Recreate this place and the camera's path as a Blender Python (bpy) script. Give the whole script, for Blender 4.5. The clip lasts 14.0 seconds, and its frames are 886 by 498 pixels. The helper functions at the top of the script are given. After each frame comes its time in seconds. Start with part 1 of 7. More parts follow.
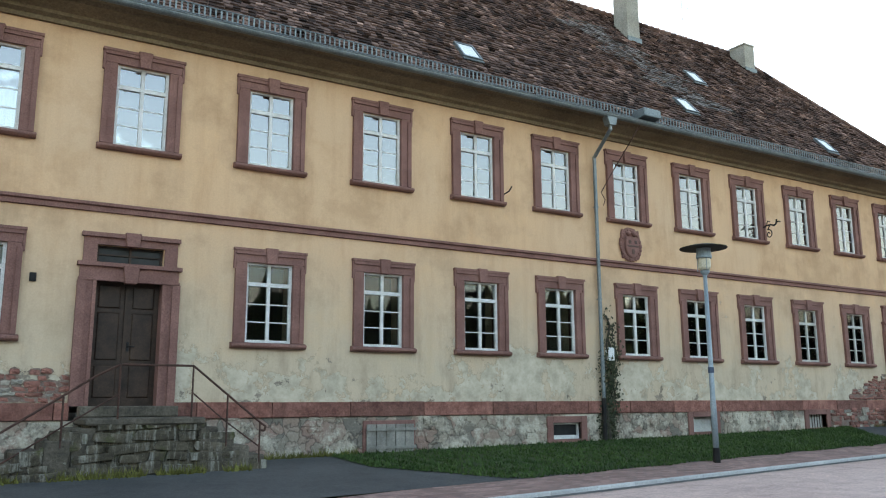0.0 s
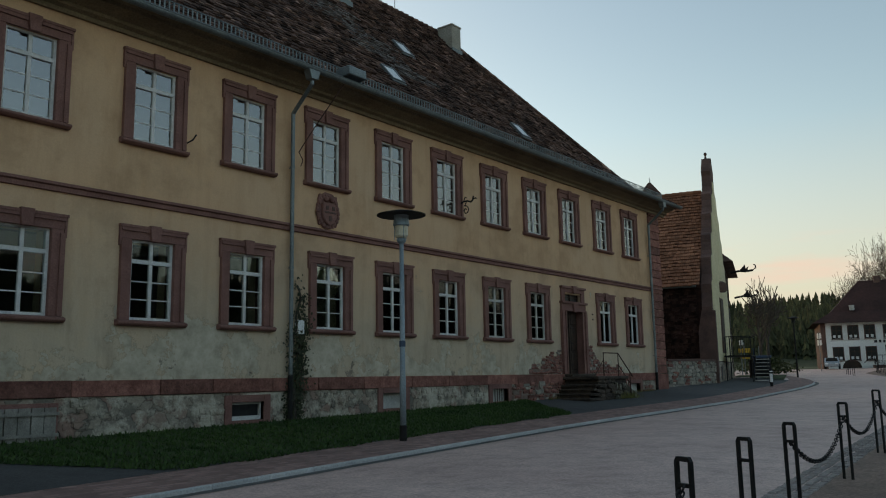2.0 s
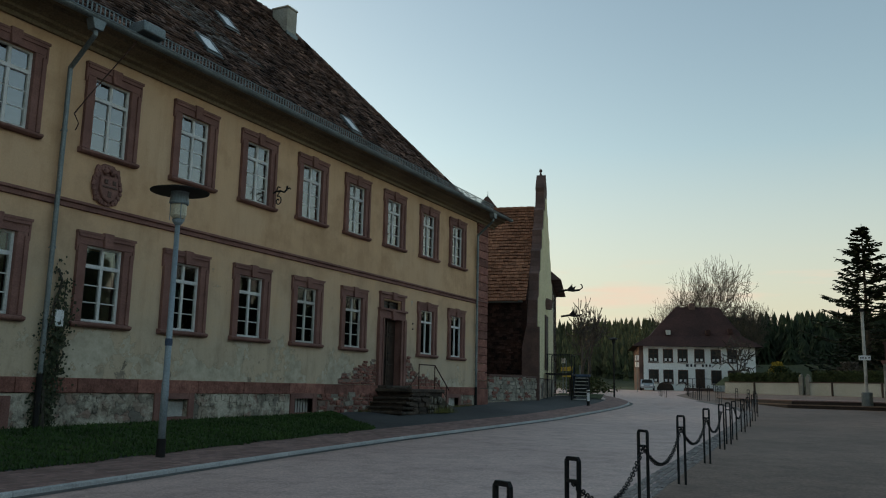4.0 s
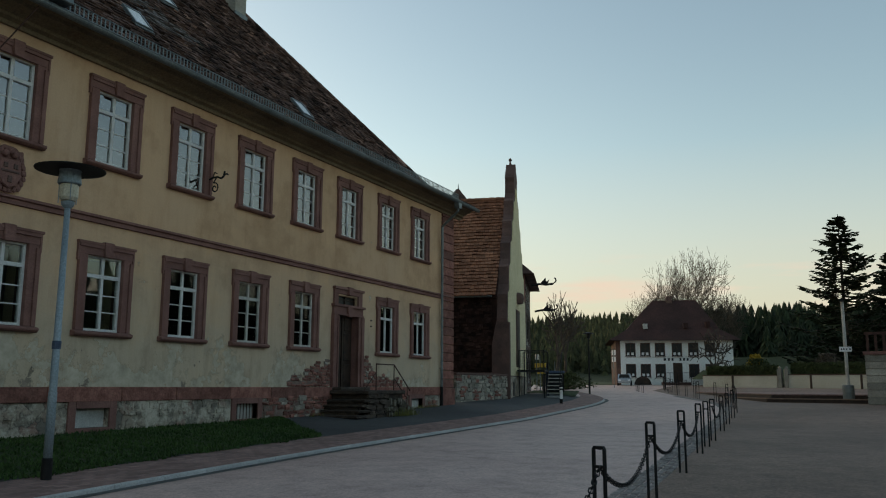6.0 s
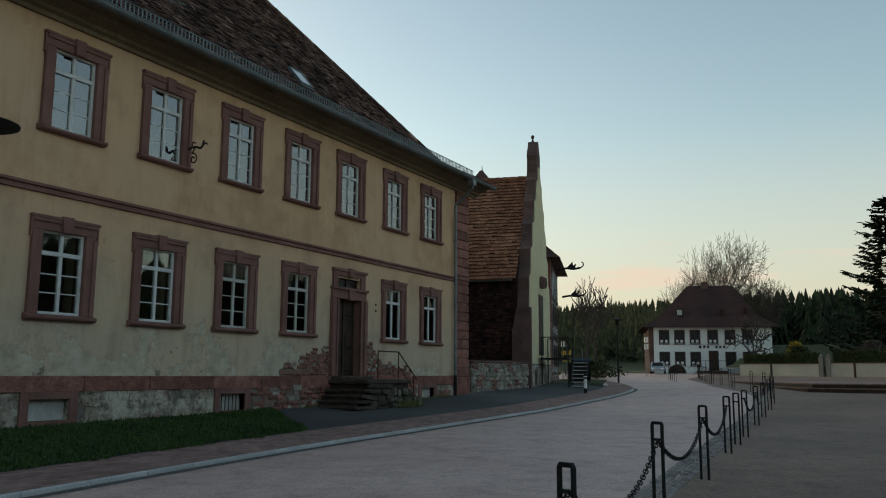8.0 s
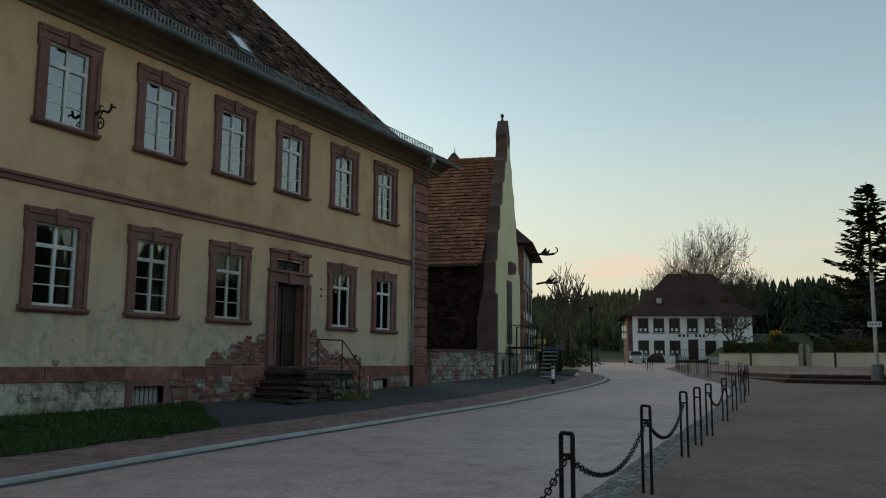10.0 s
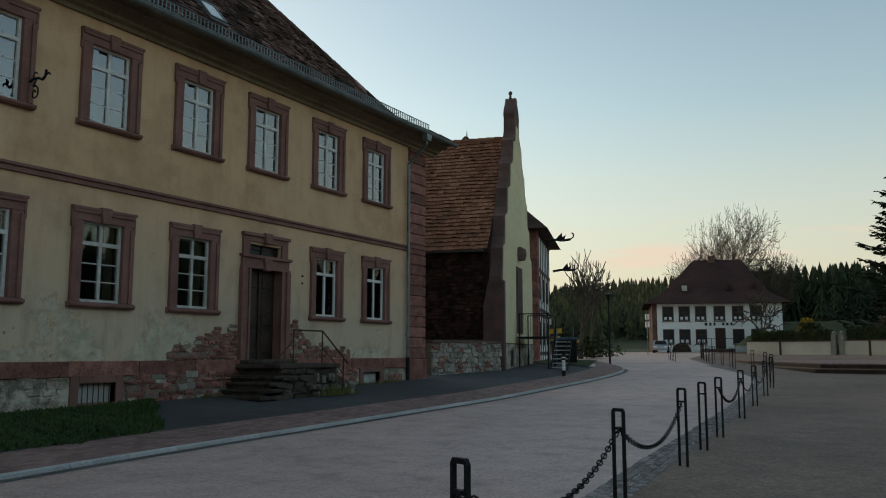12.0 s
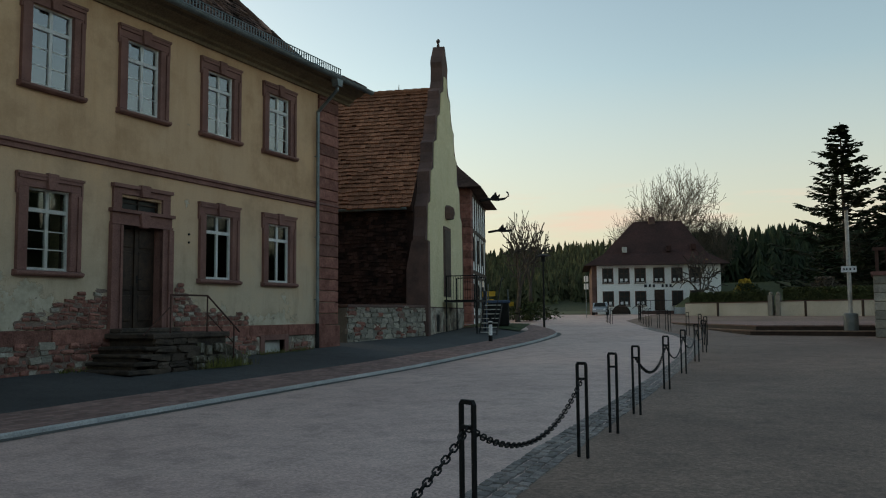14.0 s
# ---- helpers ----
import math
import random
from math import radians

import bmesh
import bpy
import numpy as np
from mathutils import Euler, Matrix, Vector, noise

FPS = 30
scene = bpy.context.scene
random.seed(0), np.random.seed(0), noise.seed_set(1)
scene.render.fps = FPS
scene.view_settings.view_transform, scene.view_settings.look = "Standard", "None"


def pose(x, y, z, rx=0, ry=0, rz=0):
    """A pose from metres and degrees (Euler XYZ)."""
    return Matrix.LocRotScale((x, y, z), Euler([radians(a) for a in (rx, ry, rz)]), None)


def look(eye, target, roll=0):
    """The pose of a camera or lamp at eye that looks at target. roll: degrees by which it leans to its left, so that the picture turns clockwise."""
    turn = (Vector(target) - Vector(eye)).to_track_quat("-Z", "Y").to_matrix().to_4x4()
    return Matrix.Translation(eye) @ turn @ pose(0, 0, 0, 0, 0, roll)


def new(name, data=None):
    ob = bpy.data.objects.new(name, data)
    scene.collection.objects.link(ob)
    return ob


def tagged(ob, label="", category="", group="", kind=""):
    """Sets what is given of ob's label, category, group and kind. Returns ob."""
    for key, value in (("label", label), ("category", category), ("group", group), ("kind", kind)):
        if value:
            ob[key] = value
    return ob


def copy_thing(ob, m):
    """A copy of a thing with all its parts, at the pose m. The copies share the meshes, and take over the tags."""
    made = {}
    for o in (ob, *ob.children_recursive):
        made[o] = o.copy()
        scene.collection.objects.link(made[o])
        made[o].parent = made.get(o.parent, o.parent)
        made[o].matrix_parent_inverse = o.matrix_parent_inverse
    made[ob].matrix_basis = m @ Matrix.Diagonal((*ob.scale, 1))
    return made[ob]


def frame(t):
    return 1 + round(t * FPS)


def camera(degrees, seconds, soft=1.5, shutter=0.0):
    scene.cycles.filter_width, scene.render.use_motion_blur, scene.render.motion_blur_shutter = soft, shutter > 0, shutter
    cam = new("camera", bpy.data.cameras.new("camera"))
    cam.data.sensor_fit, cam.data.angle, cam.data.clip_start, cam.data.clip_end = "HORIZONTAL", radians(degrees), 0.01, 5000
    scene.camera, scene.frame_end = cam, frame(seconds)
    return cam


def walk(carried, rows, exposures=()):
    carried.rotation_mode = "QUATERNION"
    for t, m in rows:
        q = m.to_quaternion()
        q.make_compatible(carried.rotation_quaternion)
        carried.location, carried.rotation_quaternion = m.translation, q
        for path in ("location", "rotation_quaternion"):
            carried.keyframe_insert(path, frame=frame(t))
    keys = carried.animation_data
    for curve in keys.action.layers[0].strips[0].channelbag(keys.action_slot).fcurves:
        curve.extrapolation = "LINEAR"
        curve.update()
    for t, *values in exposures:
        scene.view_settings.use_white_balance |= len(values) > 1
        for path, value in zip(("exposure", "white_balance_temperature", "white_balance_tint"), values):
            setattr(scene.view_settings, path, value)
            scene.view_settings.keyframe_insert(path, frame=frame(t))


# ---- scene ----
cam = camera(56.4, 14.0, soft=1.1)
PATH = [
    (0, (1.149, -0.484, 1.433), (2.176, 1.193, 1.801), -0.3),
    (0.5, (1.383, -0.151, 1.434), (2.598, 1.4, 1.776), -0.6),
    (1, (1.724, 0.274, 1.416), (3.098, 1.689, 1.746), -1.3),
    (1.5, (2.222, 0.479, 1.426), (3.696, 1.793, 1.74), -1.3),
    (2, (2.627, 0.708, 1.406), (4.183, 1.926, 1.715), -1.0),
    (2.5, (3.106, 0.845, 1.397), (4.726, 1.977, 1.701), -0.3),
    (3, (3.626, 0.945, 1.41), (5.3, 1.992, 1.726), 0.5),
    (3.5, (4.209, 1.04, 1.415), (5.927, 2.01, 1.743), 1.0),
    (4, (4.753, 1.054, 1.428), (6.507, 1.955, 1.76), 1.2),
    (4.2, (4.962, 1.09, 1.409), (6.726, 1.973, 1.737), 1.3),
    (6.5, (7.301, 1.386, 1.568), (9.078, 2.244, 1.895), 0.1),
    (7, (7.892, 1.461, 1.572), (9.653, 2.354, 1.889), 0.0),
    (7.5, (8.447, 1.487, 1.568), (10.19, 2.42, 1.871), 0.2),
    (10, (11.19, 1.449, 1.635), (12.953, 2.355, 1.905), 0.4),
    (10.5, (11.784, 1.506, 1.642), (13.549, 2.409, 1.906), 0.2),
    (11, (12.321, 1.486, 1.644), (14.079, 2.407, 1.898), 0.5),
    (11.5, (12.915, 1.504, 1.643), (14.65, 2.466, 1.897), 0.5),
    (12, (13.461, 1.466, 1.662), (15.194, 2.433, 1.91), 0.0),
    (12.5, (14.176, 1.434, 1.658), (15.934, 2.364, 1.873), -1.0),
    (13, (14.733, 1.477, 1.677), (16.513, 2.367, 1.869), -1.3),
    (13.5, (15.314, 1.473, 1.714), (17.105, 2.347, 1.883), -0.9),
    (14, (15.882, 1.567, 1.709), (17.68, 2.428, 1.869), -0.5),
]
EXPOSURE = [(0, 2.82, 7500, 14), (0.5, 2.12, 7400, 10), (1, 1.08, 7400, 11), (1.5, 0.85, 7400, 10), (3, 0.86, 7320, 6), (14, 0.86, 7380, 7)]
walk(cam, [(t, look(eye, target, roll)) for t, eye, target, roll in PATH], EXPOSURE)

# ---- world and light ----
world = bpy.data.worlds.new("sky")
scene.world = world
world.use_nodes = True
wn, wl = world.node_tree.nodes, world.node_tree.links
sky = wn.new("ShaderNodeTexSky")
sky.sky_type = "NISHITA"
sky.sun_disc = False
sky.sun_elevation, sky.sun_rotation = radians(9.0), radians(8)
sky.air_density, sky.dust_density, sky.ozone_density = 1.0, 1.2, 1.0
where = wn.new("ShaderNodeTexCoord")
flat = wn.new("ShaderNodeMapping")
flat.inputs["Scale"].default_value = (3.0, 3.0, 26.0)
wl.new(where.outputs["Generated"], flat.inputs[0])
puffs = wn.new("ShaderNodeTexNoise")
puffs.inputs["Scale"].default_value, puffs.inputs["Detail"].default_value, puffs.inputs["Roughness"].default_value = 1.6, 6, 0.6
wl.new(flat.outputs[0], puffs.inputs["Vector"])
shape = wn.new("ShaderNodeValToRGB")
shape.color_ramp.elements[0].position, shape.color_ramp.elements[1].position = 0.47, 0.66
wl.new(puffs.outputs[0], shape.inputs[0])
height = wn.new("ShaderNodeSeparateXYZ")
wl.new(where.outputs["Generated"], height.inputs[0])
band = wn.new("ShaderNodeValToRGB")
band.color_ramp.elements[0].position, band.color_ramp.elements[1].position = 0.0, 1.0
band.color_ramp.elements[0].color = band.color_ramp.elements[1].color = (0, 0, 0, 1)
for p, v in ((0.070, 0.0), (0.100, 0.85), (0.125, 0.75), (0.165, 0.0)):
    band.color_ramp.elements.new(p).color = (v, v, v, 1)
wl.new(height.outputs[2], band.inputs[0])
amount = wn.new("ShaderNodeMath")
amount.operation = "MULTIPLY"
wl.new(shape.outputs[0], amount.inputs[0])
wl.new(band.outputs[0], amount.inputs[1])
cloud = wn.new("ShaderNodeMix")
cloud.data_type = "RGBA"
cloud.inputs[7].default_value = (3.1, 2.5, 2.2, 1)
wl.new(amount.outputs[0], cloud.inputs[0])
haze_band = wn.new("ShaderNodeValToRGB")
haze_band.color_ramp.elements[0].position, haze_band.color_ramp.elements[0].color = 0.04, (0.80, 0.80, 0.80, 1)
haze_band.color_ramp.elements[1].position, haze_band.color_ramp.elements[1].color = 0.28, (0, 0, 0, 1)
wl.new(height.outputs[2], haze_band.inputs[0])
haze = wn.new("ShaderNodeMix")
haze.data_type = "RGBA"
haze.inputs[7].default_value = (2.30, 2.13, 1.97, 1)
# the glow stands in the west, before the camera; the eastern sky behind is plain dusk blue
west = wn.new("ShaderNodeMapRange")
west.inputs[1].default_value, west.inputs[2].default_value, west.inputs[3].default_value, west.inputs[4].default_value = -0.55, 0.0, 0.5, 1.0
wl.new(height.outputs[1], west.inputs[0])
glow = wn.new("ShaderNodeMath")
glow.operation = "MULTIPLY"
wl.new(haze_band.outputs[0], glow.inputs[0])
wl.new(west.outputs[0], glow.inputs[1])
wl.new(glow.outputs[0], haze.inputs[0])
wl.new(sky.outputs[0], haze.inputs[6])
wl.new(haze.outputs[2], cloud.inputs[6])
wl.new(cloud.outputs[2], wn["Background"].inputs[0])
wn["Background"].inputs[1].default_value = 0.15
sun_data = bpy.data.lights.new("sun", "SUN")
sun_data.energy, sun_data.angle, sun_data.color = 0.02, radians(40), (1.0, 0.86, 0.7)
sun = new("sun", sun_data)
sun.matrix_world = look((14, 99, 16), (0, 0, 0))


# ---- materials ----
def nodes_of(name):
    m = bpy.data.materials.new(name)
    m.use_nodes = True
    return m, m.node_tree.nodes, m.node_tree.links, m.node_tree.nodes["Principled BSDF"]


def noise_node(n, l, scale, detail=5.0, rough=0.6, coords=None):
    t = n.new("ShaderNodeTexNoise")
    t.inputs["Scale"].default_value, t.inputs["Detail"].default_value, t.inputs["Roughness"].default_value = scale, detail, rough
    if coords is not None:
        l.new(coords, t.inputs["Vector"])
    return t


def ramp_node(n, l, source, stops):
    r = n.new("ShaderNodeValToRGB")
    while len(r.color_ramp.elements) < len(stops):
        r.color_ramp.elements.new(0.5)
    for e, (p, c) in zip(r.color_ramp.elements, stops):
        e.position = p
        e.color = (*c, 1) if len(c) == 3 else c
    l.new(source, r.inputs[0])
    return r


def mix_node(n, l, fac, a, b, blend="MIX"):
    m = n.new("ShaderNodeMix")
    m.data_type, m.blend_type = "RGBA", blend
    for sock, v in ((m.inputs[0], fac), (m.inputs[6], a), (m.inputs[7], b)):
        if isinstance(v, bpy.types.NodeSocket):
            l.new(v, sock)
        elif isinstance(v, (int, float)):
            sock.default_value = v
        else:
            sock.default_value = (*v, 1)
    return m.outputs[2]


def bump_node(n, l, height, strength, dist, bsdf):
    b = n.new("ShaderNodeBump")
    b.inputs["Strength"].default_value, b.inputs["Distance"].default_value = strength, dist
    l.new(height, b.inputs["Height"])
    l.new(b.outputs[0], bsdf.inputs["Normal"])


def surface(name, c1, c2, scale=2.0, fine=40.0, rough=0.85, metal=0.0, bump=0.4, dist=0.01, vary=0.0, island=0.0, spec=0.3):
    """A weathered surface: two tones in large patches, fine grain, relief; vary: tone from piece to piece."""
    m, n, l, b = nodes_of(name)
    pos = n.new("ShaderNodeNewGeometry")
    big = noise_node(n, l, scale, 6, 0.65, pos.outputs["Position"])
    small = noise_node(n, l, fine, 3, 0.7, pos.outputs["Position"])
    r = ramp_node(n, l, big.outputs[0], [(0.32, c1), (0.68, c2)])
    g = ramp_node(n, l, small.outputs[0], [(0.27, (0.64, 0.64, 0.64)), (0.73, (1.24, 1.24, 1.24))])
    col = mix_node(n, l, 1.0, r.outputs[0], g.outputs[0], "MULTIPLY")
    if vary or island:
        src = n.new("ShaderNodeObjectInfo").outputs["Random"] if vary else pos.outputs["Random Per Island"]
        k = vary or island
        chips = 3.2 * k if k > 0.6 else 1.05 * k
        v = ramp_node(n, l, src, [(0.0, (1 - k,) * 3), (0.5, (1.0, 1 - 0.15 * k, 1 - 0.2 * k)), (0.94, (1 + k, 1 + 0.85 * k, 1 + 0.8 * k)), (1.0, (1 + chips, 1 + 0.9 * chips, 1 + 0.82 * chips))])
        col = mix_node(n, l, 1.0, col, v.outputs[0], "MULTIPLY")
    l.new(col, b.inputs["Base Color"])
    b.inputs["Roughness"].default_value, b.inputs["Metallic"].default_value = rough, metal
    b.inputs["Specular IOR Level"].default_value = spec
    bump_node(n, l, small.outputs[0], bump, dist, b)
    return m


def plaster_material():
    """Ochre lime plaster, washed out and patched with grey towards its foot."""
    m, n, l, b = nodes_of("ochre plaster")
    pos = n.new("ShaderNodeNewGeometry")
    p = pos.outputs["Position"]
    sep = n.new("ShaderNodeSeparateXYZ")
    l.new(p, sep.inputs[0])
    stretch = n.new("ShaderNodeMapping")
    stretch.inputs["Scale"].default_value = (1.6, 1.6, 0.35)
    l.new(p, stretch.inputs[0])
    big = noise_node(n, l, 0.45, 7, 0.62, p)
    streak = noise_node(n, l, 1.4, 6, 0.7, stretch.outputs[0])
    fine = noise_node(n, l, 28, 4, 0.7, p)
    ochre = ramp_node(n, l, big.outputs[0], [(0.3, (0.50, 0.315, 0.185)), (0.5, (0.585, 0.380, 0.232)), (0.72, (0.545, 0.378, 0.252))])
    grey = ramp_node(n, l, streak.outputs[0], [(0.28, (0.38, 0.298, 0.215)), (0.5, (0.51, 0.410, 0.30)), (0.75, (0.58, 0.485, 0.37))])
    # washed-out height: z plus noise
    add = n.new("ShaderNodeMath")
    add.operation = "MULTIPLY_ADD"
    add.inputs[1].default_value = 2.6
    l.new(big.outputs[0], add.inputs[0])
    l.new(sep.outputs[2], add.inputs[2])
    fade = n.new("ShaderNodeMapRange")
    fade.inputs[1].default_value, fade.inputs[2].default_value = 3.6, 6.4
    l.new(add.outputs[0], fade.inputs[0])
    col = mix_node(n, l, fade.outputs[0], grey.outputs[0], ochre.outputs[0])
    # rusty runs and grey stains
    stain = ramp_node(n, l, streak.outputs[0], [(0.50, (1, 1, 1)), (0.72, (0.70, 0.60, 0.48))])
    col = mix_node(n, l, 0.34, col, stain.outputs[0], "MULTIPLY")
    blot = noise_node(n, l, 0.9, 6, 0.68, p)
    blots = ramp_node(n, l, blot.outputs[0], [(0.36, (0.82, 0.80, 0.77)), (0.50, (1, 1, 1)), (0.66, (1.10, 1.04, 0.96))])
    col = mix_node(n, l, 0.6, col, blots.outputs[0], "MULTIPLY")
    grain = ramp_node(n, l, fine.outputs[0], [(0.3, (0.94, 0.94, 0.94)), (0.7, (1.05, 1.05, 1.05))])
    col = mix_node(n, l, 1.0, col, grain.outputs[0], "MULTIPLY")
    # rain runs, narrow and long
    runs = n.new("ShaderNodeMapping")
    runs.inputs["Scale"].default_value = (3.2, 3.2, 0.22)
    l.new(p, runs.inputs[0])
    run = noise_node(n, l, 1.0, 6, 0.66, runs.outputs[0])
    rr = ramp_node(n, l, run.outputs[0], [(0.50, (1, 1, 1)), (0.60, (0.86, 0.83, 0.79)), (0.74, (0.66, 0.61, 0.55))])
    col = mix_node(n, l, 0.26, col, rr.outputs[0], "MULTIPLY")
    # thin chalky coats that have peeled off with a crisp broken rim, mostly low down
    coarse = noise_node(n, l, 0.62, 9, 0.70, p)
    low = n.new("ShaderNodeMapRange")
    low.inputs[1].default_value, low.inputs[2].default_value, low.inputs[3].default_value, low.inputs[4].default_value = 1.4, 3.6, 0.075, -0.14
    l.new(sep.outputs[2], low.inputs[0])
    peel = n.new("ShaderNodeMath")
    l.new(coarse.outputs[0], peel.inputs[0])
    l.new(low.outputs[0], peel.inputs[1])
    under = noise_node(n, l, 3.4, 7, 0.65, p)
    bare = ramp_node(n, l, under.outputs[0], [(0.30, (0.31, 0.265, 0.20)), (0.46, (0.44, 0.385, 0.295)), (0.60, (0.53, 0.47, 0.37)), (0.72, (0.60, 0.545, 0.44))])
    off = ramp_node(n, l, peel.outputs[0], [(0.530, (0, 0, 0)), (0.537, (0.88, 0.88, 0.88))])
    col = mix_node(n, l, off.outputs[0], col, bare.outputs[0])
    # smaller holes down to the grey-brown base coat
    patch = noise_node(n, l, 1.9, 9, 0.74, p)
    deep = n.new("ShaderNodeMath")
    l.new(patch.outputs[0], deep.inputs[0])
    l.new(low.outputs[0], deep.inputs[1])
    hole = ramp_node(n, l, deep.outputs[0], [(0.655, (0, 0, 0)), (0.662, (0.85, 0.85, 0.85))])
    ground = ramp_node(n, l, under.outputs[0], [(0.35, (0.115, 0.098, 0.080)), (0.65, (0.27, 0.225, 0.18))])
    col = mix_node(n, l, hole.outputs[0], col, ground.outputs[0])
    rim = ramp_node(n, l, peel.outputs[0], [(0.520, (1, 1, 1)), (0.531, (0.66, 0.62, 0.57)), (0.540, (1, 1, 1))])
    col = mix_node(n, l, 0.8, col, rim.outputs[0], "MULTIPLY")
    l.new(col, b.inputs["Base Color"])
    b.inputs["Roughness"].default_value = 0.92
    b.inputs["Specular IOR Level"].default_value = 0.15
    h = mix_node(n, l, 0.6, off.outputs[0], hole.outputs[0])
    relief = mix_node(n, l, 0.15, h, fine.outputs[0])
    bump_node(n, l, relief, -0.5, 0.012, b)
    return m


def rubble_material():
    """Plastered rubble: grey lime coat with darker stones showing through."""
    m, n, l, b = nodes_of("rubble plinth")
    pos = n.new("ShaderNodeNewGeometry")
    p = pos.outputs["Position"]
    warp = noise_node(n, l, 2.2, 3, 0.6, p)
    mixv = n.new("ShaderNodeVectorMath")
    mixv.operation = "MULTIPLY_ADD"
    mixv.inputs[1].default_value = (0.5, 0.5, 0.5)
    l.new(warp.outputs[1], mixv.inputs[0])
    l.new(p, mixv.inputs[2])
    vor = n.new("ShaderNodeTexVoronoi")
    vor.feature = "DISTANCE_TO_EDGE"
    vor.inputs["Scale"].default_value = 3.4
    l.new(mixv.outputs[0], vor.inputs[0])
    cell = n.new("ShaderNodeTexVoronoi")
    cell.inputs["Scale"].default_value = 3.4
    l.new(mixv.outputs[0], cell.inputs[0])
    big = noise_node(n, l, 1.6, 8, 0.75, p)
    fine = noise_node(n, l, 24, 4, 0.7, p)
    coat = ramp_node(n, l, big.outputs[0], [(0.3, (0.22, 0.195, 0.15)), (0.5, (0.42, 0.375, 0.30)), (0.66, (0.55, 0.49, 0.40))])
    bw = n.new("ShaderNodeRGBToBW")
    l.new(cell.outputs["Color"], bw.inputs[0])
    stone = ramp_node(n, l, bw.outputs[0], [(0.2, (0.17, 0.15, 0.125)), (0.5, (0.30, 0.255, 0.20)), (0.8, (0.27, 0.18, 0.145))])
    open_ = ramp_node(n, l, big.outputs[0], [(0.46, (0, 0, 0)), (0.56, (1, 1, 1))])
    joint = ramp_node(n, l, vor.outputs[0], [(0.0, (0.45, 0.45, 0.45)), (0.07, (1, 1, 1))])
    st = mix_node(n, l, 1.0, stone.outputs[0], joint.outputs[0], "MULTIPLY")
    inv = n.new("ShaderNodeInvert")
    l.new(open_.outputs[0], inv.inputs[1])
    col = mix_node(n, l, inv.outputs[0], coat.outputs[0], st)
    grain = ramp_node(n, l, fine.outputs[0], [(0.3, (0.8, 0.8, 0.8)), (0.7, (1.1, 1.1, 1.1))])
    col = mix_node(n, l, 1.0, col, grain.outputs[0], "MULTIPLY")
    l.new(col, b.inputs["Base Color"])
    b.inputs["Roughness"].default_value = 0.95
    b.inputs["Specular IOR Level"].default_value = 0.15
    h = mix_node(n, l, 0.6, big.outputs[0], vor.outputs[0])
    bump_node(n, l, h, 0.8, 0.08, b)
    return m


def glass_material(name, tint=(0.75, 0.8, 0.8), strength=1.6):
    """A thin pane: clear, with a mirror image that grows towards grazing view."""
    m, n, l, b = nodes_of(name)
    n.remove(b)
    out = n["Material Output"]
    clear = n.new("ShaderNodeBsdfTransparent")
    clear.inputs[0].default_value = (*tint, 1)
    gloss = n.new("ShaderNodeBsdfGlossy")
    gloss.inputs["Roughness"].default_value = 0.02
    fres = n.new("ShaderNodeFresnel")
    fres.inputs[0].default_value = strength
    mx = n.new("ShaderNodeMixShader")
    l.new(fres.outputs[0], mx.inputs[0])
    l.new(clear.outputs[0], mx.inputs[1])
    l.new(gloss.outputs[0], mx.inputs[2])
    l.new(mx.outputs[0], out.inputs[0])
    pos = n.new("ShaderNodeNewGeometry")
    wav = noise_node(n, l, 1.8, 1, 0.4, pos.outputs["Position"])
    bp = n.new("ShaderNodeBump")
    bp.inputs["Strength"].default_value, bp.inputs["Distance"].default_value = 0.07, 0.03
    l.new(wav.outputs[0], bp.inputs["Height"])
    l.new(bp.outputs[0], gloss.inputs["Normal"])
    return m


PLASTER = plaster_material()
RUBBLE = rubble_material()
SANDSTONE = surface("red sandstone", (0.160, 0.078, 0.065), (0.250, 0.127, 0.105), 1.5, 35, 0.9, bump=0.35, dist=0.012)
SANDSTONE_DARK = surface("weathered sandstone", (0.078, 0.050, 0.044), (0.160, 0.094, 0.078), 1.2, 30, 0.92, bump=0.5, dist=0.02)
SANDSTONE_BRICK = surface("sandstone block", (0.15, 0.060, 0.047), (0.31, 0.145, 0.113), 4.0, 22, 0.92, bump=0.8, dist=0.03, vary=0.30)
CORNICE = surface("grey-brown cornice paint", (0.155, 0.115, 0.070), (0.235, 0.180, 0.110), 0.8, 20, 0.85, bump=0.15)
WHITE_PAINT = surface("old white paint", (0.50, 0.50, 0.48), (0.69, 0.69, 0.67), 3, 50, 0.6, bump=0.2, dist=0.004)
GREY_PAINT = surface("weathered grey paint", (0.34, 0.33, 0.30), (0.55, 0.54, 0.50), 3, 50, 0.7, bump=0.25, dist=0.004)
GLASS = glass_material("window glass", strength=1.42)
# upper panes mirror more than plain glass, so that they look sky-bright
GLASS_UP = glass_material("raised-mirror window glass", strength=3.0)
# half curtains of the white house, and the brightening sheet behind upper panes
PALE_CLOTH = surface("pale window cloth", (0.60, 0.62, 0.62), (0.72, 0.73, 0.72), 2, 30, 0.9)
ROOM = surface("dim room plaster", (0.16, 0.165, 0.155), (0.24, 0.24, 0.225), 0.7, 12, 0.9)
OLD_WOOD = surface("dark stained door wood", (0.016, 0.009, 0.006), (0.058, 0.033, 0.021), 3.5, 40, 0.6, bump=0.4, dist=0.006)
GREY_WOOD = surface("grey weathered boards", (0.16, 0.15, 0.13), (0.30, 0.285, 0.25), 3, 45, 0.9, bump=0.5)
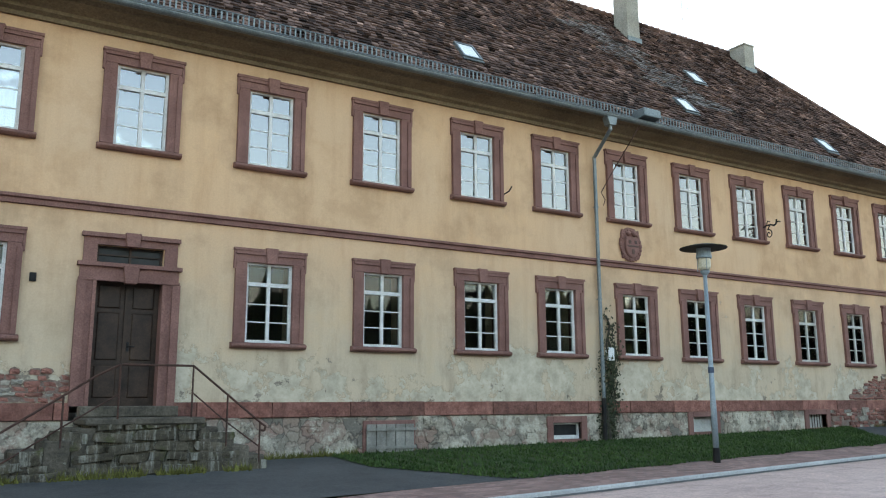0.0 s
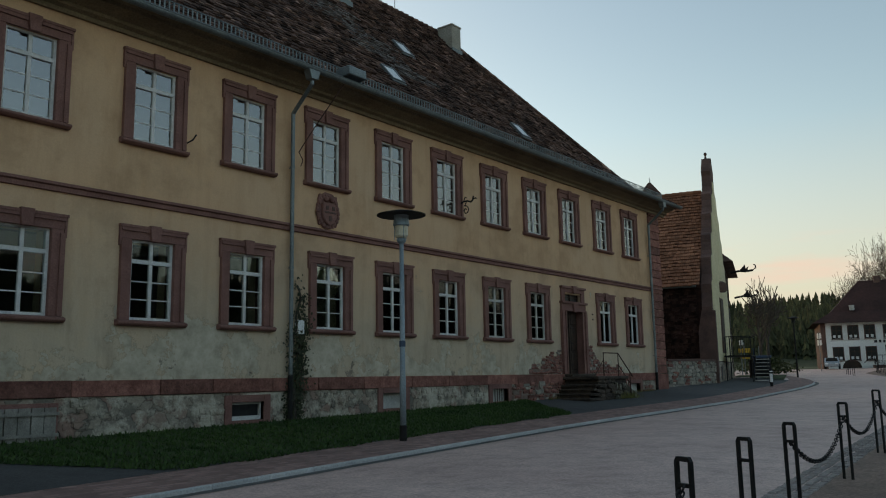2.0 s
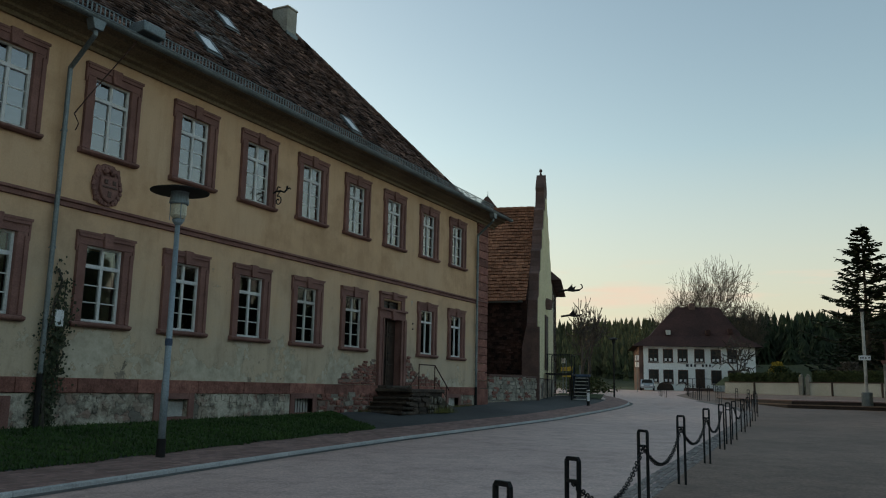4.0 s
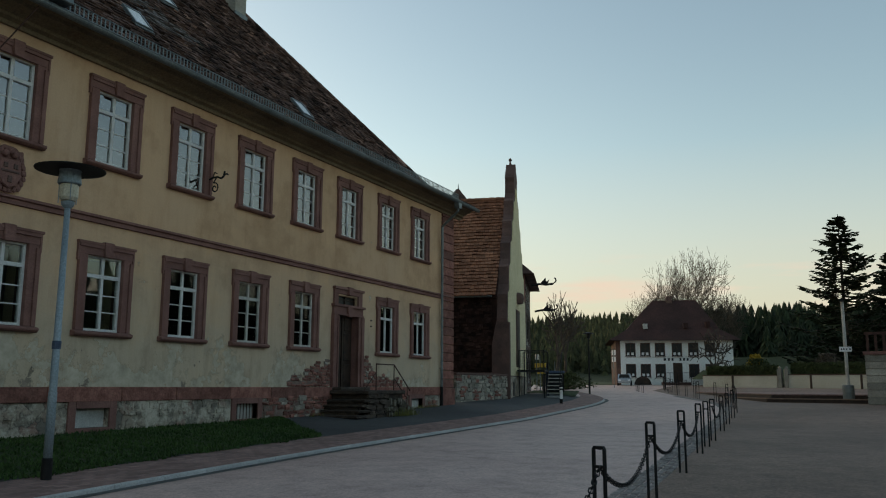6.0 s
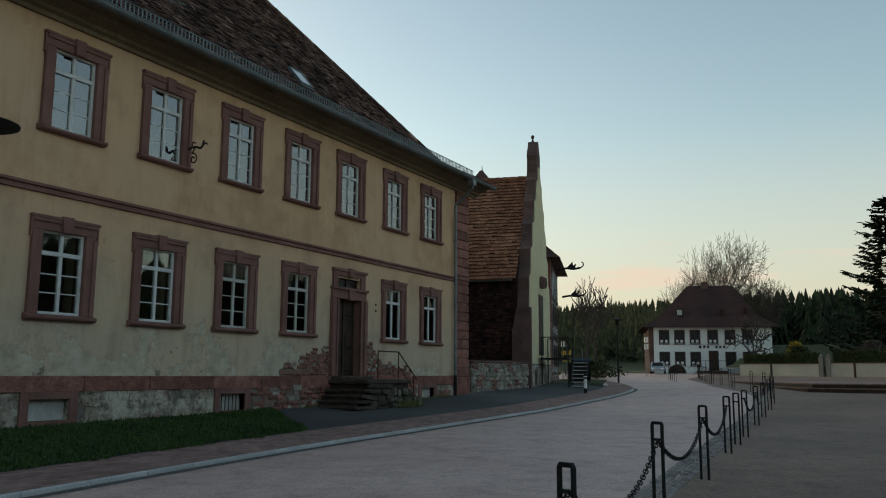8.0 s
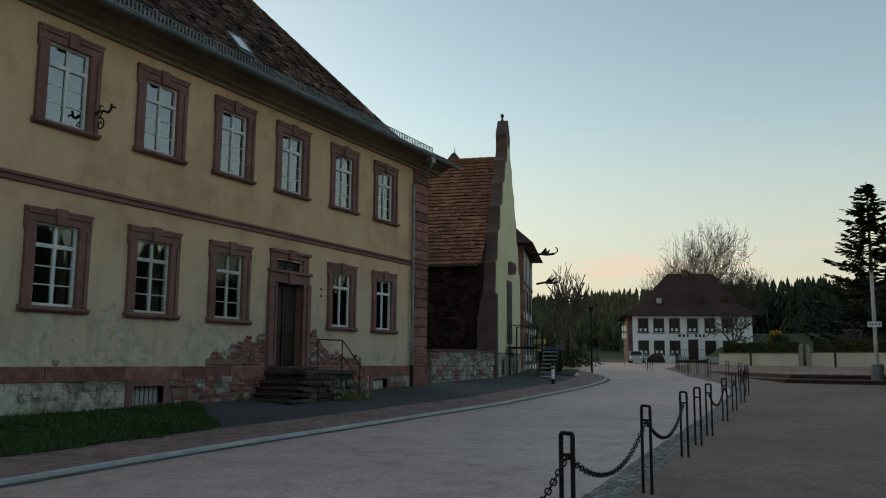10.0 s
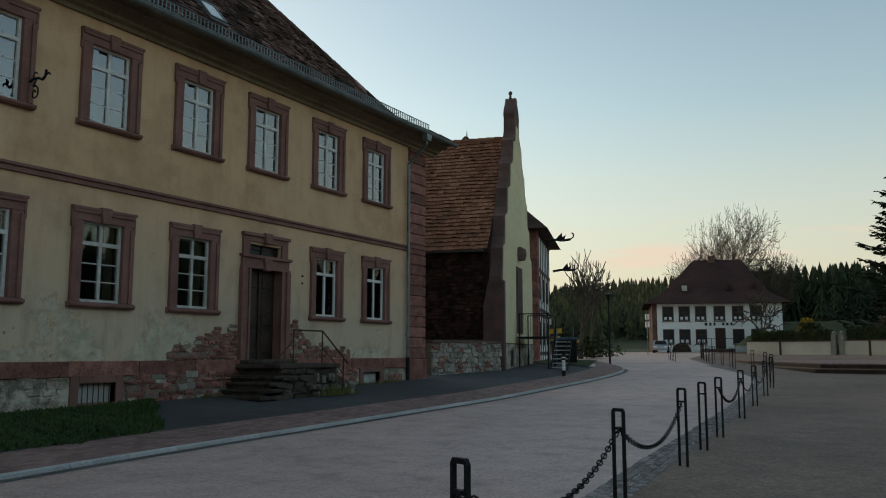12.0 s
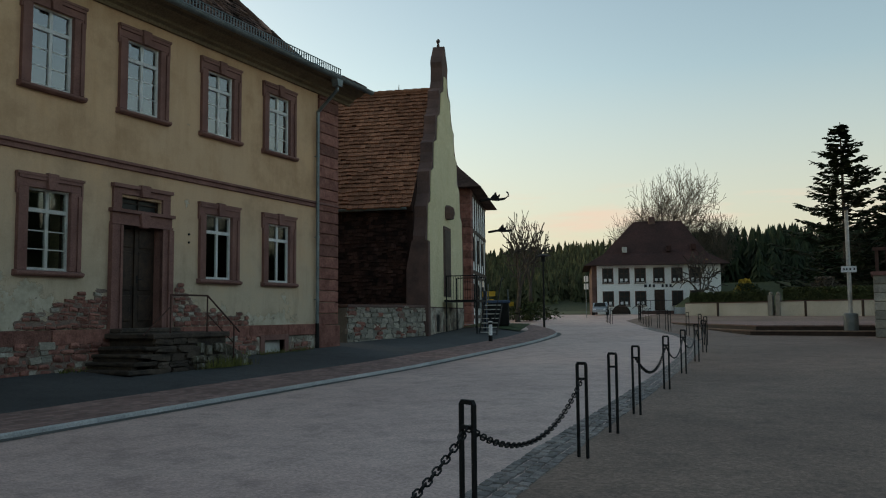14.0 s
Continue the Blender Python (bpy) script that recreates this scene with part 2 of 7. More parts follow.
ROOF_TILE = surface("weathered brown clay tile", (0.040, 0.029, 0.026), (0.150, 0.102, 0.087), 0.8, 7, 0.95, bump=0.5, dist=0.02, island=0.75, spec=0.1)
RED_TILE = surface("red clay tile", (0.20, 0.095, 0.058), (0.325, 0.160, 0.098), 0.5, 16, 0.95, bump=0.4, dist=0.012, island=0.26, spec=0.1)
DARK_TILE = surface("sooty wall shingle", (0.016, 0.011, 0.010), (0.055, 0.030, 0.024), 1.3, 16, 0.95, spec=0.1, bump=0.5, dist=0.015, island=0.5)
SLATE_PATCH = surface("grey lichened tile", (0.085, 0.080, 0.080), (0.185, 0.175, 0.172), 0.8, 14, 0.95, bump=0.4, island=0.35)
ZINC = surface("dull zinc", (0.12, 0.145, 0.15), (0.21, 0.24, 0.245), 2, 30, 0.5, metal=0.55, bump=0.1)
BLACK_IRON = surface("black painted iron", (0.008, 0.008, 0.008), (0.018, 0.017, 0.017), 4, 50, 0.6, metal=0.1, spec=0.2, bump=0.15, dist=0.003)
RUST_IRON = surface("rusty iron", (0.055, 0.032, 0.026), (0.11, 0.055, 0.042), 5, 60, 0.85, metal=0.3, bump=0.4, dist=0.004)
LAMP_PAINT = surface("blue-grey lamp paint", (0.20, 0.255, 0.285), (0.28, 0.335, 0.36), 2, 40, 0.5, metal=0.2, bump=0.15, dist=0.003)
LAMP_GLASS = surface("milky lamp glass", (0.50, 0.46, 0.34), (0.60, 0.56, 0.44), 3, 30, 0.35)
CHIMNEY = surface("pale chimney render", (0.25, 0.235, 0.20), (0.36, 0.345, 0.30), 1.2, 20, 0.95, bump=0.4)
OLD_STONE = surface("mossy step stone", (0.035, 0.032, 0.025), (0.135, 0.118, 0.092), 2.2, 22, 0.95, bump=0.7, dist=0.03, vary=0.25)
PALE_STONE = surface("pale rubble stone", (0.22, 0.205, 0.17), (0.36, 0.335, 0.28), 2.2, 22, 0.95, bump=0.6, dist=0.03, vary=0.3)
MORTAR = surface("grey mortar", (0.17, 0.16, 0.135), (0.26, 0.245, 0.21), 2, 30, 0.95, bump=0.5)
YELLOW_RENDER = surface("pale yellow render", (0.60, 0.52, 0.31), (0.70, 0.62, 0.40), 0.9, 20, 0.9, bump=0.2)


def paving(name, dark, light, patch, grit=(0.7, 1.25), gloss=0.8):
    """Bound gravel or asphalt: wide tone shifts, mended patches, tracks of grit and fine stones."""
    m, n, l, b = nodes_of(name)
    pos = n.new("ShaderNodeNewGeometry")
    p = pos.outputs["Position"]
    wide = noise_node(n, l, 0.22, 4, 0.55, p)
    mid = noise_node(n, l, 1.9, 6, 0.72, p)
    fine = noise_node(n, l, 17, 5, 0.8, p)
    stone = n.new("ShaderNodeTexVoronoi")
    stone.inputs["Scale"].default_value = 38
    l.new(p, stone.inputs[0])
    base = ramp_node(n, l, wide.outputs[0], [(0.35, dark), (0.65, light)])
    mm = ramp_node(n, l, mid.outputs[0], [(0.32, (0.74,) * 3), (0.5, (1.0,) * 3), (0.7, (1.16,) * 3)])
    ff = ramp_node(n, l, fine.outputs[0], [(0.3, (grit[0],) * 3), (0.72, (grit[1],) * 3)])
    bw = n.new("ShaderNodeRGBToBW")
    l.new(stone.outputs["Color"], bw.inputs[0])
    ss = ramp_node(n, l, bw.outputs[0], [(0.1, (0.75,) * 3), (0.9, (1.25,) * 3)])
    col = mix_node(n, l, 1.0, base.outputs[0], mm.outputs[0], "MULTIPLY")
    col = mix_node(n, l, 1.0, col, ff.outputs[0], "MULTIPLY")
    col = mix_node(n, l, 0.7, col, ss.outputs[0], "MULTIPLY")
    pt = ramp_node(n, l, mid.outputs[0], [(0.66, (0, 0, 0)), (0.70, (0.6,) * 3)])
    col = mix_node(n, l, pt.outputs[0], col, patch)
    l.new(col, b.inputs["Base Color"])
    b.inputs["Roughness"].default_value = gloss
    b.inputs["Specular IOR Level"].default_value = 0.35
    h = mix_node(n, l, 0.5, fine.outputs[0], stone.outputs[0])
    bump_node(n, l, h, 0.35, 0.012, b)
    return m


ASPHALT_ROAD = paving("worn pinkish-grey road asphalt", (0.475, 0.335, 0.29), (0.555, 0.405, 0.35), (0.575, 0.425, 0.37), (0.78, 1.18), 0.66)
ASPHALT_DARK = paving("dark asphalt apron", (0.044, 0.047, 0.048), (0.072, 0.074, 0.074), (0.085, 0.083, 0.078))
SQUARE_TOP = paving("brown gritty asphalt", (0.165, 0.108, 0.080), (0.230, 0.156, 0.116), (0.25, 0.175, 0.132), (0.50, 1.45), 0.8)


def brick_paving():
    """Small red paving bricks in running bond with sandy joints."""
    m, n, l, b = nodes_of("red brick paving")
    pos = n.new("ShaderNodeNewGeometry")
    p = pos.outputs["Position"]
    tex = n.new("ShaderNodeTexBrick")
    tex.inputs["Scale"].default_value = 1.0
    for key, v in (("Brick Width", 0.21), ("Row Height", 0.105), ("Mortar Size", 0.006)):
        tex.inputs[key].default_value = v
    tex.inputs["Color1"].default_value, tex.inputs["Color2"].default_value, tex.inputs["Mortar"].default_value = (0.19, 0.105, 0.088, 1), (0.31, 0.19, 0.16, 1), (0.14, 0.11, 0.095, 1)
    l.new(p, tex.inputs[0])
    mid = noise_node(n, l, 1.3, 6, 0.7, p)
    mm = ramp_node(n, l, mid.outputs[0], [(0.32, (0.70,) * 3), (0.68, (1.2,) * 3)])
    col = mix_node(n, l, 1.0, tex.outputs[0], mm.outputs[0], "MULTIPLY")
    l.new(col, b.inputs["Base Color"])
    b.inputs["Roughness"].default_value = 0.92
    bump_node(n, l, tex.outputs[1], -0.3, 0.01, b)
    return m


CRUMBLED = surface("crumbling pink mortar", (0.15, 0.105, 0.085), (0.26, 0.19, 0.155), 3.0, 26, 0.95, bump=0.6, dist=0.02)


def streaked_stone():
    """Rough step masonry with pale lime runs and moss."""
    m, n, l, b = nodes_of("lime-streaked step masonry")
    p = n.new("ShaderNodeNewGeometry").outputs["Position"]
    tall = n.new("ShaderNodeMapping")
    tall.inputs["Scale"].default_value = (9.0, 9.0, 1.1)
    l.new(p, tall.inputs[0])
    run = noise_node(n, l, 1.0, 5, 0.7, tall.outputs[0])
    big = noise_node(n, l, 2.4, 7, 0.7, p)
    fine = noise_node(n, l, 26, 4, 0.7, p)
    base = ramp_node(n, l, big.outputs[0], [(0.3, (0.030, 0.026, 0.019)), (0.5, (0.085, 0.072, 0.052)), (0.7, (0.165, 0.140, 0.102))])
    lime = ramp_node(n, l, run.outputs[0], [(0.50, (0, 0, 0)), (0.66, (0.75, 0.75, 0.75))])
    col = mix_node(n, l, lime.outputs[0], base.outputs[0], (0.33, 0.32, 0.275))
    moss = noise_node(n, l, 3.3, 5, 0.6, p)
    mm = ramp_node(n, l, moss.outputs[0], [(0.56, (0, 0, 0)), (0.66, (0.7, 0.7, 0.7))])
    col = mix_node(n, l, mm.outputs[0], col, (0.075, 0.08, 0.03))
    grain = ramp_node(n, l, fine.outputs[0], [(0.3, (0.7, 0.7, 0.7)), (0.7, (1.15, 1.15, 1.15))])
    col = mix_node(n, l, 1.0, col, grain.outputs[0], "MULTIPLY")
    l.new(col, b.inputs["Base Color"])
    b.inputs["Roughness"].default_value = 0.95
    b.inputs["Specular IOR Level"].default_value = 0.15
    bump_node(n, l, mix_node(n, l, 0.5, big.outputs[0], fine.outputs[0]), 0.9, 0.05, b)
    return m


STEP_FACE = streaked_stone()
DAMP_STONE = surface("damp dark step stone", (0.022, 0.018, 0.014), (0.085, 0.066, 0.052), 2.6, 22, 0.9, bump=0.7, dist=0.03, vary=0.3)
PAVER_BED = brick_paving()
KERB = surface("pale kerb granite", (0.36, 0.37, 0.365), (0.50, 0.505, 0.49), 1.5, 40, 0.8, bump=0.3, vary=0.12)
GUTTER_STONE = surface("grey gutter concrete", (0.075, 0.078, 0.074), (0.13, 0.13, 0.122), 1.2, 30, 0.85, bump=0.3)
COBBLE = surface("grey cobble", (0.17, 0.155, 0.145), (0.28, 0.26, 0.24), 2.0, 30, 0.85, bump=0.5, vary=0.3, dist=0.015)
GRASS_SOIL = surface("lawn soil", (0.018, 0.034, 0.009), (0.034, 0.056, 0.014), 1.2, 30, 0.95, bump=0.6)
GRASS = surface("lawn grass", (0.020, 0.050, 0.010), (0.048, 0.092, 0.020), 0.8, 30, 0.8, island=0.3)
MEADOW = surface("far meadow", (0.05, 0.065, 0.025), (0.09, 0.10, 0.045), 0.05, 3, 0.95)
WHITE_WALL = surface("white house render", (0.74, 0.75, 0.73), (0.82, 0.82, 0.79), 0.4, 90, 0.9, bump=0.05)
CREAM_WALL = surface("dull cream wall render", (0.40, 0.375, 0.30), (0.52, 0.49, 0.41), 0.5, 40, 0.9, bump=0.1)
HOUSE_TILE = surface("dark red house tile", (0.036, 0.018, 0.015), (0.072, 0.032, 0.026), 0.4, 6, 0.9, island=0.3, bump=0.4, dist=0.03)
DARK_PANE = surface("dark window interior", (0.012, 0.013, 0.014), (0.026, 0.027, 0.028), 0.7, 6, 0.3, spec=0.2)
BARK = surface("tree bark", (0.045, 0.037, 0.030), (0.085, 0.070, 0.056), 3, 30, 0.95, bump=0.6)
TWIG = surface("budding twigs", (0.070, 0.058, 0.046), (0.12, 0.098, 0.074), 1, 10, 0.95)
NEEDLE = surface("fir needles", (0.014, 0.027, 0.013), (0.036, 0.056, 0.026), 0.5, 10, 0.9, island=0.35)
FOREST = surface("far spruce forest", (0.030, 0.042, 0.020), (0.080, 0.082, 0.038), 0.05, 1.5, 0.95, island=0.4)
HEDGE = surface("clipped hedge", (0.030, 0.042, 0.014), (0.06, 0.075, 0.026), 2, 25, 0.95, bump=0.9, dist=0.06, island=0.3)
IVY = surface("dark ivy leaf", (0.018, 0.03, 0.012), (0.05, 0.055, 0.025), 4, 30, 0.7, island=0.4)
MOSS = surface("yellow-green moss", (0.07, 0.075, 0.018), (0.16, 0.16, 0.04), 2, 30, 0.95, island=0.3)
FORSYTHIA = surface("yellow blossom", (0.30, 0.21, 0.025), (0.48, 0.34, 0.05), 3, 30, 0.8, island=0.25)
SIGN_WHITE = surface("white sign enamel", (0.68, 0.69, 0.69), (0.76, 0.77, 0.77), 3, 30, 0.4)
SIGN_DARK = surface("dark sign ink", (0.02, 0.02, 0.025), (0.03, 0.03, 0.035), 3, 30, 0.5)
SIGN_YELLOW = surface("yellow sign enamel", (0.55, 0.36, 0.03), (0.62, 0.42, 0.05), 3, 30, 0.4)
CAR_PAINT = surface("silver car paint", (0.40, 0.46, 0.50), (0.46, 0.52, 0.56), 1, 10, 0.25, metal=0.4)
RUBBER = surface("black rubber", (0.015, 0.015, 0.015), (0.025, 0.025, 0.025), 3, 30, 0.9)
# the roof panes' brightness under the sky is put into a white base colour
SKYLIGHT_GLASS = surface("white-based roof pane", (0.66, 0.70, 0.72), (0.76, 0.79, 0.80), 2, 20, 0.2)
BLUE_TARP = surface("dark blue panel", (0.03, 0.05, 0.09), (0.05, 0.075, 0.12), 2, 20, 0.6)


# ---- building helpers ----
def box(bm, x0, x1, y0, y1, z0, z1):
    v = [bm.verts.new((x, y, z)) for z in (z0, z1) for x, y in ((x0, y0), (x1, y0), (x1, y1), (x0, y1))]
    for f in ((3, 2, 1, 0), (4, 5, 6, 7), (0, 1, 5, 4), (1, 2, 6, 5), (2, 3, 7, 6), (3, 0, 4, 7)):
        bm.faces.new([v[i] for i in f])
    return v


def rod(bm, a, b, r0, r1=None, sides=8, caps=True):
    a, b = Vector(a), Vector(b)
    r1 = r0 if r1 is None else r1
    d = (b - a)
    if d.length < 1e-6:
        return
    q = d.to_track_quat("Z", "Y")
    rings = []
    for p, r in ((a, r0), (b, r1)):
        rings.append([bm.verts.new(p + q @ Vector((r * math.cos(2 * math.pi * k / sides), r * math.sin(2 * math.pi * k / sides), 0))) for k in range(sides)])
    for k in range(sides):
        bm.faces.new((rings[0][k], rings[0][(k + 1) % sides], rings[1][(k + 1) % sides], rings[1][k]))
    if caps:
        bm.faces.new(rings[0][::-1])
        bm.faces.new(rings[1])


def path_rod(bm, pts, r, sides=8):
    for a, b in zip(pts[:-1], pts[1:]):
        rod(bm, a, b, r, r, sides)


def lathe(bm, profile, sides=20, cx=0.0, cy=0.0):
    rings = [[bm.verts.new((cx + r * math.cos(2 * math.pi * k / sides), cy + r * math.sin(2 * math.pi * k / sides), z)) for k in range(sides)] for r, z in profile]
    for a, b in zip(rings[:-1], rings[1:]):
        for k in range(sides):
            bm.faces.new((a[k], a[(k + 1) % sides], b[(k + 1) % sides], b[k]))
    bm.faces.new(rings[0][::-1])
    bm.faces.new(rings[-1])


def prism(bm, outline, axis, lo, hi):
    """Extrude a 2D outline along x or y (its points are (other horizontal, z)), or along z (points (x, y))."""
    def at(p, t):
        return {"x": (t, p[0], p[1]), "y": (p[0], t, p[1]), "z": (p[0], p[1], t)}[axis]
    a, b = [bm.verts.new(at(p, lo)) for p in outline], [bm.verts.new(at(p, hi)) for p in outline]
    k = len(outline)
    bm.faces.new(a[::-1])
    bm.faces.new(b)
    for i in range(k):
        bm.faces.new((a[i], a[(i + 1) % k], b[(i + 1) % k], b[i]))


def mesh_of(name, bm, material, bevel=0.0, smooth=False):
    if bevel:
        bmesh.ops.bevel(bm, geom=bm.edges[:], offset=bevel, segments=1, affect="EDGES", clamp_overlap=True)
    bmesh.ops.recalc_face_normals(bm, faces=bm.faces[:])
    me = bpy.data.meshes.new(name)
    bm.to_mesh(me)
    bm.free()
    me.materials.append(material)
    if smooth:
        for p in me.polygons:
            p.use_smooth = True
    return me


def part(name, bm, material, parent=None, label="", bevel=0.0, smooth=False):
    ob = new(name, mesh_of(name, bm, material, bevel, smooth))
    ob.parent = parent
    if label:
        ob["label"] = label
    return ob


def raw(name, verts, faces, material, parent=None):
    me = bpy.data.meshes.new(name)
    me.from_pydata(verts, [], faces)
    me.materials.append(material)
    ob = new(name, me)
    ob.parent = parent
    return ob


def thing(name, m, label, category, group="", kind=""):
    ob = new(name)
    ob.empty_display_size = 0.2
    ob.matrix_basis = m
    return tagged(ob, label, category, group, kind)


def interp(x, table):
    if x <= table[0][0]:
        return table[0][1]
    for (a, u), (b, v) in zip(table[:-1], table[1:]):
        if x <= b:
            return u + (v - u) * (x - a) / (b - a)
    return table[-1][1]


# ---- levels of the ground ----
WALL_Y = 15.97


def street_z(x):
    return -0.1 + 0.0125 * max(x, -40) if x < 35 else 0.3375 + 0.024 * (min(x, 115) - 35)


KERB_LINE = [(-40, 9.0), (0, 9.4), (8.3, 9.95), (13.4, 10.45), (18.6, 10.97), (22.7, 11.26), (26.5, 11.40), (30.3, 11.55), (36.3, 11.80), (41, 12.05), (44.6, 12.28), (48.5, 12.7), (52.3, 13.38), (54.6, 14.2), (56.0, 15.8), (56.6, 18.5), (56.8, 22.0), (56.9, 30.0)]


def ground_z(x, y):
    """The ground rises gently from the kerb to the facade."""
    k = interp(x, KERB_LINE[:13])
    return street_z(x) + 0.33 * min(1.0, max(0.0, (y - k) / (16.0 - k)))


def smooth_line(pts, step):
    out = []
    for i in range(len(pts) - 1):
        p0, p1, p2, p3 = (Vector(pts[max(0, min(len(pts) - 1, k))]) for k in (i - 1, i, i + 1, i + 2))
        n = max(1, round((p2 - p1).length / step))
        for k in range(n):
            t = k / n
            out.append(0.5 * (2 * p1 + (p2 - p0) * t + (2 * p0 - 5 * p1 + 4 * p2 - p3) * t * t + (3 * p1 - p0 - 3 * p2 + p3) * t ** 3))
    out.append(Vector(pts[-1]))
    return out


def offset_line(line, d):
    out = []
    for i, p in enumerate(line):
        t = (line[min(i + 1, len(line) - 1)] - line[max(i - 1, 0)]).normalized()
        out.append(p + Vector((-t.y, t.x)) * d)
    return out


def strip(name, a, b, zf, material, n=6, lift=0.0):
    """A sheet between two lines of the same number of points, on the ground."""
    verts, faces = [], []
    for p, q in zip(a, b):
        for k in range(n + 1):
            c = p.lerp(q, k / n)
            verts.append((c.x, c.y, zf(c.x, c.y) + lift))
    for i in range(len(a) - 1):
        for k in range(n):
            f = i * (n + 1) + k
            faces.append((f, f + n + 1, f + n + 2, f + 1))
    ob = raw(name, verts, faces, material)
    me = ob.data
    if len(me.polygons) and me.polygons[0].normal.z < 0:
        me.flip_normals()
    return ob

# ---- ground ----
kerb = smooth_line(KERB_LINE, 1.0)
xs = [-400, -200, -100, -60, -40, -20, 0, 10, 20, 30, 40, 50, 60, 70, 80, 95, 110, 140, 200, 400, 900]
ys = [-500, -250, -120, -60, -30, -15, 0, 10, 20, 30, 40, 60, 90, 150, 300, 600]
verts = [(x, y, street_z(x) - 0.12) for x in xs for y in ys]
faces = [(i * len(ys) + k, (i + 1) * len(ys) + k, (i + 1) * len(ys) + k + 1, i * len(ys) + k + 1) for i in range(len(xs) - 1) for k in range(len(ys) - 1)]
tagged(raw("ground", verts, faces, MEADOW), "dull green meadow ground reaching to the woods", "ground", kind="structure")

POST_LINE = [(-40, -0.4), (3.9, 2.45), (7.8, 2.85), (9.25, 2.95), (10.85, 3.06), (14.05, 3.31), (17.4, 3.56), (20.85, 3.78), (24.45, 4.06), (26.2, 4.17), (28.0, 4.28), (31.7, 4.54), (35.2, 4.81), (38.7, 5.05), (42.2, 5.35), (45.7, 5.8), (49.2, 6.5), (52.5, 7.5), (56, 8.9), (62, 11.2), (72, 14.5), (90, 16.0)]


def post_z(x):
    """Foot of the bollards: the edge of the square dips a little towards its near end."""
    return street_z(x) - interp(x, [(8.0, 0.11), (11.0, 0.09), (15.0, 0.04), (18.0, 0.0)])


def post_y(x):
    return interp(x, POST_LINE)


lane_x = [-40 + 2 * k for k in range(66)]
strip("road", [Vector((x, post_y(x) + 0.2)) for x in lane_x], [Vector((x, interp(x, KERB_LINE[:13] + [(55, 14.6), (60, 30), (75, 36), (92, 30)]) - 0.05)) for x in lane_x], lambda x, y: street_z(x) + 0.0, ASPHALT_ROAD, 8)
tagged(bpy.data.objects["road"], "worn pinkish-grey asphalt street with faint patches", "road", kind="structure")
square = strip("square", [Vector((x, -60)) for x in lane_x], [Vector((x, post_y(x) + 0.22)) for x in lane_x], lambda x, y: street_z(x) + 0.004, SQUARE_TOP, 10)
tagged(square, "brown gritty asphalt of the open square", "square", kind="structure")
inner = offset_line(kerb, 1.3)
pave = strip("pavement", offset_line(kerb, 0.0), inner, lambda x, y: ground_z(x, y) + 0.05, PAVER_BED, 3)
tagged(pave, "reddish brick pavement along the kerb", "pavement", kind="structure")
apron = strip("apron", [Vector((x, interp(x, KERB_LINE[:13]) + 1.29)) for x in range(-40, 53)], [Vector((x, 19.0)) for x in range(-40, 53)], lambda x, y: ground_z(x, y) + 0.052, ASPHALT_DARK, 8)
tagged(apron, "dark asphalt path before the old buildings", "pavement", kind="structure")

# kerb stones, one by one
kerb_thing = thing("kerb", pose(0, 0, 0), "pale granite kerb along the street", "kerb", kind="structure")
bm = bmesh.new()
box(bm, -0.49, 0.49, -0.045, 0.045, -0.15, 0.042)
kerb_mesh = mesh_of("kerbstone", bm, KERB, 0.012)
for i in range(24, len(kerb) - 6):
    p, q = kerb[i], kerb[i + 1]
    d = q - p
    c = (p + q) / 2
    ob = new("kerbstone", kerb_mesh)
    ob.parent = kerb_thing
    dz = street_z(q.x) - street_z(p.x)
    ob.matrix_basis = Matrix.Translation((c.x, c.y, street_z(c.x) + 0.02)) @ Matrix.Rotation(math.atan2(d.y, d.x), 4, "Z") @ Matrix.Rotation(-math.atan2(dz, d.length), 4, "Y") @ Matrix.Diagonal((d.length * 0.995 / 0.98, 1, 1, 1))
gut = offset_line(kerb, -0.08)
tagged(strip("gutter", offset_line(kerb, -0.27), gut, lambda x, y: street_z(x) + 0.006, GUTTER_STONE, 1), "grey concrete gutter strip along the kerb", "gutter", kind="structure")

# lawn between pavement and facade
lx = [8.3 + 0.5 * k for k in range(37)]
la, lb = [], []
for x in lx:
    y0 = interp(x, KERB_LINE) + 1.32 + max(0, 2.6 - 1.6 * (x - 8.3)) + max(0, (x - 23.6) * 1.15)
    la.append(Vector((x, min(y0 + 0.06 * math.sin(3.1 * x) + 0.04 * math.sin(7.7 * x), 15.86))))
    lb.append(Vector((x, 15.9)))
lawn = strip("lawn", la, lb, lambda x, y: ground_z(x, y) + 0.064, GRASS_SOIL, 6)
tagged(lawn, "strip of short green lawn along the facade", "lawn", kind="structure")
rng = np.random.default_rng(4)
verts, faces = [], []
for k in range(22000):
    i = rng.integers(0, len(lx) - 1)
    c = la[i].lerp(la[i + 1], rng.random()).lerp(lb[i].lerp(lb[i + 1], rng.random()), -0.03 + 1.03 * rng.random() ** 1.15)
    z = ground_z(c.x, c.y) + 0.06
    a, h, w = rng.random() * 6.28, 0.03 + 0.055 * rng.random(), 0.012 + 0.012 * rng.random()
    lean = 0.03 * rng.normal(size=2)
    n0 = len(verts)
    verts += [(c.x - w * math.cos(a), c.y - w * math.sin(a), z), (c.x + w * math.cos(a), c.y + w * math.sin(a), z), (c.x + lean[0], c.y + lean[1], z + h)]
    faces.append((n0, n0 + 1, n0 + 2))
tagged(raw("grass", verts, faces, GRASS), "short green grass blades of the lawn", "grass", kind="stuff")

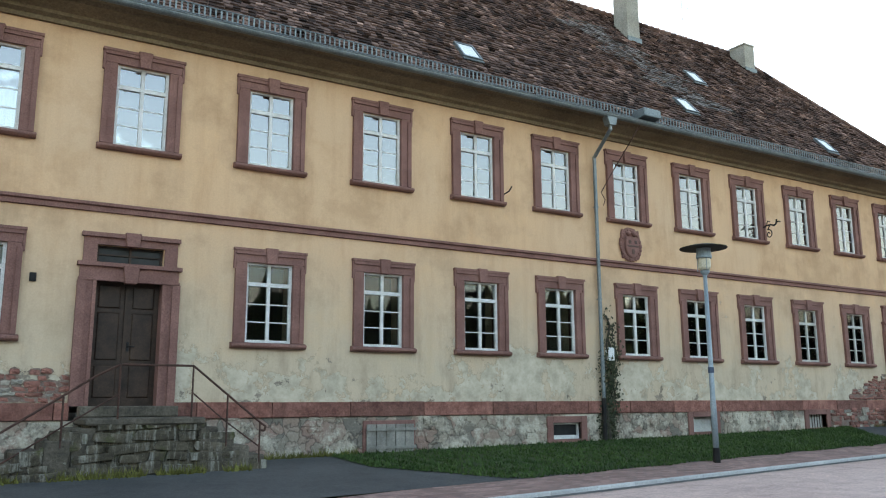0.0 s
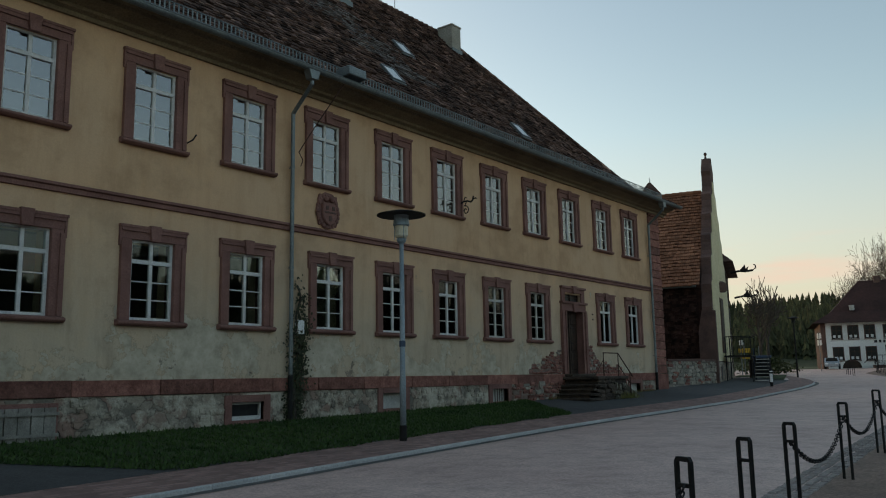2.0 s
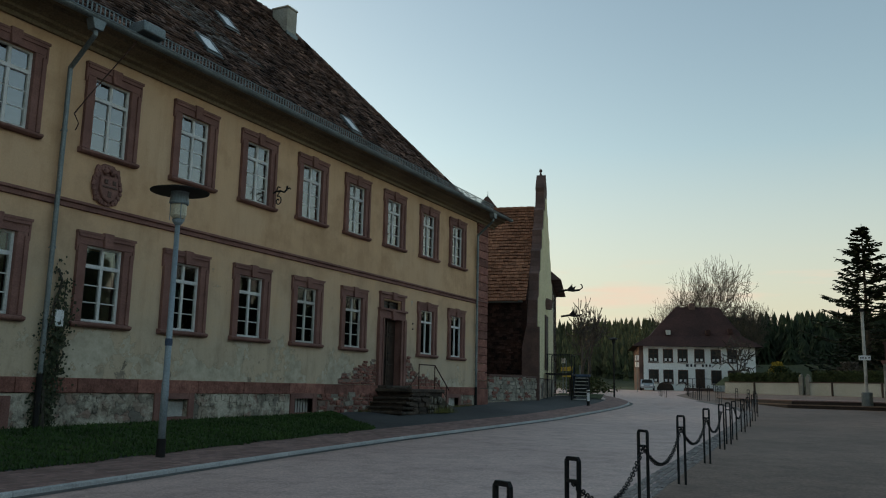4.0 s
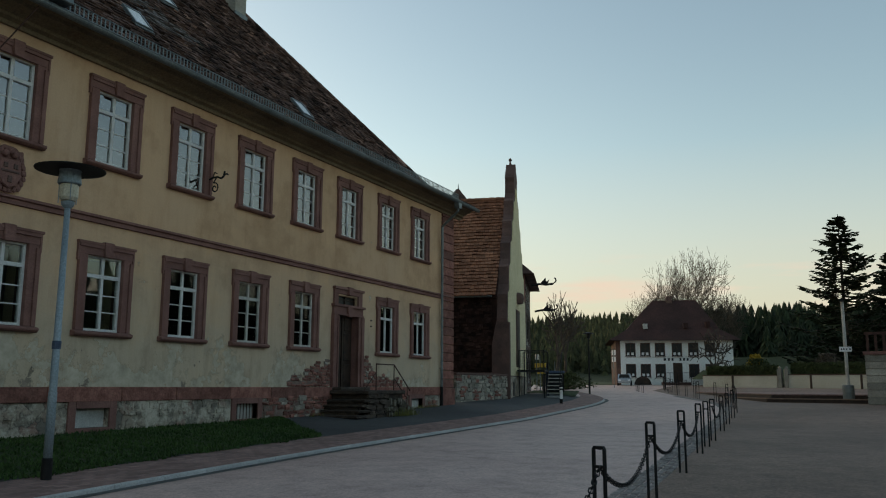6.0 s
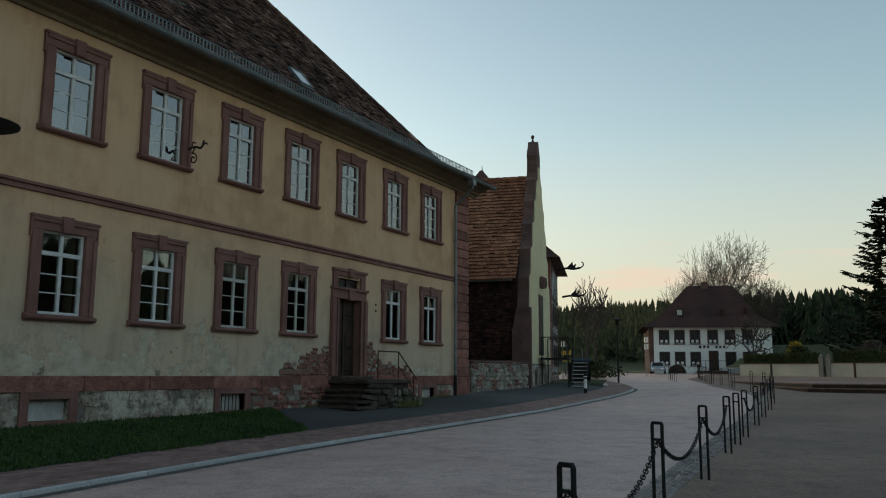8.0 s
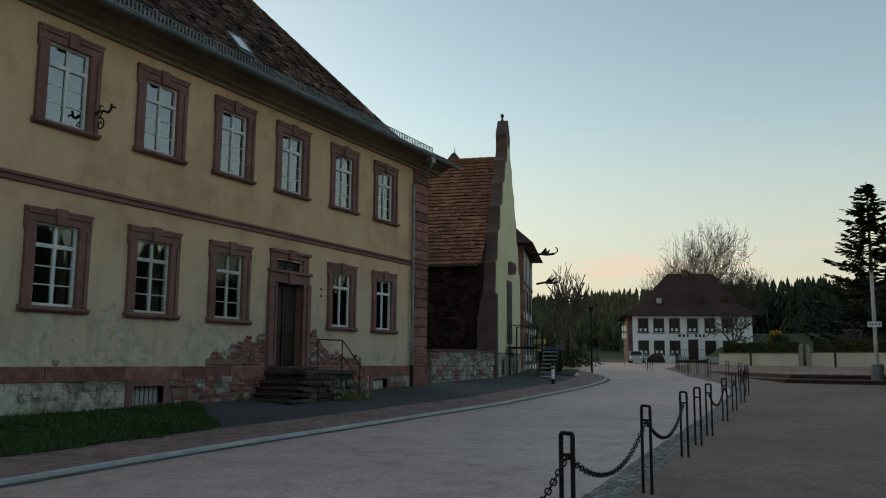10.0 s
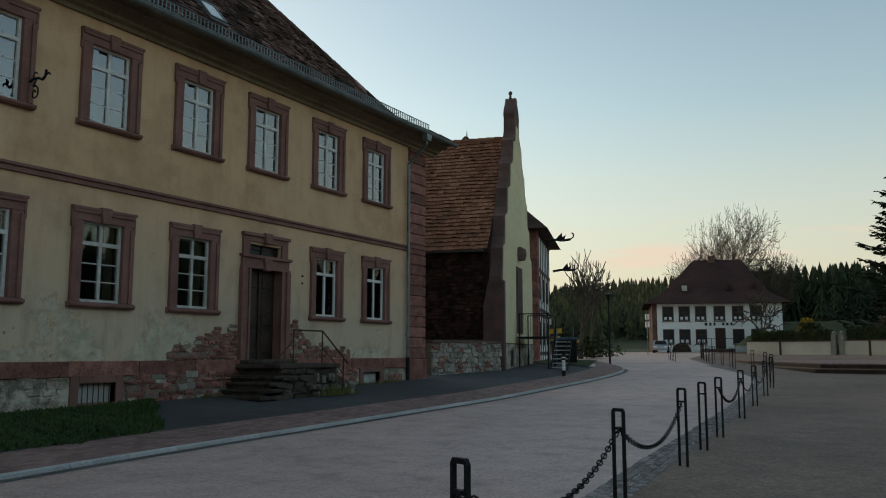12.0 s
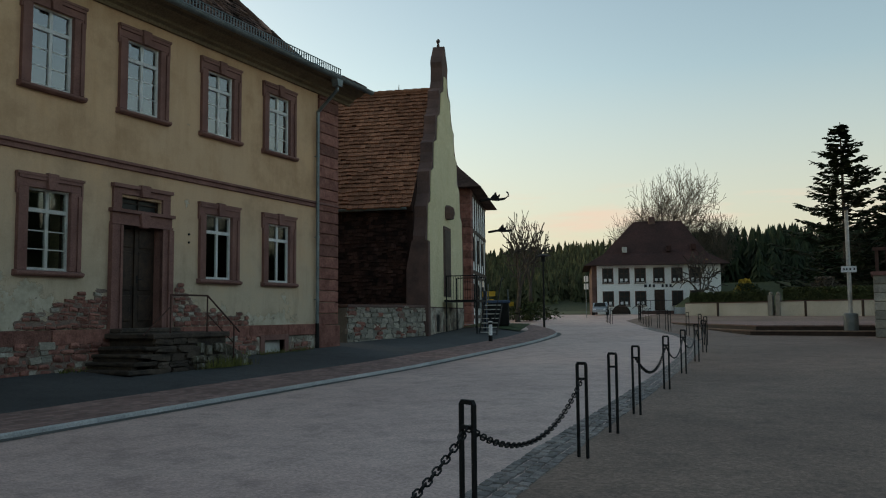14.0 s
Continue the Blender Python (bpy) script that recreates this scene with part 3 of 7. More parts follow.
# ---- main building ----
X0, X1, BACK = -7.0, 38.04, 29.97
EAVE_Z, TOP_Z = 8.85, 8.78
LOW_Z, UP_Z = 2.555, 6.29
LOW_X = [1.58, 6.98, 9.64, 12.30, 14.74, 17.41, 19.87, 22.35, 24.90, 27.45, 32.54, 35.07]
UP_X = [1.58, 4.22, 6.90, 9.57, 12.23, 14.72, 17.25, 19.86, 22.35, 24.90, 27.42, 29.89, 32.54, 35.06]
DOOR_X = [4.20, 29.91]
CELLAR = [(9.79, 0.45, 0.92), (14.81, 0.55, 0.95), (19.77, 0.62, 1.03), (24.91, 0.64, 1.04), (34.85, 0.72, 1.06)]
holes = [(x - 0.52, x + 0.52, LOW_Z + 0.12, LOW_Z + 1.77) for x in LOW_X] + [(x - 0.52, x + 0.52, UP_Z + 0.12, UP_Z + 1.77) for x in UP_X]
holes += [(x - 0.61, x + 0.61, 1.42, 4.42) for x in DOOR_X]
holes += [(x - 0.45, x + 0.45, z0, z1) for x, z0, z1 in CELLAR]


def wall_with_holes(bm, x0, x1, y0, y1, z0, z1, cuts):
    edges = sorted({x0, x1, *[c[0] for c in cuts], *[c[1] for c in cuts]})
    for a, b in zip(edges[:-1], edges[1:]):
        z = z0
        for c in sorted((c for c in cuts if c[0] < (a + b) / 2 < c[1]), key=lambda c: c[2]):
            if c[2] > z:
                box(bm, a, b, y0, y1, z, c[2])
            z = max(z, c[3])
        if z < z1:
            box(bm, a, b, y0, y1, z, z1)


bm = bmesh.new()
wall_with_holes(bm, X0, X1, WALL_Y, WALL_Y + 0.6, 1.48, TOP_Z + 0.1, [h for h in holes if h[3] > 1.5])
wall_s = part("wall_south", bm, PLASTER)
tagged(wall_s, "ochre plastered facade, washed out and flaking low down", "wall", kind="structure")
bm = bmesh.new()
wall_with_holes(bm, X0, X1, WALL_Y - 0.035, WALL_Y + 0.6, -0.4, 1.16, [h for h in holes if h[3] < 1.5])
tagged(part("wall_plinth", bm, RUBBLE), "grey plastered rubble plinth of the facade", "wall", kind="structure")
for name, b in (("wall_west", (X0, X0 + 0.5, WALL_Y + 0.6, BACK, -0.4, TOP_Z)), ("wall_east", (X1 - 0.5, X1, WALL_Y + 0.6, BACK, -0.4, TOP_Z)), ("wall_north", (X0, X1, BACK, BACK + 0.5, -0.4, TOP_Z)), ("wall_inner", (X0 + 0.5, X1 - 0.5, 20.5, 20.7, 1.3, 8.7))):
    bm = bmesh.new()
    box(bm, *b)
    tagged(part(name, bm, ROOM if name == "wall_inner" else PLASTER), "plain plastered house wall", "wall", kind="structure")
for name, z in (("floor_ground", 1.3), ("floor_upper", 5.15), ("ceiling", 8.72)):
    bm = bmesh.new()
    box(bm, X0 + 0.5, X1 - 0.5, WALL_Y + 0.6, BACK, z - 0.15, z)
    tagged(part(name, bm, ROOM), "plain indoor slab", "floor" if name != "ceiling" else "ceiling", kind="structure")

# sandstone courses
course = thing("plinth_course", pose(0, 0, 0), "band of red sandstone blocks above the plinth", "trim", kind="structure")
rng = random.Random(3)
x = X0
while x < X1 - 0.75:
    w = min(rng.uniform(1.1, 2.0), X1 - 0.7 - x)
    segs = [(x, x + w)]
    for dx in DOOR_X:
        segs = [s for a, b in segs for s in ((a, min(b, dx - 0.9)), (max(a, dx + 0.9), b)) if s[1] - s[0] > 0.05]
    for a, b in segs:
        bm = bmesh.new()
        box(bm, a + 0.006, b - 0.006, WALL_Y - 0.075 - rng.uniform(0, 0.012), WALL_Y + 0.3, 1.17, 1.475 + rng.uniform(0, 0.01))
        part("block", bm, SANDSTONE_BRICK, course, bevel=0.012)
    x += w
bm = bmesh.new()
prism(bm, [(WALL_Y + 0.02, 5.04), (WALL_Y - 0.06, 5.05), (WALL_Y - 0.06, 5.14), (WALL_Y - 0.11, 5.16), (WALL_Y - 0.11, 5.21), (WALL_Y + 0.02, 5.25)], "x", X0, X1 + 0.03)
tagged(part("string_course", bm, SANDSTONE), "dark red sandstone string course between the storeys", "trim", kind="structure")
prof = [(WALL_Y + 0.02, 8.62), (WALL_Y - 0.07, 8.62), (WALL_Y - 0.09, 8.70), (WALL_Y - 0.20, 8.74), (WALL_Y - 0.22, 8.80), (WALL_Y - 0.36, 8.86), (WALL_Y - 0.55, 8.90), (WALL_Y - 0.57, 8.97), (WALL_Y - 0.78, 9.00), (WALL_Y - 0.78, 9.05), (WALL_Y + 0.02, 9.06)]
bm = bmesh.new()
prism(bm, prof, "x", X0 - 0.6, X1 + 0.75)
tagged(part("cornice", bm, CORNICE), "moulded grey-brown cornice under the eaves", "trim", kind="structure")
bm = bmesh.new()
prism(bm, [(X1 - 0.02 + (WALL_Y + 0.02 - p[0]), p[1]) for p in prof], "y", WALL_Y + 0.03, BACK)
tagged(part("cornice_side", bm, CORNICE), "moulded grey-brown cornice round the corner", "trim", kind="structure")


# windows
def window_thing(name, parent_label, panes_dark, narrow=False, glass=GLASS, paint=WHITE_PAINT):
    """Sandstone surround with ears, keystone and sill round a white casement window; foot of the sill at the origin."""
    w = thing(name, pose(0, 0, 0), parent_label, "window", kind="structure")
    for s in (-1, 1):
        bm = bmesh.new()
        a, b = sorted((s * 0.50, s * 0.735))
        box(bm, a, b, -0.05, 0.30, 0.12, 1.77)
        bmesh.ops.bevel(bm, geom=bm.edges[:], offset=0.01, segments=1, affect="EDGES")
        a, b = sorted((s * 0.655, s * 0.75))
        box(bm, a, b, -0.085, 0.0, 0.12, 1.70)
        a, b = sorted((s * 0.74, s * 0.785))
        box(bm, a, b, -0.06, 0.0, 1.62, 2.03)
        part("jamb", bm, SANDSTONE, w)
    bm = bmesh.new()
    box(bm, -0.735, 0.735, -0.052, 0.30, 1.772, 2.02)
    box(bm, -0.75, 0.75, -0.085, 0.0, 1.93, 2.0)
    box(bm, -0.795, 0.795, -0.10, 0.0, 2.0, 2.055)
    part("lintel", bm, SANDSTONE, w)
    bm = bmesh.new()
    prism(bm, [(-0.10, 1.75), (0.10, 1.75), (0.135, 2.085), (-0.135, 2.085)], "y", -0.125, -0.02)
    part("keystone", bm, SANDSTONE, w, bevel=0.01)
    bm = bmesh.new()
    prism(bm, [(-0.10, 0.0), (-0.15, 0.04), (-0.15, 0.085), (-0.05, 0.12), (0.30, 0.12), (0.30, 0.0)], "x", -0.80, 0.80)
    part("window_sill", bm, SANDSTONE, w, bevel=0.008)
    y0 = 0.075
    part("window_frame", frame_mesh(y0), paint, w)
    bars = bmesh.new()
    tz = 1.33
    box(bars, -0.47, 0.47, y0 - 0.035, y0 + 0.05, tz - 0.04, tz + 0.04)
    box(bars, -0.035, 0.035, y0 - 0.025, y0 + 0.05, 0.18, 1.74)
    part("mullion", bars, paint, w)
    bm = bmesh.new()
    heights = [0.83] if narrow else [0.18 + (tz - 0.22) * k / 3 for k in (1, 2)]
    if not narrow:
        for h in heights:
            box(bm, -0.46, 0.46, y0 + 0.002, y0 + 0.035, h - 0.012, h + 0.012)
        part("glazing_bar", bm, paint, w)
    else:
        bm.free()
    zs = [0.18, tz - 0.04] if narrow else [0.18, *heights, tz - 0.04]
    cells = [(za, zb) for za, zb in zip(zs[:-1], zs[1:])] + [(tz + 0.04, 1.73)]
    for sx in (-1, 1):
        for za, zb in cells:
            bm = bmesh.new()
            a, b = sorted((sx * 0.035, sx * 0.45))
            box(bm, a, b, y0 + 0.014, y0 + 0.018, za + 0.004, zb - 0.004)
            p = part("pane", bm, glass, w)
            p.visible_shadow = False
    if not panes_dark:
        # pale sheet added behind the upper panes to make them brighter
        bm = bmesh.new()
        steps = 24
        pts = [(-0.50 + k / steps, 0.22 + 0.014 * math.sin(k * 1.9)) for k in range(steps + 1)]
        top, bot = [bm.verts.new((a, b, 1.75)) for a, b in pts], [bm.verts.new((a, b, 0.14)) for a, b in pts]
        for k in range(steps):
            bm.faces.new((top[k], top[k + 1], bot[k + 1], bot[k]))
        part("pale_backing", bm, PALE_CLOTH, w, "pale sheet added behind the panes to brighten them")
    return w


def frame_mesh(y0):
    bm = bmesh.new()
    for s in (-1, 1):
        a, b = sorted((s * 0.44, s * 0.515))
        box(bm, a, b, y0 - 0.03, y0 + 0.06, 0.121, 1.769)
    box(bm, -0.44, 0.44, y0 - 0.03, y0 + 0.06, 0.121, 0.18)
    box(bm, -0.44, 0.44, y0 - 0.03, y0 + 0.06, 1.73, 1.769)
    return bm


lower = window_thing("window_1", "white casement window with dark panes in a red sandstone surround, lower storey", True)
upper = window_thing("window_2", "white casement window with sky-bright panes in a red sandstone surround, upper storey", False, glass=GLASS_UP)
slim = window_thing("window_3", "newer white window with tall panes in a red sandstone surround, lower storey", True, narrow=True)
worn = window_thing("window_4", "greyed casement window in a red sandstone surround, lower storey", True, paint=GREY_PAINT)
first = {}
for i, x in enumerate(LOW_X):
    src = slim if x > 30 else worn if x > 24 else lower
    m = pose(x, WALL_Y, LOW_Z)
    if src.name in first:
        tagged(copy_thing(src, m), group="windows of the lower storey")
    else:
        src.matrix_basis = m
        tagged(src, group="windows of the lower storey")
        first[src.name] = 1
upper.matrix_basis = pose(UP_X[0], WALL_Y, UP_Z)
tagged(upper, group="windows of the upper storey")
for x in UP_X[1:]:
    copy_thing(upper, pose(x, WALL_Y, UP_Z))


# doors with overlights
def door_thing(name, label, wood):
    """Double door in a moulded sandstone portal with an overlight; threshold at the origin."""
    d = thing(name, pose(0, 0, 0), label, "door", kind="structure")
    for s in (-1, 1):
        bm = bmesh.new()
        a, b = sorted((s * 0.60, s * 0.90))
        box(bm, a, b, -0.07, 0.35, 0.0, 2.36)
        a, b = sorted((s * 0.78, s * 0.93))
        box(bm, a, b, -0.12, 0.0, 0.0, 2.30)
        a, b = sorted((s * 0.60, s * 0.665))
        box(bm, a, b, -0.10, 0.0, 0.0, 2.30)
        part("jamb", bm, SANDSTONE, d)
        bm = bmesh.new()
        a, b = sorted((s * 0.62, s * 0.86))
        box(bm, a, b, -0.06, 0.35, 2.66, 3.0)
        part("overlight_jamb", bm, SANDSTONE, d)
    bm = bmesh.new()
    box(bm, -0.90, 0.90, -0.075, 0.35, 2.362, 2.60)
    box(bm, -0.95, 0.95, -0.14, 0.0, 2.58, 2.655)
    box(bm, -0.92, 0.92, -0.10, 0.0, 2.31, 2.36)
    part("lintel", bm, SANDSTONE, d)
    bm = bmesh.new()
    box(bm, -0.86, 0.86, -0.062, 0.35, 3.002, 3.18)
    box(bm, -0.90, 0.90, -0.12, 0.0, 3.14, 3.22)
    part("overlight_lintel", bm, SANDSTONE, d)
    for z0, z1 in ((2.27, 2.62), (2.98, 3.25)):
        bm = bmesh.new()
        prism(bm, [(-0.11, z0), (0.11, z0), (0.15, z1), (-0.15, z1)], "y", -0.16, -0.03)
        part("keystone", bm, SANDSTONE, d, bevel=0.012)
    bm = bmesh.new()
    box(bm, -0.60, 0.60, 0.13, 0.16, 2.66, 3.0)
    part("overlight_pane", bm, DARK_PANE, d, "dusty dark overlight")
    bm = bmesh.new()
    for x in (-0.02, -0.6, 0.56):
        box(bm, x, x + 0.04, 0.09, 0.13, 2.66, 3.0)
    for z in (2.66, 2.82, 2.965):
        box(bm, -0.6, 0.6, 0.095, 0.128, z, z + 0.03)
    part("overlight_bars", bm, wood, d)
    for s in (-1, 1):
        bm = bmesh.new()
        a, b = sorted((s * 0.008, s * 0.60))
        box(bm, a, b, 0.19, 0.25, 0.0, 2.36)
        leaf = part("door_leaf", bm, wood, d)
        for z0, z1 in ((0.15, 0.75), (0.85, 1.75), (1.83, 2.27)):
            bm = bmesh.new()
            a, b = sorted((s * 0.11, s * 0.51))
            box(bm, a, b, 0.165, 0.19, z0, z1)
            bmesh.ops.bevel(bm, geom=[e for e in bm.edges if all(v.co.y < 0.17 for v in e.verts)], offset=0.022, segments=1, affect="EDGES")
            part("panel", bm, wood, leaf)
    bm = bmesh.new()
    box(bm, -0.03, 0.03, 0.155, 0.20, 0.0, 2.36)
    part("astragal", bm, wood, d)
    bm = bmesh.new()
    box(bm, 0.05, 0.09, 0.165, 0.19, 1.02, 1.2)
    rod(bm, (0.07, 0.17, 1.12), (0.07, 0.12, 1.12), 0.011)
    rod(bm, (0.07, 0.125, 1.12), (0.18, 0.125, 1.11), 0.011)
    part("door_handle", bm, BLACK_IRON, d)
    return d


door_a = door_thing("door_1", "dark brown panelled double door in a red sandstone portal", OLD_WOOD)
door_a.matrix_basis = pose(DOOR_X[0], WALL_Y, 1.42)
door_b = copy_thing(door_a, pose(DOOR_X[1], WALL_Y, 1.48))
door_b.name = "door_2"
tagged(door_b, "weathered dark double door in a red sandstone portal", "door")

# cellar windows
def cellar_window(x, z0, z1, fill, label):
    w = thing("cellar_window", pose(x, WALL_Y - 0.035, z0), label, "window", "cellar windows", kind="structure")
    h = z1 - z0
    bm = bmesh.new()
    for a, b, c, d in ((-0.64, -0.45, -0.2, h + 0.16), (0.45, 0.64, -0.2, h + 0.16), (-0.45, 0.45, h, h + 0.16), (-0.45, 0.45, -0.2, 0.0)):
        box(bm, a, b, -0.045, 0.25, c, d)
    part("surround", bm, SANDSTONE, w, bevel=0.008)
    bm = bmesh.new()
    box(bm, -0.45, 0.45, 0.14, 0.17, 0.0, h)
    part("pane", bm, {"white": DARK_PANE, "boards": GREY_WOOD, "grey": GREY_PAINT, "plain": GREY_PAINT}[fill], w)
    if fill == "white":
        bm = bmesh.new()
        for a, b, c, d in ((-0.45, -0.41, 0.0, h), (0.41, 0.45, 0.0, h), (-0.41, 0.41, 0.0, 0.09), (-0.41, 0.41, h - 0.05, h)):
            box(bm, a, b, 0.08, 0.139, c, d)
        part("window_frame", bm, WHITE_PAINT, w)
    if fill == "grey":
        bm = bmesh.new()
        for k in range(7):
            rod(bm, (-0.39 + 0.13 * k, 0.10, 0.0), (-0.39 + 0.13 * k, 0.10, h), 0.011, sides=6)
        part("bars", bm, RUST_IRON, w)
    if fill == "boards":
        for k in range(5):
            bm = bmesh.new()
            a = -0.58 + 0.235 * k
            box(bm, a, a + 0.215, -0.10 - 0.01 * (k % 2), -0.07, -0.10, h + 0.08)
            part("board", bm, GREY_WOOD, w)
        bm = bmesh.new()
        for z in (0.03, h - 0.06):
            box(bm, -0.6, 0.62, -0.135, -0.112, z, z + 0.06)
        part("batten", bm, GREY_WOOD, w)
    return w


for (x, z0, z1), fill, lab in zip(CELLAR, ("boards", "white", "plain", "grey", "plain"), ("cellar opening closed with a grey boarded hatch", "low cellar window with a white frame", "barred cellar window in sandstone", "barred cellar window in sandstone", "small pale cellar hatch in the plinth")):
    cellar_window(x, z0, z1, fill, lab)

# quoins at the corner
quoins = thing("corner_quoins", pose(0, 0, 0), "rusticated red sandstone corner pilaster", "trim", kind="structure")
z = 0.35
k = 0
while z < 8.6:
    h = 1.1 if k == 0 else 0.352
    bm = bmesh.new()
    d = 0.07 if k else 0.11
    box(bm, X1 - 1.02, X1 + d, WALL_Y - d, WALL_Y + 0.95, z, min(z + h - 0.02, 8.61))
    part("quoin", bm, SANDSTONE_BRICK, quoins, bevel=0.022)
    z += h
    k += 1

# ---- main roof ----
MAIN = 1.17
RIDGE_Y, RIDGE_Z = 22.97, 17.15
EAVE_Y = WALL_Y - 0.80


def roof_profile(d):
    """Height of the roof at d metres in from the eaves: flared foot, then straight."""
    foot = 1.5
    full = RIDGE_Y - EAVE_Y
    straight = RIDGE_Z - MAIN * (full - d)
    start = RIDGE_Z - MAIN * (full - foot)
    if d >= foot:
        return straight
    t = d / foot
    s0, z0 = 0.60, 9.06
    a = start - z0 - s0 * foot
    return z0 + s0 * d + a * t * t


HIP_X1, HIP_X0 = X1 + 0.78, X0 - 0.6
full = RIDGE_Y - EAVE_Y
ds = [0, 0.3, 0.6, 0.9, 1.2, 1.5, full]
bm = bmesh.new()
rings = []
for d in ds:
    z = roof_profile(d) - 0.05
    rings.append([bm.verts.new(p) for p in ((HIP_X0 + d, EAVE_Y + d, z), (HIP_X1 - d, EAVE_Y + d, z), (HIP_X1 - d, 2 * RIDGE_Y - EAVE_Y - d + (0.02 if d == full else 0), z), (HIP_X0 + d, 2 * RIDGE_Y - EAVE_Y - d + (0.02 if d == full else 0), z))])
for a, b in zip(rings[:-1], rings[1:]):
    for k in range(4):
        bm.faces.new((a[k], a[(k + 1) % 4], b[(k + 1) % 4], b[k]))
bm.faces.new(rings[-1])
bm.faces.new(rings[0][::-1])
roof = thing("roof", pose(0, 0, 0), "steep hipped roof of mossy dark brown clay tiles", "roof", kind="structure")
part("deck", bm, SANDSTONE_DARK, roof)


def tile_field(name, rows, material, parent, seed, width=0.19, thick=0.022, uneven=0.012, gap=0.01):
    """Rows of separate tiles; each row is (lower-left, lower-right, upper-left, upper-right)."""
    rng = np.random.default_rng(seed)
    verts, faces = [], []
    for r, (a, b, c, d) in enumerate(rows):
        a, b, c, d = (np.array(v, float) for v in (a, b, c, d))
        n = max(1, int(np.linalg.norm(b - a) / width))
        nrm = np.cross(b - a, c - a)
        nrm /= np.linalg.norm(nrm)
        if nrm[2] < 0:
            nrm = -nrm
        shift = (0.5 * (r % 2) + 0.35 * rng.random()) / n
        for k in range(n):
            t0, t1 = min(1, k / n + shift) + gap / 2 / (n * width), min(1, (k + 1) / n + shift) - gap / 2 / (n * width)
            if t1 <= t0 or rng.random() < 0.001:
                continue
            lift, sag = thick + uneven * abs(rng.normal()), (0.02 + 0.9 * uneven) * rng.normal()
            p = [a + (b - a) * t0, a + (b - a) * t1, c + (d - c) * t1, c + (d - c) * t0]
            up = (c - a) / np.linalg.norm(c - a)
            low = sag * up
            n0 = len(verts)
            verts += [tuple(p[0] + low + nrm * lift), tuple(p[1] + low + nrm * (lift + 0.4 * uneven * rng.normal())), tuple(p[2] + nrm * 0.004), tuple(p[3] + nrm * 0.004), tuple(p[0] + low), tuple(p[1] + low)]
            faces += [(n0, n0 + 1, n0 + 2, n0 + 3), (n0 + 4, n0 + 5, n0 + 1, n0), (n0 + 4, n0, n0 + 3), (n0 + 5, n0 + 2, n0 + 1)]
    ob = raw(name, verts, faces, material, parent)
    return ob


rows, side_rows = [], []
d = 0.0
while d < full - 0.05:
    e = min(full, d + (0.16 if d < 1.5 else 0.118))
    za, zb = roof_profile(d) - 0.04, roof_profile(e) - 0.04
    rows.append(((HIP_X0 + d, EAVE_Y + d, za), (HIP_X1 - d, EAVE_Y + d, za), (HIP_X0 + e, EAVE_Y + e, zb), (HIP_X1 - e, EAVE_Y + e, zb)))
    side_rows.append(((HIP_X1 - d, EAVE_Y + d, za), (HIP_X1 - d, EAVE_Y + d + 5, za), (HIP_X1 - e, EAVE_Y + e, zb), (HIP_X1 - e, EAVE_Y + e + 5, zb)))
    d = e
tagged(tile_field("tiles", rows, ROOF_TILE, roof, 1, uneven=0.02), kind="stuff")
tagged(tile_field("side_tiles", side_rows, ROOF_TILE, roof, 2), kind="stuff")
bm = bmesh.new()
x = HIP_X0 + full
while x < HIP_X1 - full - 0.02:
    rod(bm, (x, RIDGE_Y, RIDGE_Z - 0.06), (x + 0.36, RIDGE_Y, RIDGE_Z - 0.02), 0.12, 0.13, 8)
    x += 0.34
part("ridge_tiles", bm, ROOF_TILE, roof)
bm = bmesh.new()
d = 0.1
while d < full - 0.2:
    e = d + 0.3
    rod(bm, (HIP_X1 - d, EAVE_Y + d, roof_profile(d) - 0.05), (HIP_X1 - e, EAVE_Y + e, roof_profile(e) - 0.02), 0.12, 0.11, 7)
    d += 0.27
part("hip_tiles", bm, ROOF_TILE, roof)
# pale patch of repaired tiles
prow = []
for k in range(30):
    d0 = 3.1 + 0.118 * k
    xc = 23.6 - 0.10 * k + 0.5 * math.sin(k * 0.7)
    w = 1.1 + 0.3 * math.sin(k * 1.3)
    prow.append(((xc - w, EAVE_Y + d0, roof_profile(d0) - 0.02), (xc + w, EAVE_Y + d0, roof_profile(d0) - 0.02), (xc - w, EAVE_Y + d0 + 0.118, roof_profile(d0 + 0.118) - 0.02), (xc + w, EAVE_Y + d0 + 0.118, roof_profile(d0 + 0.118) - 0.02)))
tagged(tile_field("patch_tiles", prow, SLATE_PATCH, roof, 3, uneven=0.02), kind="stuff")


def on_roof(x, y):
    return pose(x, y, roof_profile(y - EAVE_Y) - 0.02, math.degrees(math.atan(MAIN)), 0, 0)


sk = thing("roof_window", on_roof(13.25, 17.9), "small metal-framed roof window flush in the tiles", "roof window", "roof windows")
bm = bmesh.new()
for a, b, c, d in ((-0.32, -0.26, -0.42, 0.42), (0.26, 0.32, -0.42, 0.42), (-0.26, 0.26, 0.36, 0.42), (-0.26, 0.26, -0.42, -0.36)):
    box(bm, a, b, c, d, 0.0, 0.09)
part("frame", bm, ZINC, sk)
bm = bmesh.new()
box(bm, -0.26, 0.26, -0.36, 0.36, 0.055, 0.065)
part("pane", bm, SKYLIGHT_GLASS, sk)
bm = bmesh.new()
box(bm, -0.34, 0.34, -0.52, -0.42, 0.02, 0.05)
part("flashing", bm, ZINC, sk)
for x, y in ((22.15, 18.0), (24.95, 19.95), (29.42, 17.72)):
    copy_thing(sk, on_roof(x, y))


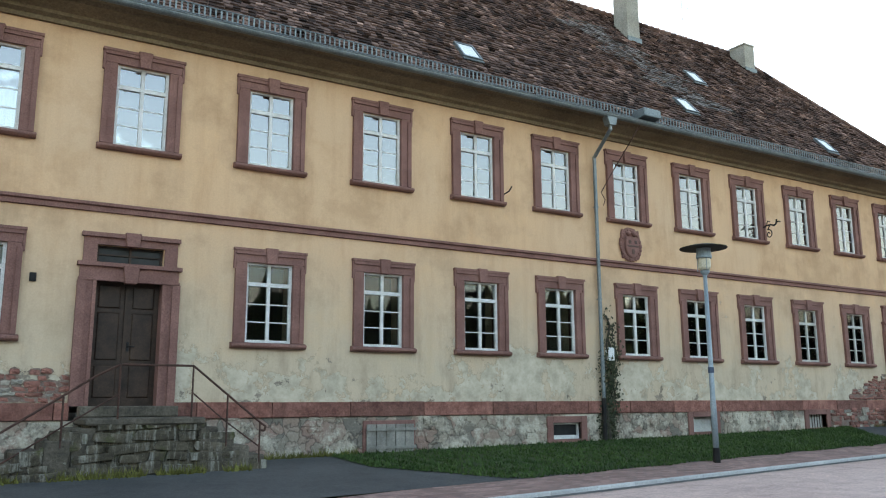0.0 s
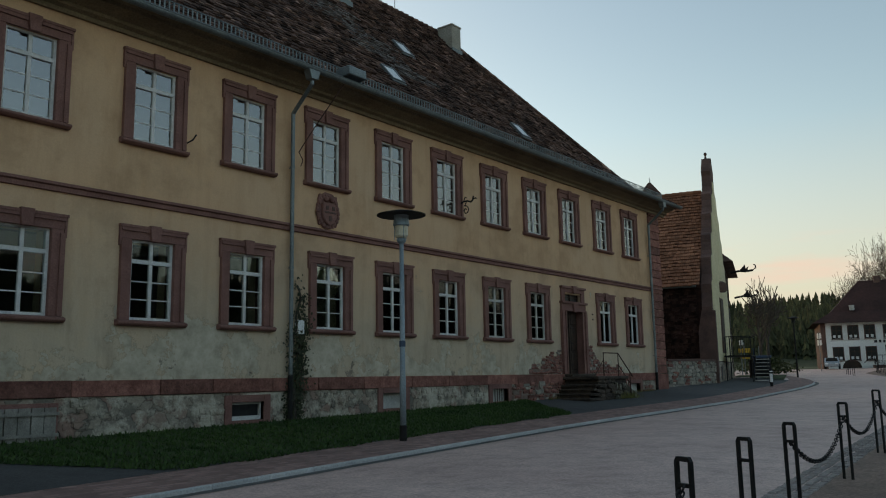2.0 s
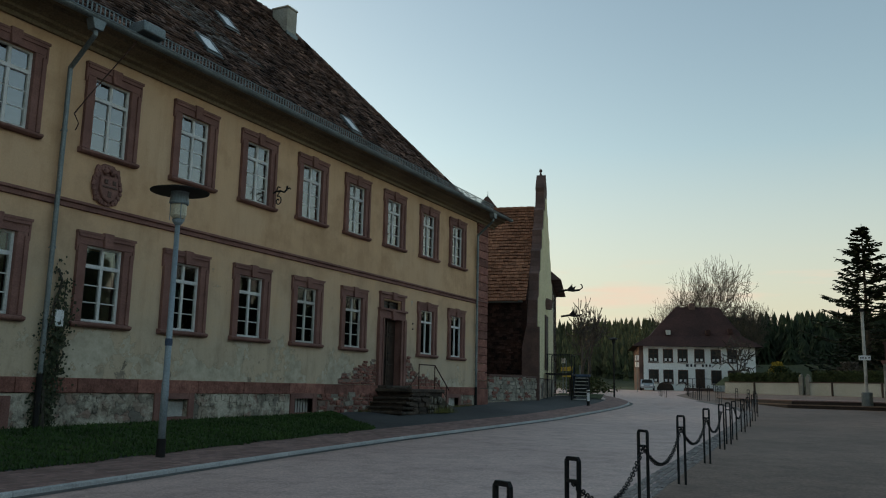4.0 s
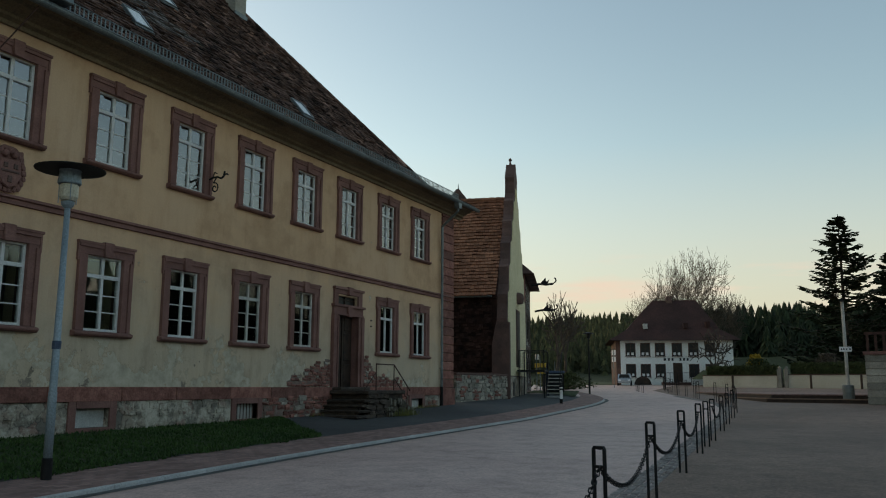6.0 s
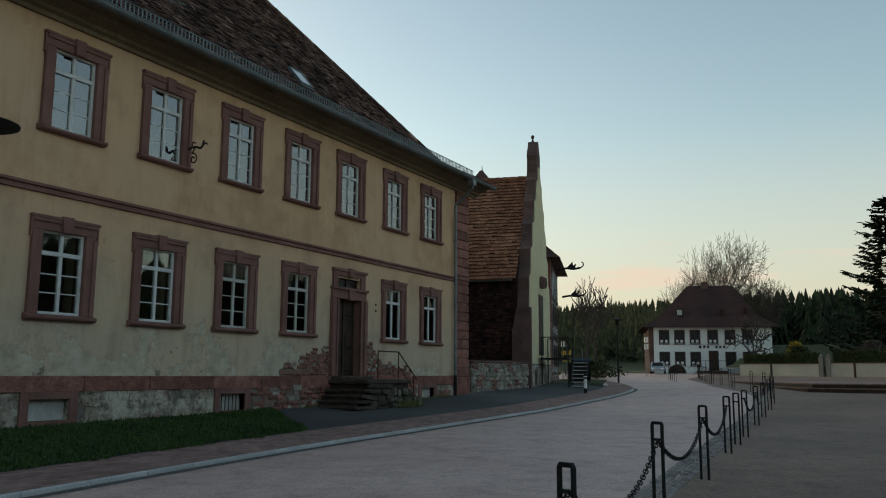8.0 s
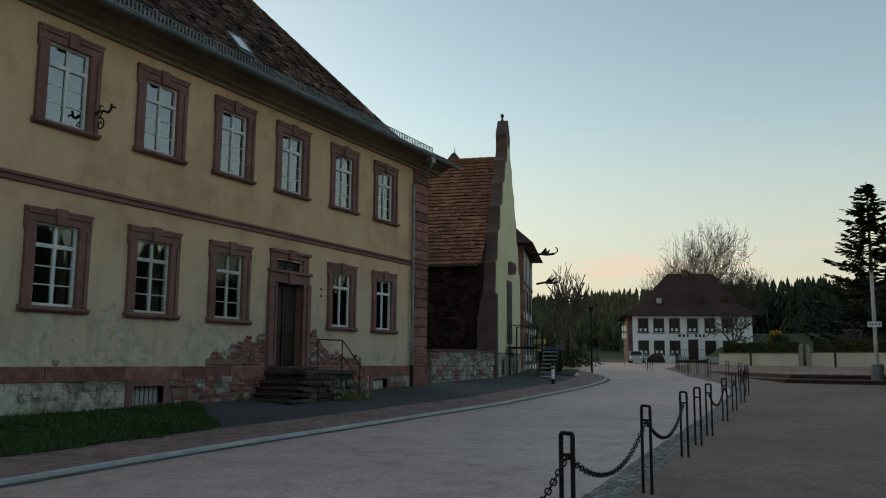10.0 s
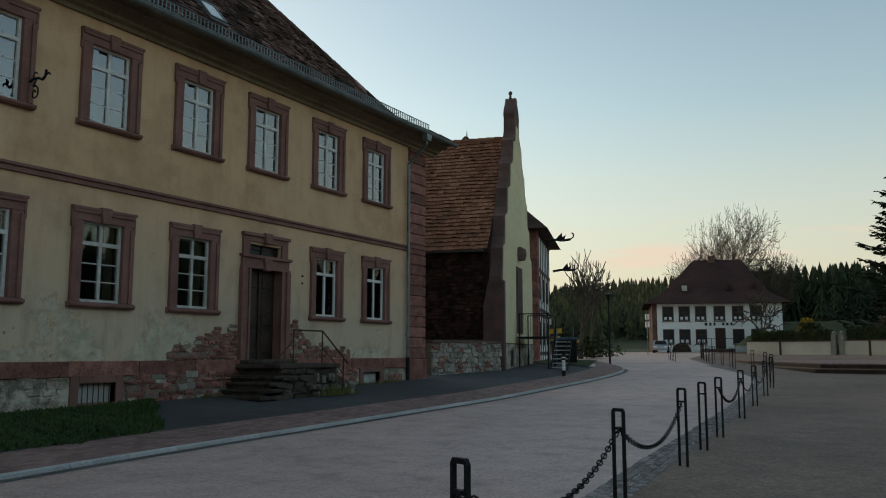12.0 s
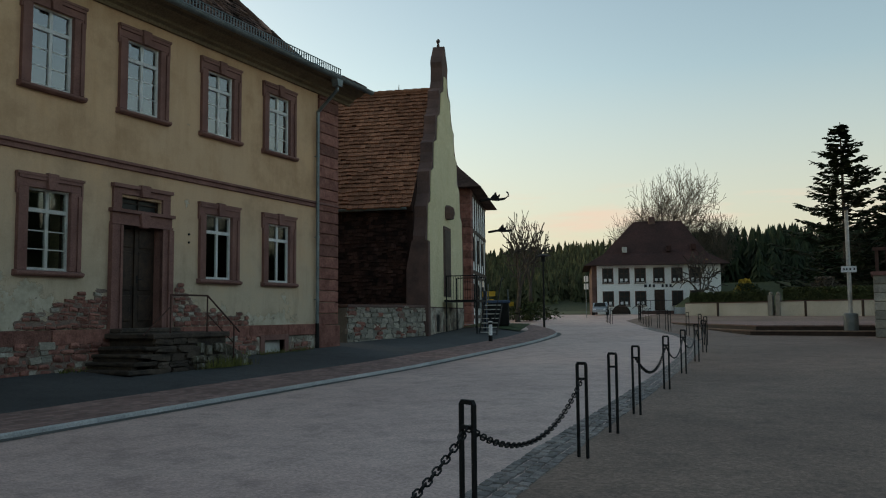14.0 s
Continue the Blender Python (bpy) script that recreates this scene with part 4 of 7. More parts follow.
def chimney(x, y, w, dpt, z0, z1, label):
    c = thing("chimney", pose(x, y, z0), label, "chimney")
    bm = bmesh.new()
    box(bm, -w / 2, w / 2, -dpt / 2, dpt / 2, 0, z1 - z0)
    part("shaft", bm, CHIMNEY, c, bevel=0.02)
    bm = bmesh.new()
    box(bm, -w / 2 - 0.03, w / 2 + 0.03, -dpt / 2 - 0.03, dpt / 2 + 0.03, z1 - z0, z1 - z0 + 0.08)
    part("cap", bm, CHIMNEY, c, bevel=0.015)
    bm = bmesh.new()
    fz = roof_profile(y - dpt / 2 - EAVE_Y) - z0
    box(bm, -w / 2 - 0.04, w / 2 + 0.04, -dpt / 2 - 0.05, -dpt / 2 - 0.003, fz - 0.1, fz + 0.12)
    part("flashing", bm, ZINC, c)


chimney(23.45, 21.85, 0.66, 0.75, 14.6, 18.6, "tall pale rendered chimney standing on the tiles")
chimney(30.95, 22.3, 0.66, 0.8, 15.5, 17.08, "short pale rendered chimney near the ridge")
ant = thing("antenna", pose(27.9, 22.9, 17.1), "thin roof antenna on the ridge", "antenna")
bm = bmesh.new()
rod(bm, (0, 0, -0.1), (0, 0, 1.9), 0.015)
part("mast", bm, ZINC, ant)
bm = bmesh.new()
rod(bm, (-0.5, 0, 1.75), (0.6, 0, 1.45), 0.008)
for k in range(4):
    rod(bm, (-0.4 + 0.25 * k, -0.2, 1.72 - 0.068 * k), (-0.4 + 0.25 * k, 0.2, 1.72 - 0.068 * k), 0.006, sides=5)
part("boom", bm, ZINC, ant)

# gutter and snow guard
gut_y, gut_z = EAVE_Y - 0.06, 9.0
gutter = thing("roof_gutter", pose(0, 0, 0), "half-round zinc gutter along the eaves", "gutter", kind="structure")
bm = bmesh.new()
seg = 8
ring = [(gut_y + 0.095 * math.cos(math.pi + math.pi * k / seg), gut_z + 0.095 * math.sin(math.pi + math.pi * k / seg)) for k in range(seg + 1)]
ring += [(gut_y + 0.08 * math.cos(2 * math.pi - math.pi * k / seg), gut_z + 0.08 * math.sin(2 * math.pi - math.pi * k / seg)) for k in range(seg + 1)]
prism(bm, ring, "x", HIP_X0, HIP_X1 + 0.05)
part("trough", bm, ZINC, gutter)
bm = bmesh.new()
rod(bm, (HIP_X0, gut_y - 0.095, gut_z + 0.005), (HIP_X1 + 0.05, gut_y - 0.095, gut_z + 0.005), 0.014, sides=6)
part("bead", bm, ZINC, gutter)
guard = thing("snow_guard", pose(0, 0, 0), "zinc snow guard fence of upright bars on the eaves", "snow guard")
gy = EAVE_Y + 0.22
gz0 = roof_profile(0.22)
for z in (0.03, 0.24):
    bm = bmesh.new()
    rod(bm, (X0, gy, gz0 + z), (X1 - 0.6, gy, gz0 + z), 0.014, sides=6)
    part("rail", bm, ZINC, guard)
bm = bmesh.new()
x = X0
while x < X1 - 0.6:
    box(bm, x, x + 0.035, gy - 0.008, gy + 0.008, gz0 + 0.03, gz0 + 0.24)
    x += 0.115
tagged(part("guard_bar", bm, ZINC, guard), kind="stuff")
bm = bmesh.new()
rod(bm, (0, gy, gz0 + 0.2), (0, gy + 0.35, gz0 + 0.22), 0.012, sides=5)
bracket_mesh = mesh_of("bracket", bm, ZINC)
for k in range(49):
    ob = new("bracket", bracket_mesh)
    ob.parent = guard
    ob.location = (X0 + 0.3 + 0.9 * k, 0, 0)


def downpipe(x, z_shoe, label):
    p = thing("downpipe", pose(x, WALL_Y - 0.12, 0), label, "downpipe")
    dy = gut_y - (WALL_Y - 0.12)
    bm = bmesh.new()
    path_rod(bm, [(-0.06, dy, gut_z - 0.22), (-0.06, dy, gut_z - 0.42), (0.0, 0.0, gut_z - 1.0), (0, 0, z_shoe)], 0.052, 12)
    for q in ((-0.06, dy, gut_z - 0.42), (0.0, 0.0, gut_z - 1.0)):
        bmesh.ops.create_icosphere(bm, subdivisions=2, radius=0.053, matrix=Matrix.Translation(q))
    part("pipe", bm, ZINC, p, smooth=False)
    bm = bmesh.new()
    prism(bm, [(-0.24, gut_z - 0.09), (0.12, gut_z - 0.09), (0.05, gut_z - 0.32), (-0.17, gut_z - 0.32)], "y", dy - 0.11, dy + 0.11)
    part("hopper", bm, ZINC, p, bevel=0.01)
    for z in (2.2, 4.1, 6.6):
        bm = bmesh.new()
        rod(bm, (0, 0, z), (0, 0, z + 0.04), 0.066, sides=12)
        rod(bm, (0, 0, z + 0.02), (0, 0.12, z + 0.02), 0.012)
        part("clamp", bm, ZINC, p)
    bm = bmesh.new()
    rod(bm, (0, 0, ground_z(x, WALL_Y) + 0.05), (0, 0, z_shoe), 0.062, sides=12)
    part("standpipe", bm, BLACK_IRON, p, "dark cast-iron foot")


downpipe(16.0, 1.55, "grey zinc downpipe with a hopper and cast-iron foot")
downpipe(36.86, 1.5, "grey zinc downpipe beside the corner quoins")


# ---- things on the facade ----
def iron_bracket(x, z):
    b = thing("sign_bracket", pose(x, WALL_Y, z), "small wrought-iron bracket with a scroll on the wall", "bracket")
    bm = bmesh.new()
    path_rod(bm, [(0, 0.02, -0.02), (0, -0.14, 0.06), (0.01, -0.30, 0.07), (0.02, -0.42, 0.02), (0.02, -0.50, 0.08), (0.02, -0.52, 0.20)], 0.026)
    part("arm", bm, BLACK_IRON, b)
    bm = bmesh.new()
    path_rod(bm, [(0.02, -0.50, 0.10), (0.02, -0.60, 0.13), (0.02, -0.64, 0.09)], 0.018)
    part("head", bm, BLACK_IRON, b)
    bm = bmesh.new()
    path_rod(bm, [(0, -0.16, 0.06), (0, -0.20, 0.20), (0, -0.29, 0.16)], 0.014)
    part("crest", bm, BLACK_IRON, b)
    bm = bmesh.new()
    pts = [(0, -0.20 - 0.03 + (0.13 - 0.008 * a) * math.cos(a * 0.62 + 1.2), -0.22 + (0.15 - 0.009 * a) * math.sin(a * 0.62 + 1.2)) for a in range(14)]
    path_rod(bm, [(0, -0.28, 0.06)] + pts, 0.016, 6)
    part("scroll", bm, BLACK_IRON, b)
    bm = bmesh.new()
    box(bm, -0.03, 0.03, -0.012, 0.01, -0.42, 0.1)
    part("wall_plate", bm, BLACK_IRON, b)


iron_bracket(23.02, 6.80)
hook = thing("wall_hook", pose(13.02, WALL_Y, 6.60), "short bent iron hook beside a window", "hook")
bm = bmesh.new()
path_rod(bm, [(0, 0.02, 0), (0.02, -0.22, 0.05), (0.05, -0.30, 0.16)], 0.018)
part("shank", bm, BLACK_IRON, hook)
brace = thing("iron_brace", pose(16.3, WALL_Y, 0), "thin rusty iron brace between downpipe and gutter", "brace")
bm = bmesh.new()
path_rod(bm, [(-0.1, -0.12, 7.05), (0.12, -0.25, 7.5), (0.55, -0.6, 8.4), (0.78, -0.8, 8.9)], 0.014)
path_rod(bm, [(-0.02, -0.1, 6.7), (0.0, -0.16, 6.85), (-0.1, -0.12, 7.05)], 0.012)
part("bar", bm, RUST_IRON, brace)
flood = thing("floodlight", pose(17.35, EAVE_Y - 0.05, 9.12), "grey floodlight fixed to the eaves gutter", "floodlight")
bm = bmesh.new()
prism(bm, [(-0.22, 0.0), (0.25, -0.05), (0.35, 0.10), (0.2, 0.24), (-0.2, 0.24)], "x", -0.32, 0.32)
part("housing", bm, ZINC, flood, bevel=0.02)
bm = bmesh.new()
rod(bm, (-0.9, 0.05, -0.05), (0.0, 0.05, 0.0), 0.02)
part("arm", bm, ZINC, flood)

arms = thing("coat_of_arms", pose(17.28, WALL_Y, 5.26), "carved red sandstone coat of arms under a window", "relief")
bm = bmesh.new()
rim = []
for k in range(48):
    a = 2 * math.pi * k / 48
    w = 1.0 + 0.05 * math.cos(8 * a) + 0.03 * math.cos(14 * a + 0.6)
    ca, sa = math.cos(a), math.sin(a)
    rim.append((0.37 * w * math.copysign(abs(ca) ** 0.62, ca), 0.47 + 0.45 * w * math.copysign(abs(sa) ** 0.62, sa)))
prism(bm, rim, "y", -0.05, 0.05)
part("slab", bm, SANDSTONE, arms)
bm = bmesh.new()
outline = [(-0.23, 0.66), (-0.25, 0.32), (-0.15, 0.14), (0, 0.06), (0.15, 0.14), (0.25, 0.32), (0.23, 0.66), (0.09, 0.61), (0, 0.66), (-0.09, 0.61)]
prism(bm, outline, "y", -0.13, -0.03)
shield = part("shield", bm, SANDSTONE, arms, bevel=0.02)
bm = bmesh.new()
box(bm, -0.2, 0.2, -0.15, -0.125, 0.38, 0.43)
for x in (-0.11, 0.11):
    box(bm, x - 0.05, x + 0.05, -0.15, -0.125, 0.47, 0.57)
box(bm, -0.05, 0.05, -0.15, -0.125, 0.18, 0.32)
part("charge", bm, SANDSTONE_DARK, shield, bevel=0.01)
rng = random.Random(8)
for k in range(22):
    bm = bmesh.new()
    a = 2 * math.pi * k / 22
    c = Vector((0.355 * math.cos(a) + rng.uniform(-0.02, 0.02), -0.055, 0.44 + 0.40 * math.sin(a)))
    bmesh.ops.create_icosphere(bm, subdivisions=1, radius=rng.uniform(0.045, 0.075), matrix=Matrix.Translation(c) @ Matrix.Diagonal((1, 0.6, 1.2, 1)))
    part("carved_leaf", bm, SANDSTONE, arms)
bm = bmesh.new()
for x in (-0.1, 0.1, 0):
    bmesh.ops.create_icosphere(bm, subdivisions=2, radius=0.075, matrix=Matrix.Translation((x, -0.08, 0.76 if x else 0.83)))
part("crest", bm, SANDSTONE, arms)

# two small holes in the plaster, drawn as dark pins
for z in (3.55, 3.75):
    stud = thing("wall_stud", pose(31.45, WALL_Y, z), "small dark pin standing for a hole in the plaster beside the door", "stud", "wall studs")
    bm = bmesh.new()
    rod(bm, (0, 0.03, 0), (0, -0.035, 0), 0.032, 0.026, 8)
    part("pin", bm, BLACK_IRON, stud)
meter = thing("meter_box", pose(16.32, WALL_Y, 2.52), "small pale electric box on the wall beside the downpipe", "box")
bm = bmesh.new()
box(bm, -0.1, 0.1, -0.14, 0.0, 0.0, 0.34)
part("case", bm, SIGN_WHITE, meter, bevel=0.01)
plate = thing("wall_plate", pose(2.53, WALL_Y, 3.72), "small black box on the plaster", "box")
bm = bmesh.new()
box(bm, -0.055, 0.055, -0.05, 0.0, -0.08, 0.08)
part("case", bm, BLACK_IRON, plate, bevel=0.006)

# ivy up the downpipe
ivy = thing("ivy", pose(0, 0, 0), "half-dead ivy climbing beside the downpipe", "climbing plant")
bm = bmesh.new()
rng = random.Random(5)
stems = []
for s in range(6):
    x, z = 16.1 + rng.uniform(-0.12, 0.22), 0.45
    pts = [(x, WALL_Y - 0.06, z)]
    while z < rng.uniform(2.4, 4.7):
        z += rng.uniform(0.12, 0.3)
        x += rng.uniform(-0.09, 0.10) + (16.3 - x) * 0.15
        pts.append((x, WALL_Y - rng.uniform(0.03, 0.09), z))
    stems.append(pts)
    path_rod(bm, pts, rng.uniform(0.012, 0.03), 5)
rod(bm, (16.15, WALL_Y - 0.1, 0.4), (16.12, WALL_Y - 0.08, 1.3), 0.07, 0.045, 7)
part("stem", bm, BARK, ivy)
verts, faces = [], []
for pts in stems:
    for p in pts:
        dense = 26 if 1.8 < p[2] < 2.7 or p[2] < 1.6 else 14
        for k in range(dense):
            c = Vector(p) + Vector((rng.gauss(0, 0.10), -abs(rng.gauss(0, 0.05)), rng.gauss(0, 0.14)))
            s, a = rng.uniform(0.02, 0.045), rng.uniform(0, 6.28)
            u, v = Vector((math.cos(a), rng.uniform(-0.5, 0.2), math.sin(a))) * s, Vector((-math.sin(a), rng.uniform(-0.5, 0.2), math.cos(a))) * s
            n0 = len(verts)
            verts += [tuple(c - u), tuple(c + v * 0.7), tuple(c + u), tuple(c - v * 0.7)]
            faces.append((n0, n0 + 1, n0 + 2, n0 + 3))
tagged(raw("leaves", verts, faces, IVY, ivy), kind="stuff")


# exposed masonry, stone by stone
def stone_mesh(seed):
    rng = random.Random(seed)
    bm = bmesh.new()
    n = 8
    base = [(0.5, 0.0), (0.47, 0.46), (0.0, 0.5), (-0.47, 0.46), (-0.5, 0.0), (-0.47, -0.46), (0.0, -0.5), (0.47, -0.46)]
    pts = [(a * rng.uniform(0.84, 1.08) + rng.uniform(-0.05, 0.05), b * rng.uniform(0.84, 1.08) + rng.uniform(-0.05, 0.05)) for a, b in base]
    ctr = bm.verts.new((rng.uniform(-0.1, 0.1), -0.5 - rng.uniform(0.0, 0.2), rng.uniform(-0.1, 0.1)))
    f, g = [bm.verts.new((a * 0.93, -0.42 + rng.uniform(-0.14, 0.1), b * 0.91)) for a, b in pts], [bm.verts.new((a, 0.4, b)) for a, b in pts]
    for k in range(n):
        bm.faces.new((ctr, f[(k + 1) % n], f[k]))
        bm.faces.new((f[k], f[(k + 1) % n], g[(k + 1) % n], g[k]))
    return bm


def stones(parent, region, mat, seed, size=0.26, depth=0.06, ymid=WALL_Y, squash=0.6, pale=1):
    """Courses of rough stones over the region (x0, x1, z0, z1, keep(x, z))."""
    meshes = [mesh_of("stone", stone_mesh(seed * 10 + k), mat) for k in range(6)]
    if mat is SANDSTONE_BRICK:
        meshes += [mesh_of("stone", stone_mesh(seed * 10 + 6 + k), PALE_STONE) for k in range(pale)]
    rng = random.Random(seed)
    x0, x1, z0, z1, keep = region
    z = z0
    bed_v, bed_f = [], []
    while z < z1:
        h = size * squash * rng.uniform(0.7, 1.35)
        x = x0 + rng.uniform(-0.1, 0.1)
        while x < x1:
            w = size * rng.uniform(0.7, 1.9)
            if keep(x + w / 2, z + h / 2):
                ob = new("stone", rng.choice(meshes))
                ob.parent = parent
                ob.matrix_basis = Matrix.Translation((x + w / 2, ymid, z + h * (0.5 + rng.uniform(-0.18, 0.18)))) @ Matrix.Rotation(rng.uniform(-0.13, 0.13), 4, "Y") @ Matrix.Diagonal((w * 1.0, depth * rng.uniform(0.45, 1.5), h * rng.uniform(0.85, 1.05), 1))
                n0 = len(bed_v)
                hw, hh, yy = w * 0.53 + 0.01, h * 0.56 + 0.01, ymid - 0.25 * depth - 0.004 * rng.random()
                bed_v += [(x + w / 2 + hw * math.cos(a) * rng.uniform(0.85, 1.2), yy, z + h / 2 + hh * math.sin(a) * rng.uniform(0.85, 1.2)) for a in [0.785 * q for q in range(8)]]
                bed_f.append(tuple(range(n0, n0 + 8)))
            x += w
        z += h
    if bed_v and mat is SANDSTONE_BRICK:
        tagged(raw("mortar_bed", bed_v, bed_f, CRUMBLED, parent), kind="stuff")


def ragged(x, z, top, seed):
    return z < top + 0.42 * noise.noise((x * 1.3, seed, 0)) + 0.34 * noise.noise((x * 3.7, seed, 4)) + 0.30 * noise.noise((x * 9.0, z * 9.0, seed))


def clear_of_doors(x):
    return all(abs(x - d) > 0.98 for d in DOOR_X)


bare = thing("bare_masonry", pose(0, 0, 0), "exposed red sandstone rubble where the plaster has fallen", "masonry", kind="structure")
stones(bare, (26.4, 28.9, 1.50, 2.6, lambda x, z: clear_of_doors(x) and ragged(x, z, 1.55 + 0.28 * (x - 26.4), 1)), SANDSTONE_BRICK, 1, 0.16, 0.075, pale=1)
stones(bare, (30.9, 33.6, 1.50, 2.7, lambda x, z: clear_of_doors(x) and ragged(x, z, 2.3 - 0.28 * (x - 30.9), 2)), SANDSTONE_BRICK, 2, 0.16, 0.075, pale=1)
stones(bare, (1.0, 3.2, 1.50, 2.4, lambda x, z: clear_of_doors(x) and ragged(x, z, 1.95, 3)), SANDSTONE_BRICK, 3, 0.16, 0.075, pale=1)
plinth_stones = thing("plinth_masonry", pose(0, 0, 0), "bare red sandstone rubble of the plinth", "masonry", kind="structure")


def no_cellar(x):
    return all(abs(x - c[0]) > 0.75 for c in CELLAR)


stones(plinth_stones, (25.2, 36.6, 0.45, 1.15, lambda x, z: no_cellar(x) and z > ground_z(x, 16) + 0.02 and (x < 34 or z < 0.9)), SANDSTONE_BRICK, 4, 0.22, 0.11, WALL_Y - 0.035, pale=1)
pale = thing("plinth_rubble", pose(0, 0, 0), "pale rubble stones showing in the plinth", "masonry", kind="structure")
stones(pale, (6.2, 25.0, 0.40, 1.15, lambda x, z: no_cellar(x) and noise.noise((x * 0.9, z * 1.4, 7)) > 0.16), RUBBLE, 5, 0.24, 0.05, WALL_Y - 0.035)


# ---- entrance stairs ----
def stair_1():
    st = thing("stone_stairs", pose(0.42, 0, 0), "worn and crumbling stone landing and steps before the dark door", "stairs", kind="structure")
    y0, y1, zl = 14.55, WALL_Y - 0.08, 1.22
    bm = bmesh.new()
    box(bm, 3.05, 4.85, y0 + 0.06, y1, 0.2, zl - 0.12)
    part("core", bm, STEP_FACE, st)
    bm = bmesh.new()
    box(bm, 2.95, 4.95, y0 - 0.04, y1, zl - 0.12, zl)
    part("landing", bm, OLD_STONE, st, bevel=0.025)
    bm = bmesh.new()
    box(bm, 3.0, 4.72, WALL_Y - 0.42, y1 - 0.002, zl + 0.002, 1.42)
    part("threshold", bm, OLD_STONE, st, bevel=0.02)
    for k in range(4):
        z1 = zl - 0.17 * (k + 1)
        bm = bmesh.new()
        box(bm, 4.86 + 0.29 * k, 5.2 + 0.29 * k, y0, y1, 0.2, z1)
        part("step", bm, OLD_STONE, st, bevel=0.03)
        bm = bmesh.new()
        v = box(bm, 2.75 - 0.42 * k, 3.04 - 0.42 * k + 0.14, y0 - 0.02 * k, y1, 0.15, z1)
        for q in v:
            q.co += Vector((random.uniform(-0.03, 0.03), random.uniform(-0.03, 0.03), random.uniform(-0.02, 0.02)))
        part("step", bm, OLD_STONE, st, bevel=0.035)
    return st, y0


st1, sy = stair_1()
stones(st1, (2.3, 5.6, 0.22, 1.08, lambda x, z: z < (1.1 if 2.95 < x < 4.9 else 1.1 - 0.62 * ((x - 4.9) if x > 4.9 else (2.95 - x)))), STEP_FACE, 6, 0.42, 0.07, sy + 0.02, 0.5)
stones(st1, (0.8, 2.3, 0.15, 0.75, lambda x, z: z < 0.15 + 0.4 * (x - 0.8)), STEP_FACE, 9, 0.42, 0.14, sy - 0.02, 0.5)


def rails(name, y, pts_top, posts, label, low=0.0):
    r = thing(name, pose(0, 0, 0), label, "handrail")
    bm = bmesh.new()
    path_rod(bm, [(x, y, z) for x, z in pts_top], 0.020)
    part("handrail", bm, RUST_IRON, r)
    for x, z0, z1 in posts:
        bm = bmesh.new()
        rod(bm, (x, y, z0), (x, y, z1), 0.017)
        part("post", bm, RUST_IRON, r)
    return r


rl = rails("stair_railing", sy, [(3.9, 2.12), (5.12, 2.12), (6.4, 1.10), (6.49, 1.04), (6.47, 0.96), (6.40, 0.97)], [(5.12, 1.2, 2.12), (5.76, 0.7, 1.62), (6.38, 0.3, 1.12)], "rusty iron railing beside the stone steps")
bm = bmesh.new()
path_rod(bm, [(5.12, sy, 1.65), (5.76, sy, 1.12), (6.38, sy, 0.68)], 0.014)
part("middle_rail", bm, RUST_IRON, rl)
rl = rails("stair_railing", sy - 0.03, [(3.88, 2.12), (3.5, 1.92), (2.95, 1.55), (1.7, 0.72)], [(3.88, 1.2, 2.12), (3.02, 0.75, 1.6), (2.0, 0.2, 0.92)], "rusty iron railing beside the broken steps")
bm = bmesh.new()
path_rod(bm, [(3.88, sy - 0.03, 1.62), (3.02, sy - 0.03, 1.08), (2.0, sy - 0.03, 0.42)], 0.014)
part("middle_rail", bm, RUST_IRON, rl)

st2 = thing("stone_stairs", pose(0, 0, 0), "dark crumbling stone steps before the weathered door", "stairs", kind="structure")
y2 = 14.5
bm = bmesh.new()
box(bm, 29.0, 31.2, y2 + 0.06, WALL_Y - 0.08, 0.4, 1.26)
part("core", bm, DAMP_STONE, st2)
bm = bmesh.new()
box(bm, 28.84, 31.25, y2 - 0.04, WALL_Y - 0.08, 1.262, 1.38)
part("landing", bm, DAMP_STONE, st2, bevel=0.025)
bm = bmesh.new()
box(bm, 29.0, 30.8, WALL_Y - 0.42, WALL_Y - 0.082, 1.382, 1.48)
part("threshold", bm, DAMP_STONE, st2, bevel=0.02)
rng = random.Random(19)
for k in range(5):
    top = 1.262 - 0.155 * (k + 1)
    bm = bmesh.new()
    box(bm, 28.86 - 0.15 * (k + 1), 29.02 - 0.14 * k, y2 + 0.12, WALL_Y - 0.08, 0.4, top - 0.085)
    part("riser", bm, DAMP_STONE, st2)
    bm = bmesh.new()
    v = box(bm, 28.80 - 0.15 * (k + 1), 29.30 - 0.12 * k, y2 - 0.02 + rng.uniform(-0.05, 0.05), WALL_Y - 0.082, top - 0.083, top)
    for q in v:
        q.co += Vector((rng.uniform(-0.04, 0.04), rng.uniform(-0.04, 0.02), rng.uniform(-0.012, 0.012)))
    part("step", bm, DAMP_STONE, st2, bevel=0.02)
bm = bmesh.new()
prism(bm, [(31.2, 0.4), (32.1, 0.4), (31.9, 0.82), (31.5, 1.02), (31.2, 1.12)], "y", y2 + 0.12, WALL_Y - 0.083)
part("broken_end", bm, STEP_FACE, st2)
stones(st2, (28.9, 31.2, 0.5, 1.24, lambda x, z: x < 30.2), DAMP_STONE, 7, 0.40, 0.10, y2 + 0.04, 0.42)
stones(st2, (30.1, 32.0, 0.5, 1.2, lambda x, z: z < 1.16 - 0.55 * max(0, x - 31.1)), STEP_FACE, 13, 0.34, 0.12, y2 + 0.05, 0.62)
